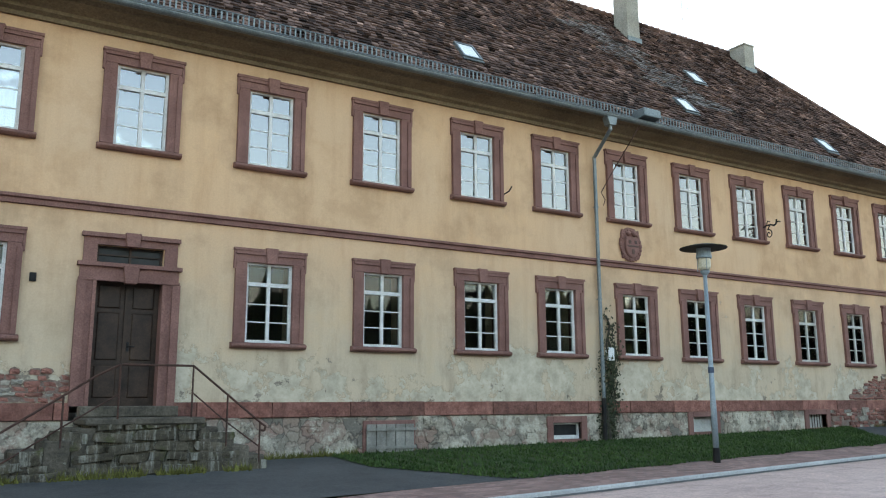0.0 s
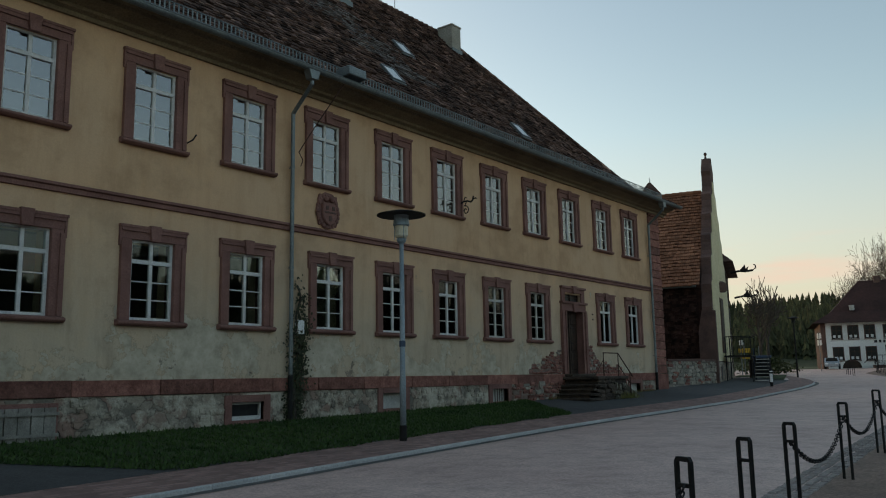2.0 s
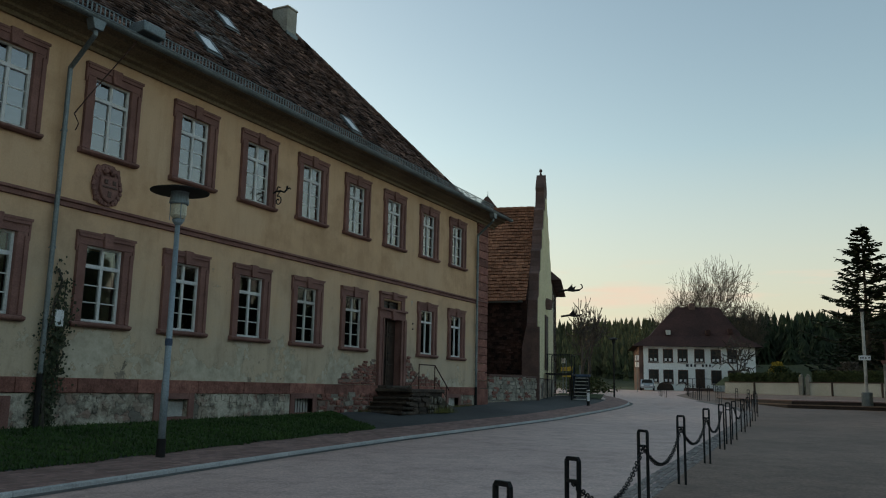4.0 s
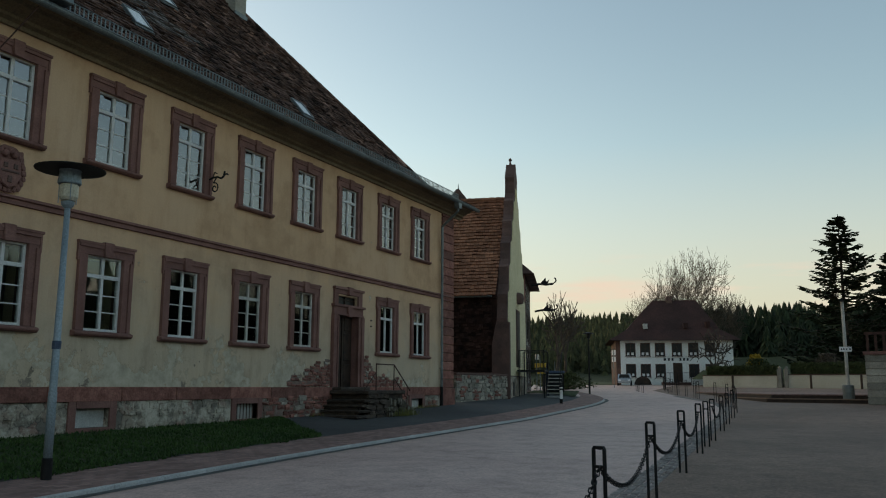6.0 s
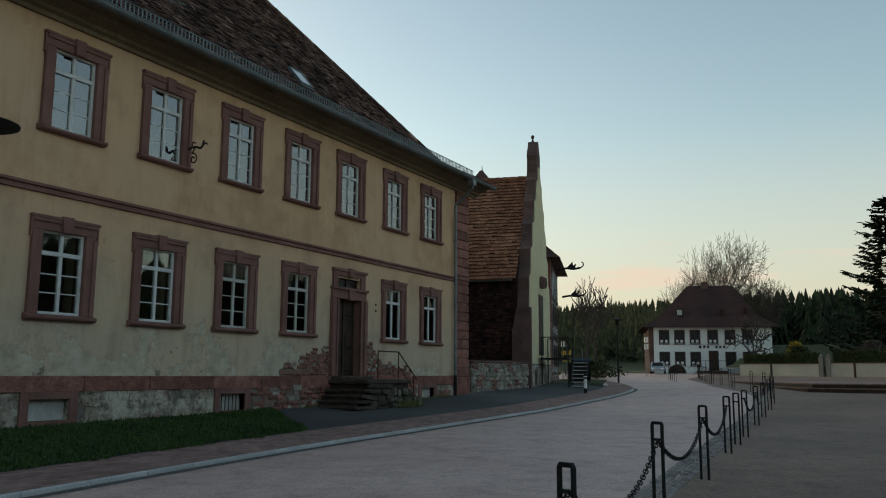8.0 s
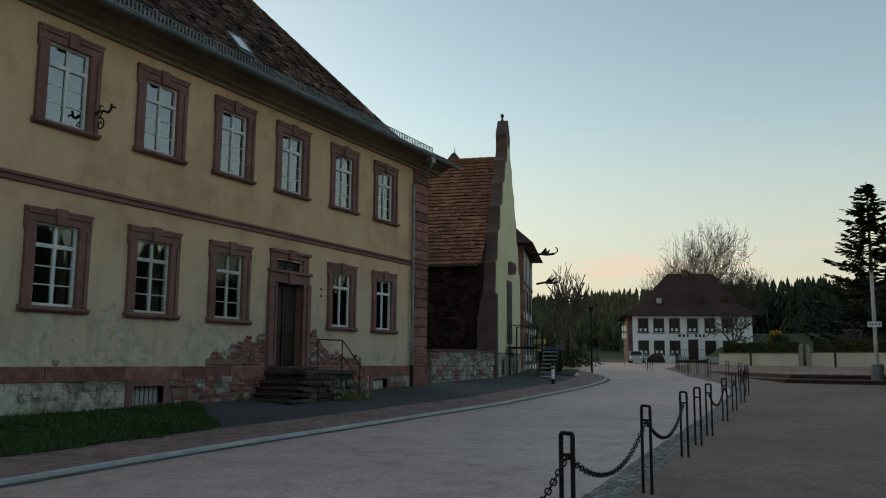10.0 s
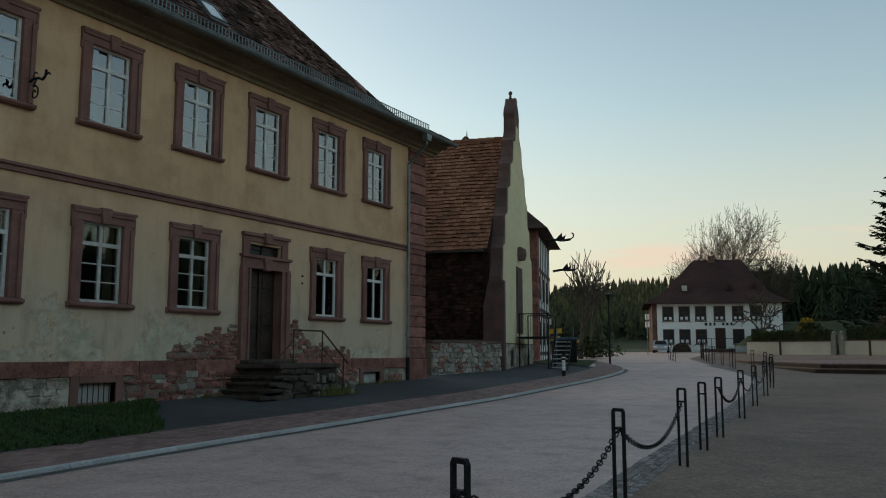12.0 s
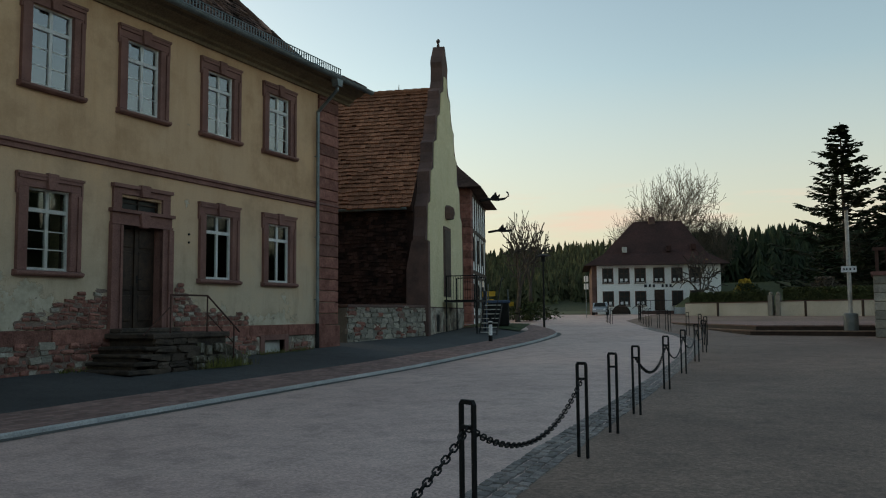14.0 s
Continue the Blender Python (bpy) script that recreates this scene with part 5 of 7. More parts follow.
rl = rails("stair_railing", y2, [(29.36, 2.2), (30.5, 2.2), (31.42, 1.52), (31.62, 1.36)], [(29.36, 1.38, 2.2), (30.5, 1.38, 2.2), (31.42, 0.62, 1.52)], "rusty iron railing on the dark stone landing")
bm = bmesh.new()
path_rod(bm, [(30.5, y2, 1.78), (31.42, y2, 1.1)], 0.014)
part("middle_rail", bm, RUST_IRON, rl)
bm = bmesh.new()
path_rod(bm, [(28.6, y2, 1.35), (29.36, y2, 1.95)], 0.014)
part("side_rail", bm, RUST_IRON, rl)
bush = thing("moss_tuft", pose(31.0, y2 - 0.15, ground_z(31, 14.3) + 0.08), "yellow-green tuft of weeds at the steps", "weeds")
verts, faces = [], []
rng = random.Random(11)
for k in range(260):
    x, y, h, a = rng.gauss(0, 0.35), rng.gauss(0, 0.05), rng.uniform(0.06, 0.28), rng.uniform(0, 6.28)
    n0 = len(verts)
    verts += [(x - 0.012, y, 0), (x + 0.012, y, 0), (x + 0.08 * math.cos(a), y + 0.06 * math.sin(a), h)]
    faces.append((n0, n0 + 1, n0 + 2))
tagged(raw("blades", verts, faces, MOSS, bush), kind="stuff")

def weed_strip(x0, x1, y, n, seed, label):
    w = thing("weeds", pose(0, 0, 0), label, "weeds")
    rng = random.Random(seed)
    verts, faces = [], []
    for k in range(n):
        x = rng.uniform(x0, x1)
        if noise.noise((x * 1.7, seed, 0)) < -0.25:
            continue
        yy = y - abs(rng.gauss(0, 0.07))
        z, h, a = ground_z(x, yy) + 0.05, rng.uniform(0.03, 0.13) * rng.choice((1, 1, 1.6)), rng.uniform(0, 6.28)
        n0 = len(verts)
        verts += [(x - 0.014, yy, z), (x + 0.014, yy + 0.004, z), (x + 0.07 * math.cos(a), yy + 0.06 * math.sin(a), z + h)]
        faces.append((n0, n0 + 1, n0 + 2))
    tagged(raw("blades", verts, faces, MOSS, w), kind="stuff")


weed_strip(1.6, 6.2, 14.50, 900, 31, "mossy weeds along the foot of the crumbling steps")
weed_strip(6.2, 9.0, 15.84, 500, 32, "mossy weeds along the foot of the plinth")
weed_strip(27.6, 36.5, 15.82, 700, 33, "thin weeds between the plinth and the dark path")

# ---- street lamp ----
LX, LY = 15.22, 11.64
LZ = ground_z(LX, LY) + 0.05
lamp = thing("street_lamp", pose(LX, LY, LZ), "blue-grey street lamp with a flat disc hood", "street lamp")
bm = bmesh.new()
lathe(bm, [(0.075, -0.05), (0.075, 0.28), (0.066, 0.30)], 16)
part("base", bm, BLACK_IRON, lamp, "dark sleeve at the foot", smooth=False)
bm = bmesh.new()
lathe(bm, [(0.062, 0.29), (0.062, 1.2), (0.055, 1.25), (0.042, 3.95)], 16)
part("pole", bm, LAMP_PAINT, lamp, smooth=True)
bm = bmesh.new()
lathe(bm, [(0.05, 3.93), (0.09, 3.98), (0.10, 4.03), (0.05, 4.05)], 16)
part("collar", bm, LAMP_PAINT, lamp)
bm = bmesh.new()
lathe(bm, [(0.10, 4.05), (0.135, 4.10), (0.135, 4.28), (0.12, 4.30)], 18)
part("globe", bm, LAMP_GLASS, lamp, "yellowed milky glass")
bm = bmesh.new()
lathe(bm, [(0.16, 4.30), (0.17, 4.32), (0.15, 4.48), (0.16, 4.52)], 18)
part("housing", bm, LAMP_PAINT, lamp)
bm = bmesh.new()
lathe(bm, [(0.50, 4.515), (0.505, 4.53), (0.30, 4.585), (0.08, 4.62), (0.03, 4.63)], 36)
part("hood", bm, BLACK_IRON, lamp, "wide dark disc hood", smooth=False)
for k in range(3):
    a = 2 * math.pi * k / 3
    bm = bmesh.new()
    rod(bm, (0.145 * math.cos(a), 0.145 * math.sin(a), 4.02), (0.145 * math.cos(a), 0.145 * math.sin(a), 4.32), 0.008, sides=6)
    part("stay", bm, LAMP_PAINT, lamp)
bm = bmesh.new()
lathe(bm, [(0.064, 1.84), (0.064, 1.96)], 12)
part("sticker", bm, BLUE_TARP, lamp, "dark blue band")

# ---- hoop posts and chains ----
POSTS = [p for p in POST_LINE if 3 < p[0] < 63]
hoop = thing("hoop_bollard", pose(0, 0, 0), "black flat-steel hoop bollard at the edge of the square", "bollard", "hoop bollards")
bm = bmesh.new()
w, t, dpt, h = 0.070, 0.0105, 0.015, 1.0
for s in (-1, 1):
    a, b = sorted((s * w, s * (w - 2 * t)))
    box(bm, a, b, -dpt, dpt, -0.1, h - 0.03)
box(bm, -w + 0.02, w - 0.02, -dpt, dpt, h - 0.03, h)
for s in (-1, 1):
    prism(bm, [(s * w, h - 0.03), (s * (w - 0.02), h), (s * (w - 0.025), h - 0.03)], "y", -dpt, dpt)
part("hoop", bm, BLACK_IRON, hoop)
bm = bmesh.new()
box(bm, -w + 2 * t, w - 2 * t, -0.015, 0.015, h - 0.19, h - 0.165)
part("crossbar", bm, BLACK_IRON, hoop)
post_list = [(x, y) for x, y in POSTS]
for i, (x, y) in enumerate(post_list):
    nx, ny = post_list[min(i + 1, len(post_list) - 1)]
    px, py = post_list[max(i - 1, 0)]
    ang = math.degrees(math.atan2(ny - py, nx - px))
    m = pose(x, y, post_z(x), 0, 0, ang + 62)
    if i == 0:
        hoop.matrix_basis = m
    else:
        copy_thing(hoop, m)


def link_mesh():
    bm = bmesh.new()
    pts = []
    for k in range(10):
        a = 2 * math.pi * k / 10
        pts.append(Vector((0.030 * math.cos(a) + (0.016 if math.cos(a) > 0 else -0.016), 0.0, 0.021 * math.sin(a))))
    for k in range(10):
        rod(bm, pts[k], pts[(k + 1) % 10], 0.0068, sides=5, caps=False)
    return mesh_of("link", bm, BLACK_IRON)


LINK = link_mesh()


def chain(a, b, sag, near):
    c = thing("chain", pose(0, 0, 0), "black iron chain hanging between two bollards", "chain", "chains")
    a, b = Vector(a), Vector(b)
    n = 60
    pts = [a.lerp(b, k / n) - Vector((0, 0, sag * 4 * (k / n) * (1 - k / n))) for k in range(n + 1)]
    if near:
        length = sum((q - p).length for p, q in zip(pts[:-1], pts[1:]))
        links = int(length / 0.072)
        for k in range(links):
            s = (k + 0.5) / links * n
            i = min(int(s), n - 1)
            p = pts[i].lerp(pts[i + 1], s - i)
            q = (pts[i + 1] - pts[i]).to_track_quat("X", "Z")
            ob = new("link", LINK)
            ob.parent = c
            ob.matrix_basis = Matrix.LocRotScale(p, q @ Euler((radians(90 if k % 2 else 0) + 0.5, 0, 0)).to_quaternion(), None)
    else:
        bm = bmesh.new()
        path_rod(bm, pts[::3], 0.016, 5)
        part("links", bm, BLACK_IRON, c)


for (xa, ya), (xb, yb) in zip(post_list[:-1], post_list[1:]):
    if xb - xa > 2.5 and xb < 50:
        chain((xa, ya, post_z(xa) + 0.82), (xb, yb, post_z(xb) + 0.82), 0.34, xb < 33)

# ---- gabled house ----
GA = 13.0
gable = thing("gabled_house", pose(44.5, 16.0, 0.5, 0, 0, GA), "old house with a stepped sandstone gable and red tiled roof", "house")
W, HALF, DEPTH = 7.3, 3.65, 11.0
EV, RG = 5.68, 11.08
steps_l = [(-0.12, 0.0), (-0.12, 4.3), (0.03, 4.62), (0.16, 5.05), (0.12, 5.5), (0.30, 5.72), (0.52, 6.05), (0.62, 6.55), (0.60, 6.95), (0.86, 7.12), (1.06, 7.4), (1.18, 7.85), (1.17, 8.25), (1.48, 8.42), (1.68, 8.7), (1.82, 9.15), (1.80, 9.5), (2.12, 9.66), (2.34, 9.95), (2.50, 10.4), (2.50, 10.75), (2.86, 10.95), (3.06, 11.3), (3.10, 11.9), (3.02, 12.15), (3.14, 12.4), (3.38, 12.7), (3.56, 13.0)]
outline = steps_l + [(W - x, z) for x, z in steps_l[::-1]]
bm = bmesh.new()
prism(bm, outline, "y", 0.0, 0.5)
part("gable_wall", bm, SANDSTONE_DARK, gable, "dark weathered sandstone parapet gable")
inner_l = [(0.22, 1.55), (0.22, 4.3), (0.34, 5.6), (0.72, 5.75), (0.85, 7.0), (1.32, 7.2), (1.45, 8.3), (1.95, 8.5), (2.1, 9.5), (2.6, 9.75), (2.8, 10.7), (3.3, 10.9), (3.4, 11.6)]
bm = bmesh.new()
prism(bm, inner_l + [(W - x, z) for x, z in inner_l[::-1]], "y", -0.03, 0.05)
part("front_render", bm, YELLOW_RENDER, gable, "pale yellow render on the gable front")
bm = bmesh.new()
box(bm, 0.1, W - 0.1, -0.06, 0.1, -0.2, 1.5)
part("front_plinth", bm, RUBBLE, gable)
bm = bmesh.new()
lathe(bm, [(0.30, 12.3), (0.20, 12.7), (0.10, 12.95), (0.055, 13.1), (0.045, 13.18), (0.09, 13.24), (0.09, 13.31), (0.03, 13.38)], 10, HALF, 0.28)
part("finial", bm, SANDSTONE_DARK, gable)
bm = bmesh.new()
prism(bm, [(-0.15, -0.2), (0.72, -0.2), (0.72, 3.0), (0.62, 3.5), (0.5, 4.1), (-0.15, 4.1)], "x", -0.30, 0.05)
part("buttress", bm, SANDSTONE_DARK, gable)
bm = bmesh.new()
box(bm, -0.05, 0.5, 0.501, DEPTH, 1.6, EV)
part("side_wall", bm, DARK_TILE, gable)
bm = bmesh.new()
box(bm, -0.22, 0.5, 0.73, DEPTH, -0.3, 1.58)
base_wall = part("side_plinth", bm, MORTAR, gable)
bm = bmesh.new()
box(bm, W - 0.5, W, 0.62, DEPTH, -0.3, EV)
box(bm, 0.5, W - 0.5, DEPTH - 0.5, DEPTH, -0.3, EV)
part("rear_wall", bm, YELLOW_RENDER, gable)
bm = bmesh.new()
prism(bm, [(-0.22, EV - 0.2), (HALF, RG - 0.06), (W + 0.22, EV - 0.2), (W + 0.22, EV - 0.4), (-0.22, EV - 0.4)], "y", 0.501, DEPTH + 0.3)
part("roof", bm, DARK_TILE, gable)
bm = bmesh.new()
rod(bm, (-0.34, 0.7, EV - 0.30), (-0.34, DEPTH, EV - 0.30), 0.07, sides=10)
part("gutter", bm, ZINC, gable)
rows = []
n = 30
for k in range(n):
    f0, f1 = k / n, (k + 1) / n
    flare = [0.12 * max(0, 1 - f * 4) ** 2 for f in (f0, f1)]
    pa = [(-0.32 + (HALF + 0.32) * f - fl, EV - 0.28 + (RG - EV + 0.28) * f) for f, fl in zip((f0, f1), flare)]
    rows.append(((pa[0][0], DEPTH + 0.3, pa[0][1]), (pa[0][0], 0.51, pa[0][1]), (pa[1][0], DEPTH + 0.3, pa[1][1]), (pa[1][0], 0.51, pa[1][1])))
tagged(tile_field("tiles", rows, RED_TILE, gable, 5, width=0.22, thick=0.055, uneven=0.007, gap=0.02), kind="stuff")
bm = bmesh.new()
y = 0.63
while y < DEPTH:
    rod(bm, (HALF, y, RG), (HALF, y + 0.42, RG + 0.02), 0.13, 0.14, 8)
    y += 0.4
part("ridge_tiles", bm, RED_TILE, gable)
bm = bmesh.new()
lathe(bm, [(0.22, RG), (0.25, RG + 0.15), (0.12, RG + 0.4), (0.03, RG + 0.62)], 8, HALF, 7.5)
part("ridge_ornament", bm, RED_TILE, gable)
wall_rows = []
for k in range(24):
    z0 = 1.62 + k * 0.152
    wall_rows.append(((-0.06, DEPTH, z0), (-0.06, 0.74, z0), (-0.045, DEPTH, z0 + 0.152), (-0.045, 0.74, z0 + 0.152)))
tagged(tile_field("wall_shingles", wall_rows, DARK_TILE, gable, 6, width=0.2, thick=0.03, uneven=0.02), kind="stuff")
bm = bmesh.new()
box(bm, -0.3, -0.05, 0.74, DEPTH, 1.58, 1.68)
part("drip_ledge", bm, SANDSTONE_DARK, gable)
bm = bmesh.new()
box(bm, 2.95, 4.35, -0.06, 0.0, 2.0, 5.0)
part("portal", bm, SANDSTONE_DARK, gable)
bm = bmesh.new()
box(bm, 3.1, 4.2, -0.08, -0.05, 2.0, 4.85)
part("door", bm, OLD_WOOD, gable)
bm = bmesh.new()
lathe(bm, [(0.28, 5.35), (0.34, 5.6), (0.30, 5.85), (0.12, 5.95)], 10, HALF, -0.06)
part("relief", bm, SANDSTONE_DARK, gable)
bm = bmesh.new()
box(bm, 1.5, 1.95, -0.075, -0.03, 0.55, 1.25)
part("cellar_pane", bm, DARK_PANE, gable)
# stones of the side plinth
side = thing("side_masonry", pose(44.5, 16.0, 0.5, 0, 0, GA - 90), "grey and red rubble of the house's side plinth", "masonry", kind="structure")
stones(side, (-7.0, -0.75, 0.0, 1.55, lambda x, z: True), PALE_STONE, 12, 0.32, 0.09, -0.22, 0.6)

low_wall = thing("rubble_wall", pose(39.55, 16.45, 0.5, 0, 0, -6.5), "low wall of grey and reddish rubble before the shingled side", "wall")
bm = bmesh.new()
box(bm, 0.0, 4.75, 0.05, 0.55, -0.3, 1.5)
part("core", bm, MORTAR, low_wall)
bm = bmesh.new()
box(bm, -0.04, 4.75, -0.03, 0.6, 1.502, 1.60)
part("coping", bm, SANDSTONE_DARK, low_wall, bevel=0.015)
stones(low_wall, (0.0, 4.6, 0.0, 1.48, lambda x, z: noise.noise((x * 2.1, z * 2.3, 3)) > -0.22), PALE_STONE, 14, 0.26, 0.10, 0.04, 0.62)
stones(low_wall, (0.0, 4.6, 0.0, 1.48, lambda x, z: noise.noise((x * 2.1, z * 2.3, 3)) <= -0.18), SANDSTONE_BRICK, 15, 0.26, 0.10, 0.04, 0.62)

# iron stairs before the gable
iron = thing("iron_stairs", pose(44.5, 16.0, 0.45, 0, 0, GA), "black steel stairs with landing and railing before the gable", "stairs")
bm = bmesh.new()
box(bm, 2.7, 4.9, -1.5, -0.1, 1.82, 1.9)
part("landing", bm, BLACK_IRON, iron)
bm = bmesh.new()
box(bm, 4.9, 5.5, -1.45, -1.38, 0.0, 2.3)
part("screen_panel", bm, BLUE_TARP, iron, "dark blue screen panel")
for k in range(9):
    bm = bmesh.new()
    box(bm, 4.45 - 0.21 * (k + 1), 4.45 - 0.21 * k - 0.02, -2.25, -1.56, 1.66 - 0.19 * k, 1.70 - 0.19 * k)
    part("tread", bm, GREY_PAINT, iron)
for y in (-2.28, -1.555):
    bm = bmesh.new()
    prism(bm, [(4.55, 1.86), (4.55, 1.62), (2.5, 0.0), (2.5, 0.22)], "y", y, y + 0.03)
    part("stringer", bm, BLACK_IRON, iron)
bm = bmesh.new()
path_rod(bm, [(2.5, -2.26, 1.1), (4.5, -2.26, 2.8), (4.86, -2.26, 2.85)], 0.022)
part("stair_rail", bm, BLACK_IRON, iron)
for x in (2.72, 4.86):
    for y in (-1.48, -0.2):
        bm = bmesh.new()
        rod(bm, (x, y, 0.1), (x, y, 2.9), 0.03)
        part("post", bm, BLACK_IRON, iron)
bm = bmesh.new()
path_rod(bm, [(2.72, -0.2, 2.9), (2.72, -1.48, 2.9), (4.86, -1.48, 2.9), (4.86, -0.2, 2.9)], 0.022)
part("handrail", bm, BLACK_IRON, iron)
for k in range(12):
    bm = bmesh.new()
    rod(bm, (2.72, -0.3 - 0.1 * k, 1.9), (2.72, -0.3 - 0.1 * k, 2.9), 0.008, sides=5)
    part("baluster", bm, BLACK_IRON, iron)

# ---- house with the half-timbered front ----
tim = thing("timbered_house", pose(58.0, 20.1, 0.9, 0, 0, 17), "tall old house with sandstone corner and white half-timbered front", "house")
bm = bmesh.new()
box(bm, 0.0, 9.0, 0.0, 9.0, -0.4, 8.0)
part("wall", bm, WHITE_WALL, tim)
bm = bmesh.new()
box(bm, -0.03, 1.0, -0.03, 9.0, -0.4, 8.0)
part("corner_wall", bm, SANDSTONE, tim)
for k in range(18):
    bm = bmesh.new()
    box(bm, -0.09, 1.05, -0.09, 1.05, 0.02 + 0.44 * k, 0.43 + 0.44 * k)
    part("quoin", bm, SANDSTONE_BRICK, tim, bevel=0.02)
for k in range(7):
    bm = bmesh.new()
    box(bm, 1.3 + 1.2 * k, 1.5 + 1.2 * k, -0.04, 0.1, 0.0, 8.0)
    part("timber_post", bm, OLD_WOOD, tim)
for z in (0.6, 2.9, 3.2, 5.6, 7.7):
    bm = bmesh.new()
    box(bm, 1.05, 9.0, -0.05, 0.1, z, z + 0.2)
    part("timber_rail", bm, OLD_WOOD, tim)
for z in (1.2, 3.9):
    for k in range(3):
        bm = bmesh.new()
        box(bm, 1.7 + 2.4 * k, 2.5 + 2.4 * k, -0.07, -0.02, z, z + 1.4)
        part("window", bm, DARK_PANE, tim)
bm = bmesh.new()
base = [(-0.75, -0.75, 7.9), (10.0, -0.75, 7.9), (10.0, 10.0, 7.9), (-0.75, 10.0, 7.9)]
mid = [(0.6, 0.6, 9.2), (8.4, 0.6, 9.2), (8.4, 8.4, 9.2), (0.6, 8.4, 9.2)]
top = [(4.6, 4.9, 15.0), (5.4, 4.9, 15.0), (5.4, 5.1, 15.0), (4.6, 5.1, 15.0)]
vs = [[bm.verts.new(p) for p in ring] for ring in (base, mid, top)]
for a, b in zip(vs[:-1], vs[1:]):
    for k in range(4):
        bm.faces.new((a[k], a[(k + 1) % 4], b[(k + 1) % 4], b[k]))
bm.faces.new(vs[0][::-1])
bm.faces.new(vs[-1])
part("roof", bm, ROOF_TILE, tim)
bm = bmesh.new()
rod(bm, (5.0, 5.0, 15.0), (5.0, 5.0, 15.5), 0.05, 0.01)
part("roof_spike", bm, ZINC, tim)


def gargoyle(s, z):
    g = thing("gargoyle", Matrix.Translation((58.0, 20.1, 0.9)) @ pose(0, 0, 0, 0, 0, 17) @ pose(s, -1.0, z), "black iron dragon-shaped gargoyle on the eaves", "gargoyle", "gargoyles")
    bm = bmesh.new()
    path_rod(bm, [(0, 0.5, -0.1), (0, -0.1, 0.0), (0.05, -0.5, -0.05), (0.1, -0.95, 0.02)], 0.075, 7)
    part("body", bm, BLACK_IRON, g)
    bm = bmesh.new()
    path_rod(bm, [(0.1, -0.95, 0.02), (0.12, -1.15, 0.18), (0.14, -1.12, 0.36), (0.14, -1.02, 0.42)], 0.04, 6)
    part("neck", bm, BLACK_IRON, g)
    bm = bmesh.new()
    prism(bm, [(-0.1, 0.05), (-0.45, 0.42), (-0.5, 0.15), (-0.7, 0.3), (-0.6, 0.0)], "x", -0.02, 0.02)
    part("wing", bm, BLACK_IRON, g)


gargoyle(1.0, 7.4)
gargoyle(6.0, 6.1)

# ---- forecourt clutter ----
def small_post(x, y, label):
    b = thing("marker_post", pose(x, y, ground_z(x, y) + 0.08), label, "bollard")
    bm = bmesh.new()
    lathe(bm, [(0.075, 0.0), (0.075, 0.22)], 12)
    part("foot", bm, BLACK_IRON, b)
    bm = bmesh.new()
    lathe(bm, [(0.07, 0.22), (0.07, 0.62)], 12)
    part("shaft", bm, SIGN_WHITE, b, "pale grey shaft")
    bm = bmesh.new()
    lathe(bm, [(0.075, 0.62), (0.075, 0.78), (0.05, 0.86)], 12)
    part("head", bm, BLACK_IRON, b)
    bm = bmesh.new()
    lathe(bm, [(0.078, 0.70), (0.078, 0.75)], 12)
    part("reflector", bm, SIGN_WHITE, b)


small_post(44.4, 13.3, "black and white marker post at the pavement edge")


def sign_post(x, y, z, h, plates, label, mat=ZINC):
    s = thing("road_sign", pose(x, y, z, 0, 0, 62), label, "sign")
    bm = bmesh.new()
    rod(bm, (0, 0, 0), (0, 0, h), 0.03)
    part("pole", bm, mat, s)
    for zz, w, hh, m in plates:
        bm = bmesh.new()
        box(bm, -w / 2, w / 2, -0.05, -0.03, zz, zz + hh)
        part("plate", bm, m, s, bevel=0.004)
    return s


sign_post(55.6, 18.4, ground_z(55, 18), 2.35, [(2.0, 0.34, 0.32, SIGN_WHITE)], "white square notice sign on a thin pole")
sign_post(58.0, 19.0, ground_z(58, 19), 2.2, [(1.5, 1.1, 0.28, SIGN_YELLOW), (1.1, 0.8, 0.24, SIGN_YELLOW)], "yellow direction sign boards beside the road")
sign_post(61.0, 19.0, 1.0, 2.2, [(1.2, 0.9, 0.26, SIGN_YELLOW)], "yellow direction sign board beside the road")
bin_ = thing("container", pose(53.0, 16.4, ground_z(53, 16), 0, 0, 20), "dark grey waste container", "container")
bm = bmesh.new()
prism(bm, [(-0.55, 0.1), (0.55, 0.1), (0.65, 1.15), (-0.65, 1.15)], "y", -0.5, 0.5)
part("body", bm, BLACK_IRON, bin_, bevel=0.03)
bm = bmesh.new()
prism(bm, [(-0.68, 1.16), (0.68, 1.16), (0.6, 1.3), (-0.6, 1.3)], "y", -0.55, 0.55)
part("lid", bm, BLUE_TARP, bin_, bevel=0.03)
fence = thing("garden_fence", pose(51.5, 16.6, 0.9, 0, 0, 15), "dark board fence beside the steel stairs", "fence")
for k in range(14):
    bm = bmesh.new()
    box(bm, 0.16 * k, 0.16 * k + 0.14, 0, 0.03, 0, 1.25)
    part("board", bm, OLD_WOOD, fence)
verge = strip("verge", [Vector((x, 14.6 + 0.25 * (x - 51))) for x in range(51, 57)], [Vector((x, 17.5 + 0.25 * (x - 51))) for x in range(51, 57)], lambda x, y: ground_z(x, y) + 0.1, GRASS_SOIL, 3)
tagged(verge, "small green verge at the road bend", "verge", kind="structure")


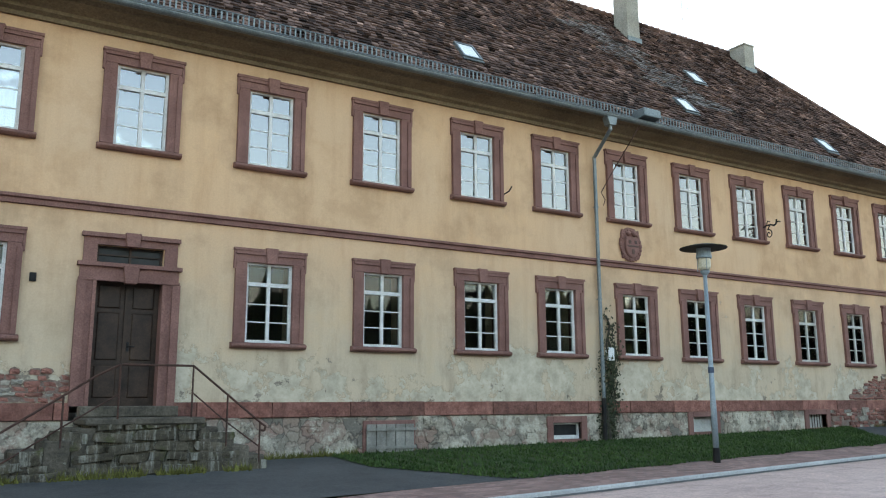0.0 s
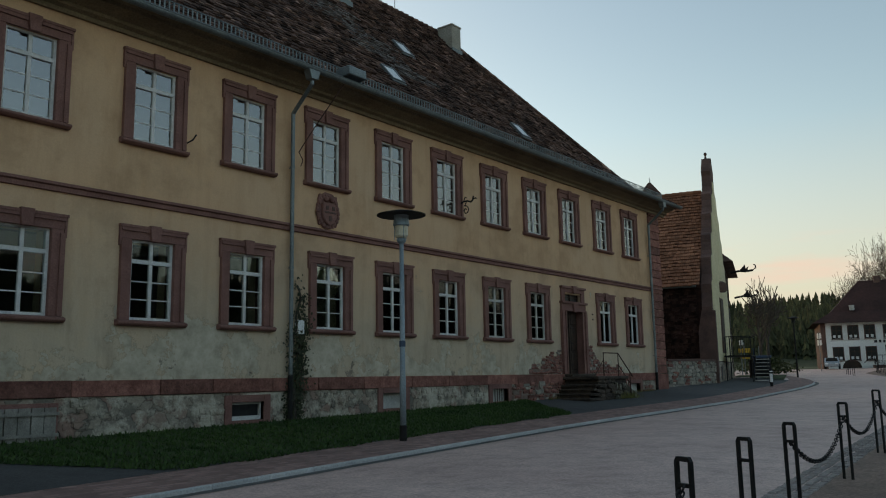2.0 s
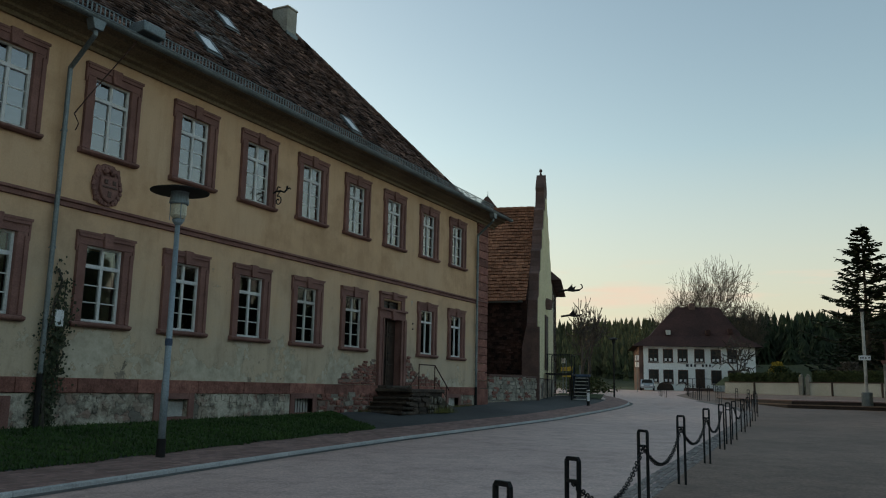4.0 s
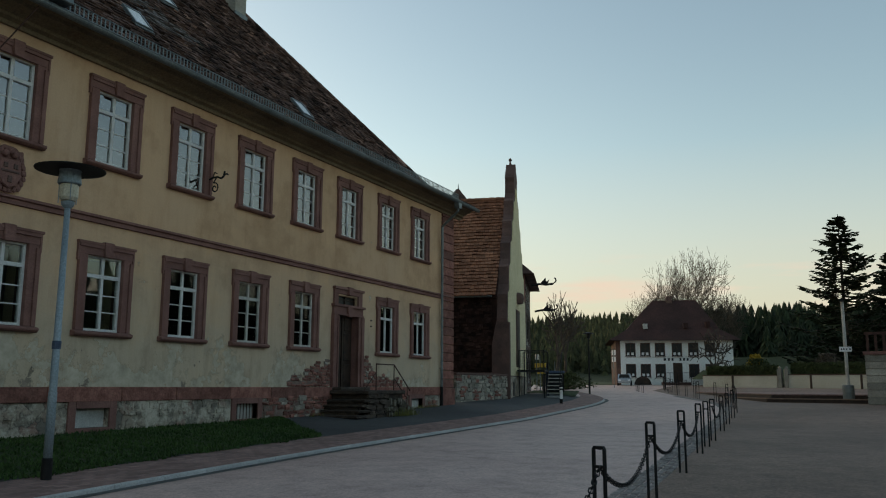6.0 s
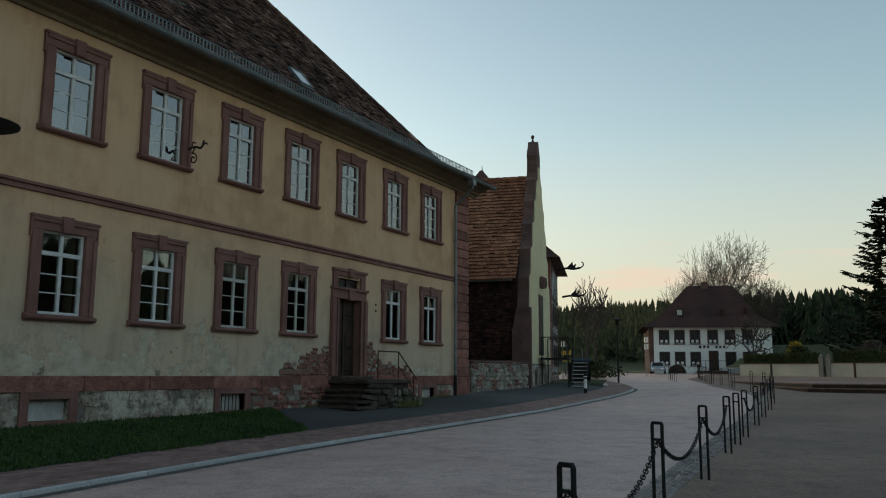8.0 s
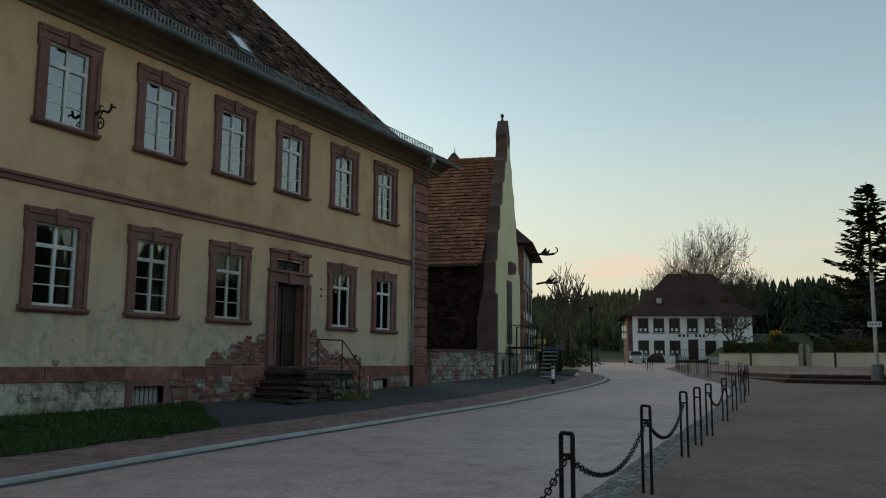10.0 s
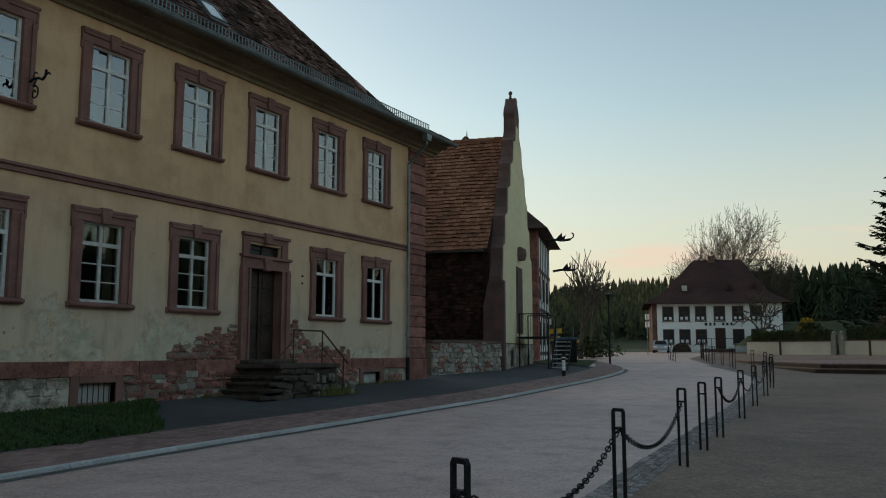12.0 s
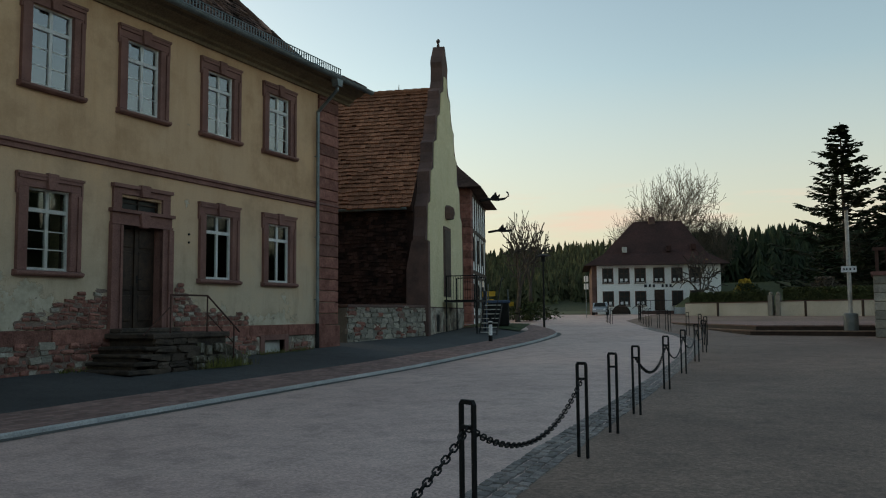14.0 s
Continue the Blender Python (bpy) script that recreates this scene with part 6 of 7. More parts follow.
def lamp_far(x, y, z, h):
    s = thing("street_lamp", pose(x, y, z), "slim dark street lamp at the road bend", "street lamp")
    bm = bmesh.new()
    lathe(bm, [(0.06, 0), (0.04, h)], 10)
    part("pole", bm, BLACK_IRON, s)
    bm = bmesh.new()
    lathe(bm, [(0.1, h), (0.12, h + 0.25), (0.38, h + 0.32), (0.05, h + 0.4)], 14)
    part("head", bm, BLACK_IRON, s)


lamp_far(57.4, 15.6, street_z(57.4), 3.6)

# ---- white house at the end of the street ----
HX, HY, HZ = 90.4, 21.6, street_z(90.4)
wh = thing("white_house", pose(HX, HY, HZ, 0, 0, -73.0), "white two-storey house with dark windows and a dark red hipped roof", "house")
HW, HD, HE = 10.95, 10.5, 4.6
bm = bmesh.new()
box(bm, 0, HW, 0, HD, -0.5, HE)
part("wall", bm, WHITE_WALL, wh)
bm = bmesh.new()
box(bm, -0.45, -0.003, 0.3, HD, -0.5, HE)
part("side_wall", bm, SANDSTONE_DARK, wh, "dark red shingled side")
bm = bmesh.new()
ov = 0.75
lo = [bm.verts.new(p) for p in ((-ov - 0.4, -ov, HE - 0.15), (HW + ov, -ov, HE - 0.15), (HW + ov, HD + ov, HE - 0.15), (-ov - 0.4, HD + ov, HE - 0.15))]
mi = [bm.verts.new(p) for p in ((0.7, 1.0, HE + 1.0), (HW - 1.0, 1.0, HE + 1.0), (HW - 1.0, HD - 1.0, HE + 1.0), (0.7, HD - 1.0, HE + 1.0))]
to = [bm.verts.new(p) for p in ((3.8, HD / 2 - 0.1, HE + 4.4), (8.3, HD / 2 - 0.1, HE + 4.4), (8.3, HD / 2 + 0.1, HE + 4.4), (3.8, HD / 2 + 0.1, HE + 4.4))]
for a, b in ((lo, mi), (mi, to)):
    for k in range(4):
        bm.faces.new((a[k], a[(k + 1) % 4], b[(k + 1) % 4], b[k]))
bm.faces.new(lo[::-1])
bm.faces.new(to)
part("roof", bm, HOUSE_TILE, wh)
for row, z in ((0, 0.78), (1, 2.88)):
    for k, x in enumerate((0.55, 2.0, 3.45, 5.1, 6.7, 8.3)):
        if row == 0 and k == 3:
            continue
        bm = bmesh.new()
        box(bm, x, x + 0.86, -0.03, 0.02, z, z + 1.25)
        wd = part("window", bm, DARK_PANE, wh)
        bm = bmesh.new()
        for a, b in ((x - 0.07, x), (x + 0.86, x + 0.93)):
            box(bm, a, b, -0.075, -0.005, z - 0.05, z + 1.3)
        box(bm, x - 0.07, x + 0.93, -0.077, -0.005, z + 1.25, z + 1.32)
        box(bm, x - 0.1, x + 0.96, -0.09, -0.005, z - 0.1, z - 0.04)
        part("surround", bm, SANDSTONE_DARK, wd)
        bm = bmesh.new()
        box(bm, x + 0.405, x + 0.455, -0.055, -0.031, z, z + 1.25)
        box(bm, x, x + 0.86, -0.053, -0.031, z + 0.80, z + 0.84)
        part("glazing_bar", bm, OLD_WOOD, wd)
        if row or k < 3:
            for c in (x + 0.08, x + 0.50):
                bm = bmesh.new()
                box(bm, c, c + 0.24, -0.04, -0.031, z + 0.10, z + 0.36)
                part("half_curtain", bm, PALE_CLOTH, wd, "short white half curtain")
bm = bmesh.new()
box(bm, 5.1, 6.0, -0.06, -0.01, 0.3, 2.2)
part("door", bm, OLD_WOOD, wh)
bm = bmesh.new()
prism(bm, [(2.1 + 0.85 * math.cos(math.pi * k / 10), 0.02 + 0.85 * math.sin(math.pi * k / 10)) for k in range(11)], "y", -0.06, -0.01)
part("cellar_arch", bm, OLD_WOOD, wh, "round-arched dark cellar door")
for x, w in ((4.2, 0.4), (4.62, 0.3), (4.98, 0.3), (5.75, 0.3), (6.1, 0.3), (6.45, 0.3)):
    bm = bmesh.new()
    box(bm, x, x + w * 0.6, -0.04, -0.005, 2.42, 2.68)
    part("lettering", bm, SIGN_DARK, wh, "unreadable dark lettering")
for x, z in ((2.4, 5.7), (6.4, 5.75), (8.6, 5.9)):
    bm = bmesh.new()
    d = (z - HE - 1.0) / 3.3 * (HD / 2 - 1.1) + 0.8
    box(bm, x, x + 0.42, d - 0.1, d + 0.7, z, z + 0.5)
    part("dormer", bm, GREY_PAINT if x < 3 else HOUSE_TILE, wh)
bm = bmesh.new()
box(bm, 5.2, 5.8, HD / 2 - 0.5, HD / 2 + 0.1, HE + 3.8, HE + 4.8)
part("chimney", bm, SANDSTONE_DARK, wh)
bm = bmesh.new()
box(bm, 3.9, 6.6, -1.6, -0.06, -0.4, 0.28)
part("front_steps", bm, SANDSTONE_DARK, wh)
bm = bmesh.new()
for x in (3.9, 4.6, 5.3, 6.6):
    rod(bm, (x, -1.55, 0.28), (x, -1.55, 1.2), 0.025, sides=5)
path_rod(bm, [(3.0, -1.55, 0.5), (3.9, -1.55, 1.2), (6.6, -1.55, 1.2)], 0.025, 5)
part("railing", bm, BLACK_IRON, wh)
sgn = sign_post(80.3, 19.8, street_z(80.3), 3.4, [(2.85, 0.46, 0.46, SIGN_WHITE), (2.25, 0.46, 0.46, SIGN_WHITE)], "two white square sign boards on a pole")

# parked car
car = thing("parked_car", pose(88.0, 20.7, street_z(88.0), 0, 0, 12) @ Matrix.Scale(0.78, 4), "small silver car parked before the white house", "car")
bm = bmesh.new()
prism(bm, [(-1.9, 0.3), (-1.95, 0.75), (-1.2, 0.9), (-0.7, 1.4), (0.9, 1.42), (1.5, 0.95), (1.9, 0.85), (1.95, 0.35)], "y", -0.8, 0.8)
part("body", bm, CAR_PAINT, car, bevel=0.08)
bm = bmesh.new()
prism(bm, [(-1.1, 0.93), (-0.66, 1.34), (0.85, 1.36), (1.35, 0.97)], "y", -0.81, 0.81)
part("side_glass", bm, DARK_PANE, car)
bm = bmesh.new()
prism(bm, [(-0.68, 0.95), (0.68, 0.95), (0.55, 1.36), (-0.55, 1.36)], "x", -1.15, -1.0)
part("windscreen", bm, DARK_PANE, car)
for x in (-1.2, 1.2):
    for y in (-0.78, 0.78):
        bm = bmesh.new()
        rod(bm, (x, y - 0.1, 0.31), (x, y + 0.1, 0.31), 0.31, sides=14)
        wl_ = part("wheel", bm, RUBBER, car)
        bm = bmesh.new()
        rod(bm, (x, y - 0.105, 0.31), (x, y + 0.105, 0.31), 0.18, sides=12)
        part("rim", bm, ZINC, wl_)
for y in (-0.55, 0.55):
    bm = bmesh.new()
    box(bm, -1.97, -1.9, y - 0.15, y + 0.15, 0.6, 0.72)
    part("headlight", bm, SIGN_WHITE, car)

# ---- garden wall, hedge and terrace ----
gw = thing("garden_wall", pose(83.4, 12.6, 0, 0, 0, -104.0), "long white rendered garden wall with piers", "wall")
bm = bmesh.new()
box(bm, 0, 6.4, -0.15, 0.15, 0.8, 2.46)
box(bm, 7.3, 40, -0.15, 0.15, 0.8, 2.50)
part("wall", bm, CREAM_WALL, gw)
bm = bmesh.new()
box(bm, 0, 6.4, -0.2, 0.2, 2.462, 2.53)
box(bm, 7.3, 40, -0.2, 0.2, 2.502, 2.57)
part("coping", bm, SANDSTONE_DARK, gw)
for x in (6.45, 7.0):
    bm = bmesh.new()
    box(bm, x, x + 0.32, -0.22, 0.22, 0.8, 3.0)
    bmesh.ops.create_icosphere(bm, subdivisions=1, radius=0.16, matrix=Matrix.Translation((x + 0.16, 0, 3.1)))
    part("gate_pier", bm, MORTAR, gw)
hedge = thing("hedge", pose(83.4, 12.6, 0, 0, 0, -104.0), "long clipped dark green hedge behind the garden wall", "hedge")
rng = np.random.default_rng(21)
verts, faces = [], []
bmh = bmesh.new()
box(bmh, 0.2, 6.2, 0.35, 1.6, 1.0, 3.25)
box(bmh, 7.4, 40, 0.35, 1.6, 1.0, 3.42)
part("body", bmh, HEDGE, hedge)
for k in range(7000):
    x = rng.uniform(0.2, 40)
    if 6.2 < x < 7.4:
        continue
    top_h = 3.25 if x < 6.5 else 3.42
    if rng.random() < 0.5:
        c = np.array((x, rng.uniform(0.3, 1.6), top_h + rng.uniform(-0.02, 0.08)))
    else:
        c = np.array((x, 0.34 - rng.uniform(0, 0.06), rng.uniform(2.6, top_h)))
    u, v = rng.normal(size=3) * 0.06, rng.normal(size=3) * 0.06
    n0 = len(verts)
    verts += [tuple(c - u), tuple(c + v), tuple(c + u), tuple(c - v)]
    faces.append((n0, n0 + 1, n0 + 2, n0 + 3))
tagged(raw("leaves", verts, faces, HEDGE, hedge), kind="stuff")
for k, x in enumerate((3.2, 9.5, 13.2, 17.0)):
    sp = thing("wooden_post", Matrix.Translation((83.4, 12.6, 0)) @ pose(0, 0, 0, 0, 0, -104) @ pose(x, -1.6, 1.45), "dark wooden post before the garden wall", "post", "wooden posts")
    bm = bmesh.new()
    lathe(bm, [(0.09, -0.2), (0.09, 1.0), (0.05, 1.06)], 10)
    part("shaft", bm, OLD_WOOD, sp)

ter = thing("terrace", pose(0, 0, 0), "low stepped terrace with dark riser edges on the square", "terrace", kind="structure")
for k, (off, z0, z1) in enumerate(((0.0, 0.3, 0.97), (0.45, 0.971, 1.18))):
    bm = bmesh.new()
    outline = [(52.7 + off, 5.0 - 0.2 * k), (65.7 + off, 10.9 - 0.3 * k), (76, 12.6), (80, -20), (51.6 + off, -20), (52.1 + off, 0.3)]
    prism(bm, outline, "z", z0, z1 - 0.05)
    part("riser", bm, OLD_WOOD, ter)
    bm = bmesh.new()
    prism(bm, [(x - (0.03 if i in (0, 1, 4, 5) else 0), y) for i, (x, y) in enumerate(outline)], "z", z1 - 0.049, z1)
    part("deck", bm, SQUARE_TOP if k == 0 else PAVER_BED, ter)
for x, y, z in ((58, 9.4, .9), (60.5, 10.3, .95), (62.8, 11.2, 1.0), (65, 12.0, 1.06), (67.2, 12.6, 1.12), (69.4, 13.2, 1.17), (71.6, 13.7, 1.22), (73.8, 14.2, 1.27), (76, 14.6, 1.32), (66, 14.2, 1.08), (68, 14.9, 1.13), (70, 15.5, 1.18)):
    copy_thing(hoop, pose(x, y, street_z(x), 0, 0, 80))

pl = thing("sign_mast", pose(52.55, 1.2, street_z(52.5)), "grey mast with a concrete foot, small sign and cross head", "mast")
bm = bmesh.new()
lathe(bm, [(0.27, 0.0), (0.27, 0.86), (0.22, 0.9)], 18)
part("foot", bm, ZINC, pl, "grey cylindrical foot")
bm = bmesh.new()
lathe(bm, [(0.085, 0.9), (0.075, 5.0)], 14)
part("pole", bm, GREY_PAINT, pl)
bm = bmesh.new()
box(bm, -0.6, 0.6, -0.1, 0.1, 5.0, 5.08)
part("cross_head", bm, BLACK_IRON, pl)
bm = bmesh.new()
box(bm, -0.03, 0.01, -0.28, 0.28, 2.52, 2.76)
q = part("sign_plate", bm, SIGN_WHITE, pl)
q.matrix_basis = pose(-0.1, 0, 0, 0, 0, 10)
bm = bmesh.new()
for k, y in enumerate((-0.2, -0.05, 0.08, 0.18)):
    box(bm, -0.035, -0.031, y - 0.03, y + 0.03, 2.6, 2.68)
q = part("lettering", bm, SIGN_DARK, pl)
q.matrix_basis = pose(-0.1, 0, 0, 0, 0, 10)

# sandstone outbuilding at the edge of the square
ob_ = thing("stone_outbuilding", pose(51.2, 0.35, street_z(51), 0, 0, -93), "sandstone outbuilding with a red balustrade on top", "building")
bm = bmesh.new()
box(bm, 0, 14, 0, 8, -0.3, 2.35)
part("wall", bm, MORTAR, ob_)
for k in range(7):
    bm = bmesh.new()
    box(bm, -0.05, 0.9, -0.05, 0.6, 0.02 + 0.335 * k, 0.34 + 0.335 * k)
    part("block", bm, PALE_STONE, ob_, bevel=0.02)
bm = bmesh.new()
box(bm, -0.12, 14, -0.12, 8, 2.352, 2.5)
part("coping", bm, SANDSTONE, ob_)
for k in range(10):
    bm = bmesh.new()
    box(bm, 0.05 + 0.35 * k, 0.17 + 0.35 * k, -0.02, 0.1, 2.5, 3.3)
    part("baluster", bm, RUST_IRON, ob_)
bm = bmesh.new()
box(bm, -0.02, 3.4, -0.05, 0.13, 3.3, 3.42)
part("handrail", bm, RUST_IRON, ob_)


# ---- trees ----
def bare_tree(name, x, y, z, height, seed, label, spread=0.55, levels=6, trunk=0.28, mat=BARK, lean=0.0, width=0.0, thin=0.02, bushy=0.6):
    rng = random.Random(seed)
    t = thing(name, pose(x, y, z), label, "tree")
    limbs, twigs = bmesh.new(), bmesh.new()

    def grow(p, d, length, r, level):
        n = 3 if level < 3 else 2
        for k in range(n):
            q = p + d * (length / n)
            d2 = (d + Vector((rng.gauss(0, 0.10), rng.gauss(0, 0.10), rng.gauss(0.02, 0.06)))).normalized()
            rod(limbs if level < 3 else twigs, p, q, max(r, thin), max(r * 0.86, thin), 7 if level < 2 else 4 if level < 4 else 3, caps=False)
            p, d, r = q, d2, r * 0.86
            if level > 0 and level < levels - 1 and rng.random() < bushy:
                side = d.orthogonal().normalized()
                side.rotate(Matrix.Rotation(rng.uniform(0, 6.28), 3, d))
                grow(p, (d * 0.7 + side * rng.uniform(0.5, 0.9)).normalized(), length * rng.uniform(0.5, 0.7), r * 0.55, level + 1)
        if level < levels:
            kids = 3 if level < 2 else 2
            a0 = rng.uniform(0, 6.28)
            for k in range(kids + (1 if level == 0 else 0)):
                side = d.orthogonal().normalized()
                side.rotate(Matrix.Rotation(a0 + 6.28 * k / kids + rng.uniform(-0.4, 0.4), 3, d))
                grow(p, (d * rng.uniform(0.75, 1.0) + side * spread * rng.uniform(0.6, 1.2) + Vector((0, 0, 0.08))).normalized(), length * rng.uniform(0.62, 0.82), r * 0.72, level + 1)

    grow(Vector((0, 0, -0.3)), Vector((lean, lean * 0.3, 1)).normalized(), height * 0.27, trunk, 0)
    top_z = max(v.co.z for v in twigs.verts)
    wide = max(max(abs(v.co.x), abs(v.co.y)) for v in twigs.verts)
    sx = min(1.6, width / wide) if width else height / top_z
    for m_ in (limbs, twigs):
        for v in m_.verts:
            v.co = (v.co.x * sx, v.co.y * sx, v.co.z * height / top_z)
    part("trunk", limbs, mat, t)
    tagged(part("twig_crown", twigs, TWIG if levels > 5 else mat, t), kind="stuff")
    return t


bare_tree("bare_tree", 109.2, 17.5, 1.9, 16.8, 3, "large bare deciduous tree behind the white house", 0.62, 6, 0.36, width=6.0, thin=0.017, bushy=0.9)
bare_tree("bare_tree", 107.5, 21.3, 1.9, 12.4, 9, "bare deciduous tree behind the white house", 0.62, 6, 0.28, width=4.2, thin=0.017, bushy=0.85)
bare_tree("bare_tree", 110.9, 13.8, 1.9, 12.0, 17, "bare deciduous tree behind the white house", 0.62, 6, 0.28, width=4.6, thin=0.017, bushy=0.85)
bare_tree("bare_tree", 70.6, 22.0, 1.2, 8.0, 23, "bare gnarled tree beside the road bend", 0.7, 4, 0.34, lean=0.08, width=2.6, thin=0.035)
bare_tree("bare_tree", 75.0, 22.6, 1.3, 7.6, 31, "bare gnarled tree beside the road bend", 0.7, 4, 0.28, width=2.4, thin=0.035)
bare_tree("bare_tree", 88.2, 12.2, 1.5, 5.6, 41, "small pruned bare tree before the white house", 0.95, 4, 0.17, width=2.6, thin=0.03)


def conifer_mesh(rng, height, radius, layers, boughs, verts, faces, origin, droop=0.35, detail=1):
    ox, oy, oz = origin
    for L in range(layers):
        f = L / (layers - 1)
        zc = oz + height * (0.10 + 0.90 * f)
        r = radius * (1 - f) ** 0.85 * rng.uniform(0.75, 1.15) + 0.12
        nb = max(4, int(boughs * (1 - 0.6 * f)))
        a0 = rng.uniform(0, 6.28)
        for b in range(nb):
            a = a0 + 6.28 * b / nb + rng.uniform(-0.25, 0.25)
            rr = r * rng.uniform(0.6, 1.12)
            ca, sa = math.cos(a), math.sin(a)
            w = rr * rng.uniform(0.16, 0.30)
            tip = -droop * rr + 0.16 * rr * rng.uniform(0, 1)
            n0 = len(verts)
            verts += [(ox, oy, zc + 0.1 * rr), (ox + 0.55 * rr * ca - w * sa, oy + 0.55 * rr * sa + w * ca, zc + tip * 0.55), (ox + rr * ca, oy + rr * sa, zc + tip), (ox + 0.55 * rr * ca + w * sa, oy + 0.55 * rr * sa - w * ca, zc + tip * 0.55)]
            faces += [(n0, n0 + 1, n0 + 2), (n0, n0 + 2, n0 + 3)]
            if detail > 1:
                for s in range(16):
                    u = rng.uniform(0.25, 1.0)
                    c = (ox + u * rr * ca, oy + u * rr * sa, zc + tip * u)
                    sw = w * 1.5 * (1.15 - u) + 0.12
                    sd = rng.choice((-1, 1))
                    n0 = len(verts)
                    verts += [c, (c[0] + 0.22 * ca - 0.05 * sa, c[1] + 0.22 * sa + 0.05 * ca, c[2] - 0.03), (c[0] - sd * sw * sa + 0.35 * sw * ca, c[1] + sd * sw * ca + 0.35 * sw * sa, c[2] - 0.3 * sw)]
                    faces.append((n0, n0 + 1, n0 + 2))


def fir(x, y, z, height, radius, seed):
    rng = random.Random(seed)
    t = thing("fir_tree", pose(x, y, z), "tall dark fir tree with ragged upturned boughs", "tree")
    wood = bmesh.new()
    rod(wood, (0, 0, -0.3), (0, 0, height), 0.3, 0.03, 9)
    verts, faces = [], []
    zc = height * 0.06
    while zc < height * 0.985:
        f = zc / height
        reach = radius * (1 - f) ** 0.8 * (1.0 if f > 0.12 else 0.8) + 0.15
        for k in range(rng.choice((4, 5, 6))):
            a, rr = rng.uniform(0, 6.28), reach * rng.choice((0.55, 0.8, 0.95, 1.0, 1.2)) * rng.uniform(0.85, 1.1)
            ca, sa = math.cos(a), math.sin(a)
            sweep = [Vector((ca * rr * u, sa * rr * u, zc - 0.30 * rr * u + 0.42 * rr * u * u)) for u in (0, 0.25, 0.5, 0.75, 1.0)]
            for p, q in zip(sweep[:-1], sweep[1:]):
                rod(wood, p, q, 0.035, 0.025, 3, caps=False)
            for s in range(int(16 + 22 * rr / radius)):
                u = rng.uniform(0.15, 1.0) ** 0.8
                i = min(3, int(u * 4))
                c = sweep[i].lerp(sweep[i + 1], u * 4 - i)
                ln = (0.30 + 0.42 * rng.random()) * (1.15 - 0.55 * u) * min(1.3, 0.5 + rr / 2.4)
                sd = rng.choice((-1, 1))
                side = Vector((-sa * sd + 0.7 * ca, ca * sd + 0.7 * sa, rng.uniform(-0.55, 0.15))).normalized()
                w = Vector((ca, sa, rng.uniform(-0.3, 0.6))) * (0.09 + 0.07 * rng.random())
                n0 = len(verts)
                verts += [tuple(c - w), tuple(c + side * ln * 0.6 - w * 0.9), tuple(c + side * ln), tuple(c + side * ln * 0.55 + w), tuple(c + w)]
                faces.append((n0, n0 + 1, n0 + 2, n0 + 3, n0 + 4))
        zc += height * 0.0135
    part("trunk", wood, BARK, t)
    tagged(raw("crown", verts, faces, NEEDLE, t), kind="stuff")


fir(98.2, 0.9, 1.9, 17.0, 6.8, 6)
fir(102.0, -3.6, 1.9, 13.5, 4.8, 7)
fir(97.5, -7.5, 1.9, 11.0, 3.5, 8)


def spruce(rng, verts, faces, origin, height, radius, tiers=4, sides=8):
    """A far spruce: overlapping ragged skirts round a tapering spire."""
    ox, oy, oz = origin
    for L in range(tiers):
        f0 = L / tiers
        zb, zt = oz + height * (0.06 + 0.84 * f0), oz + height * min(1.0, 0.06 + 0.84 * f0 + 1.4 / tiers)
        r = radius * (1 - f0) ** 0.7 * rng.uniform(0.8, 1.15) + 0.1
        n0 = len(verts)
        verts.append((ox, oy, zt if L < tiers - 1 else oz + height))
        a0 = rng.uniform(0, 6.28)
        for k in range(2 * sides):
            rr = r * (rng.uniform(0.85, 1.25) if k % 2 else rng.uniform(0.5, 0.75))
            a = a0 + math.pi * k / sides
            verts.append((ox + rr * math.cos(a), oy + rr * math.sin(a), zb + (0 if k % 2 else 0.09 * height) + rng.uniform(-0.03, 0.03) * height))
        for k in range(2 * sides):
            faces.append((n0, n0 + 1 + k, n0 + 1 + (k + 1) % (2 * sides)))


# dark spruces behind the garden and the far woods on the hills
rng = random.Random(77)
verts, faces = [], []
for k in range(420):
    u, back = rng.random(), rng.random()
    spruce(rng, verts, faces, (118 + 26 * back, 26 - 66 * u + rng.uniform(-2, 2), 1.9), rng.uniform(8.6, 10.4) + 2.6 * back, rng.uniform(1.3, 2.0), 9, 9)
for k in range(60):
    u = rng.random()
    spruce(rng, verts, faces, (106 + rng.uniform(-2, 6), 10 - 24 * u, 1.9), rng.uniform(4.0, 7.4), rng.uniform(1.2, 1.9), 8, 9)
# unseen belt south of the square, added so the lower panes mirror dark
for k in range(640):
    spruce(rng, verts, faces, (-70 + 225 * rng.random(), -38 - 22 * rng.random(), -0.5), rng.uniform(10, 17), rng.uniform(2.4, 3.6), 4)
tagged(raw("spruces", verts, faces, NEEDLE), "dark spruces behind the garden, plus an unseen belt added south of the square", "trees", kind="stuff")


def hill(a):
    """Height of the wooded hills by bearing in degrees from the street's direction."""
    return 17 + 6 * math.sin(radians(a * 3.1 + 20)) + 4 * math.sin(radians(a * 7.3))


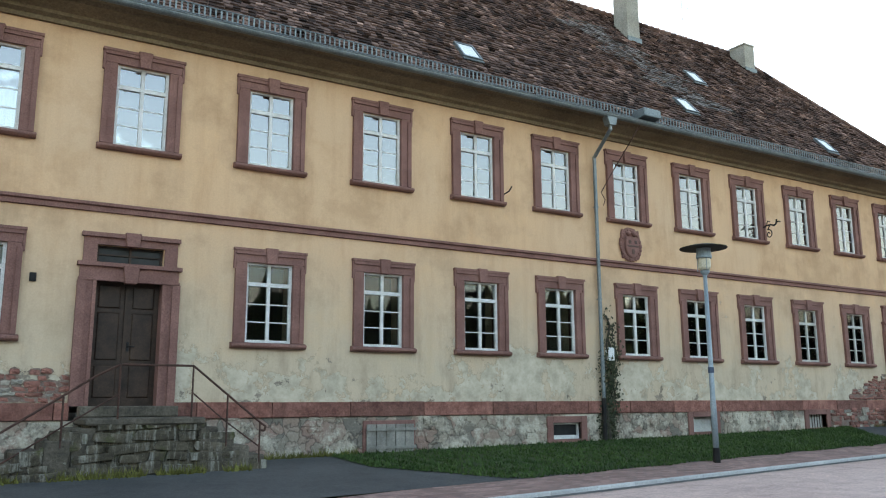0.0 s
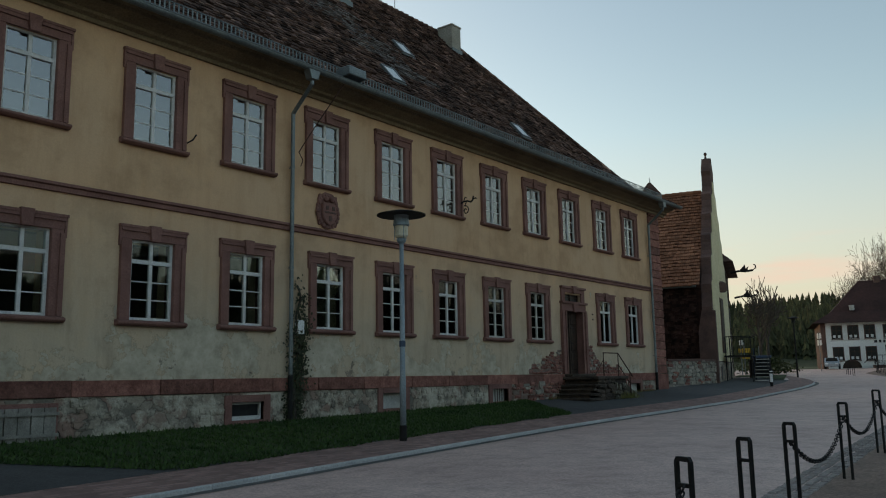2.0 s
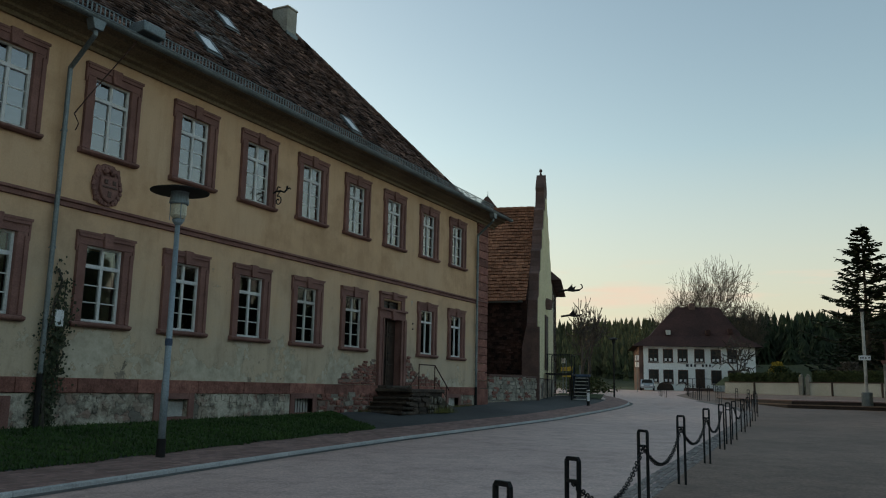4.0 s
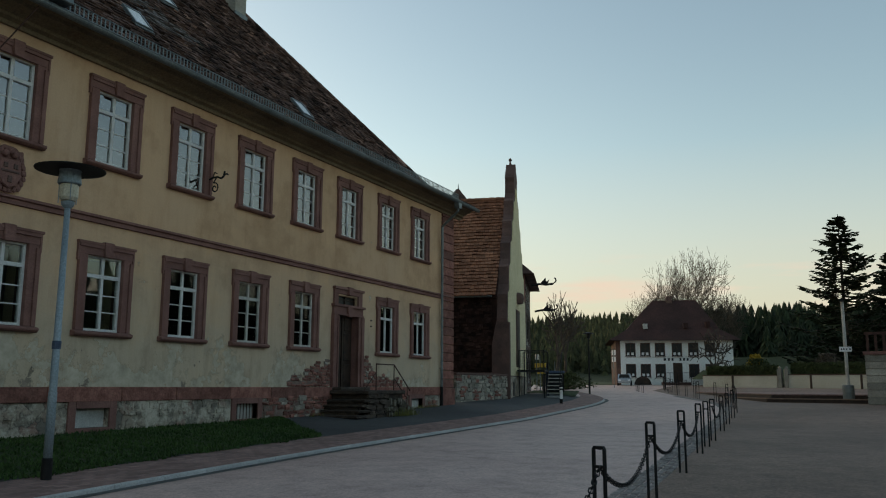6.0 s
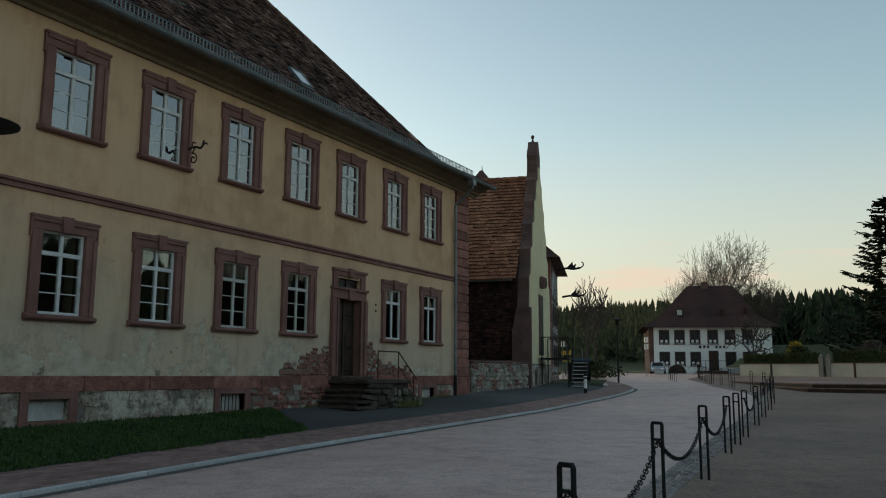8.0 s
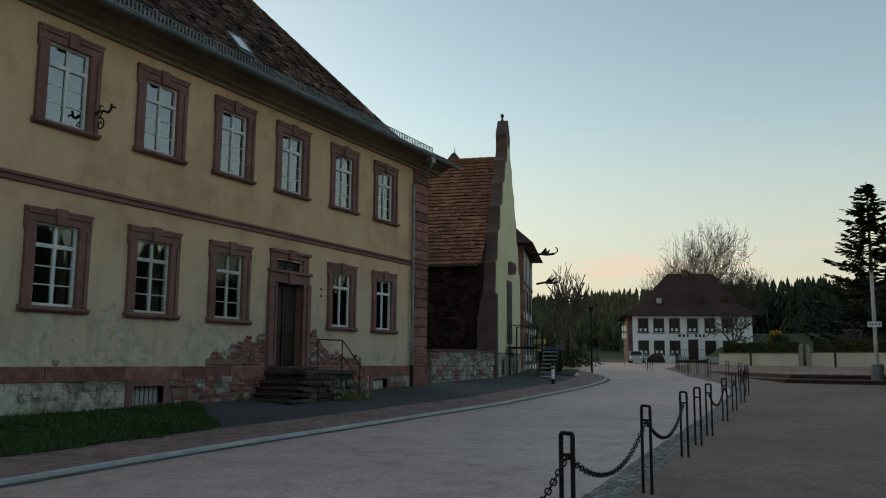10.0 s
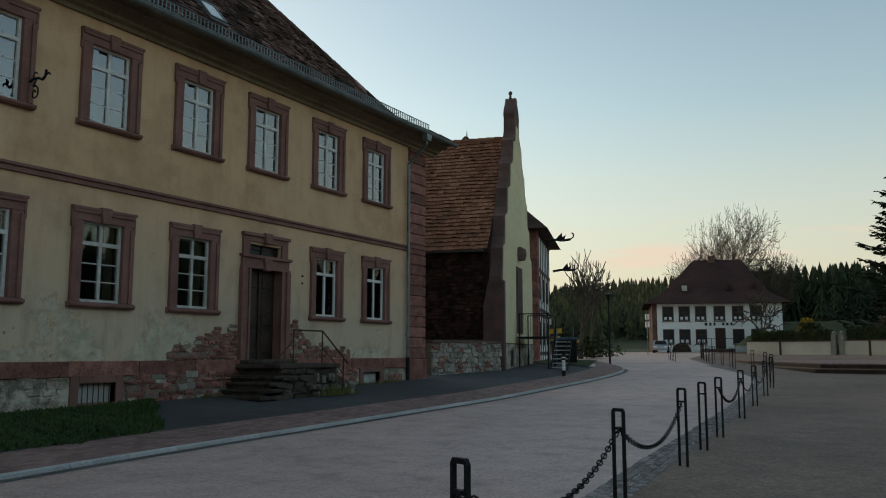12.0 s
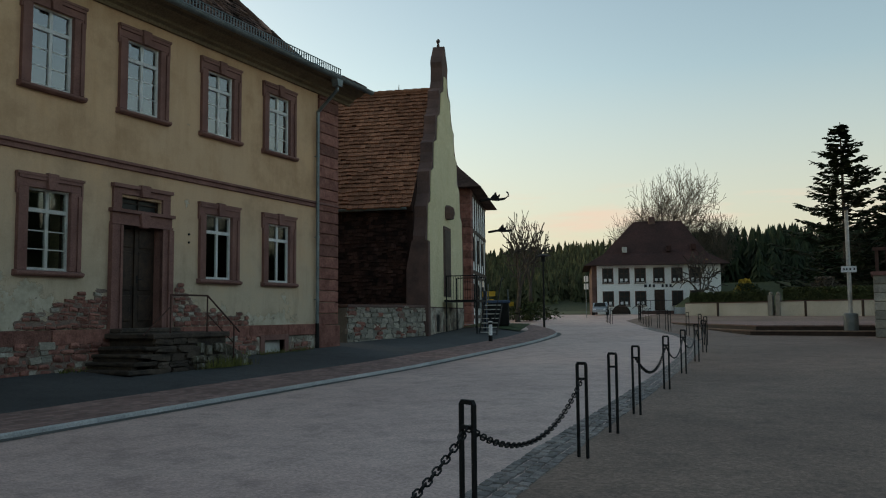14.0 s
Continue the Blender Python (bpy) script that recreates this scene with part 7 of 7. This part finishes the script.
verts, faces = [], []
ring = []
for i in range(121):
    a = -150 + 2.5 * i
    for d, h in ((150, 1.2), (190, 0.25), (240, 0.6), (320, 1.0), (420, 1.05)):
        hh = 1.2 if d == 150 else hill(a) * h
        verts.append((60 + d * math.cos(radians(a)), 5 + d * math.sin(radians(a)), hh))
for i in range(120):
    for k in range(4):
        f = i * 5 + k
        faces.append((f, f + 5, f + 6, f + 1))
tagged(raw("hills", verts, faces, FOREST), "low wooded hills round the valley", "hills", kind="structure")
verts, faces = [], []
for k in range(5200):
    a = rng.uniform(-35, 50)
    d = rng.choice((rng.uniform(175, 235), rng.uniform(230, 330)))
    h = 0.25 + (0.35 * (d - 190) / 50 if d < 240 else 0.35 + 0.4 * (d - 240) / 80)
    zz = hill(a) * max(0.06, min(1.0, h))
    spruce(rng, verts, faces, (60 + d * math.cos(radians(a)), 5 + d * math.sin(radians(a)), zz - 0.8), rng.uniform(6.5, 9.5), rng.uniform(1.3, 2.0), 4, 6)
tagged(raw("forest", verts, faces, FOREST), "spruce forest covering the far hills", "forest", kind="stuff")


def shrub(name, x, y, z, w, h, mat, seed, label, n=2200):
    t = thing(name, pose(x, y, z), label, "shrub")
    rng = random.Random(seed)
    bm = bmesh.new()
    for k in range(9):
        a = rng.uniform(0, 6.28)
        rod(bm, (0, 0, -0.2), (w * 0.4 * math.cos(a), w * 0.4 * math.sin(a), h * rng.uniform(0.5, 0.9)), 0.03, 0.01, 5)
    part("stems", bm, BARK, t)
    verts, faces = [], []
    for k in range(n):
        a, r, zz = rng.uniform(0, 6.28), w / 2 * math.sqrt(rng.random()) * rng.choice((0.6, 0.9, 1.15)), rng.random()
        r *= 0.5 + 0.5 * math.sin(math.pi * min(1, zz + 0.2))
        c = Vector((r * math.cos(a), r * math.sin(a), h * (0.1 + 0.9 * zz)))
        u, v = Vector((rng.gauss(0, 1), rng.gauss(0, 1), rng.gauss(0, 1))) * 0.055, Vector((rng.gauss(0, 1), rng.gauss(0, 1), rng.gauss(0, 1))) * 0.055
        n0 = len(verts)
        verts += [tuple(c - u), tuple(c + v), tuple(c + u), tuple(c - v)]
        faces.append((n0, n0 + 1, n0 + 2, n0 + 3))
    raw("foliage", verts, faces, mat, t)


shrub("forsythia", 92.6, 9.0, 2.7, 1.9, 1.9, FORSYTHIA, 1, "yellow blossoming forsythia behind the garden wall")
shrub("garden_shrub", 92.0, 8.8, 2.2, 3.4, 2.0, HEDGE, 2, "dark garden shrub behind the wall")
shrub("garden_shrub", 91.0, 2.6, 2.4, 3.0, 2.2, TWIG, 3, "brown leafless garden shrub behind the wall")
shrub("garden_shrub", 72.0, 22.0, 1.2, 5.0, 1.4, HEDGE, 4, "dark shrub beside the road bend")
slope_v = [(86, 14, 2.2), (86, -30, 2.4), (104, -30, 5.4), (104, 14, 4.7)]
tagged(raw("garden_slope", slope_v, [(0, 1, 2, 3)], MEADOW), "grassy garden slope behind the wall", "ground", kind="structure")

# cobbled channel at the edge of the square
channel = thing("cobble_channel", pose(0, 0, 0), "shallow channel of worn grey cobbles along the square", "gutter", kind="structure")
cobble_meshes = []
for k in range(5):
    r = random.Random(50 + k)
    bm = bmesh.new()
    v = box(bm, -0.075, 0.075, -0.055, 0.055, -0.05, 0.012)
    for q in v[4:]:
        q.co.x *= r.uniform(0.72, 0.92)
        q.co.y *= r.uniform(0.72, 0.92)
        q.co.z += r.uniform(-0.006, 0.006)
    cobble_meshes.append(mesh_of("cobble", bm, COBBLE))
rng = random.Random(60)
cells = [(x_, j) for x_ in np.arange(3.0, 60.0, 0.165) for j in range(4)]
rest_v, rest_f = [], []
for x_, j in cells:
    y_ = post_y(x_) + 0.22 + 0.118 * j + 0.01 * rng.uniform(-1, 1)
    px_ = x_ + 0.08 * (j % 2)
    z_ = street_z(px_) + 0.004 + 0.006 * rng.uniform(-1, 1)
    if 20.0 < px_ < 32.0:
        ob = new("cobble", rng.choice(cobble_meshes))
        ob.parent = channel
        ob.matrix_basis = pose(px_, y_, z_, rng.uniform(-2, 2), rng.uniform(-2, 2), rng.uniform(-3, 7))
    else:
        n0 = len(rest_v)
        rest_v += [(px_ + a * 0.07, y_ + b * 0.052, z_ - 0.03) for a, b in ((-1, -1), (1, -1), (1, 1), (-1, 1))] + [(px_ + a * 0.058, y_ + b * 0.042, z_ + 0.012) for a, b in ((-1, -1), (1, -1), (1, 1), (-1, 1))]
        rest_f += [(n0 + 4, n0 + 5, n0 + 6, n0 + 7)] + [(n0 + k, n0 + (k + 1) % 4, n0 + 4 + (k + 1) % 4, n0 + 4 + k) for k in range(4)]
tagged(raw("cobbles", rest_v, rest_f, COBBLE, channel), kind="stuff")
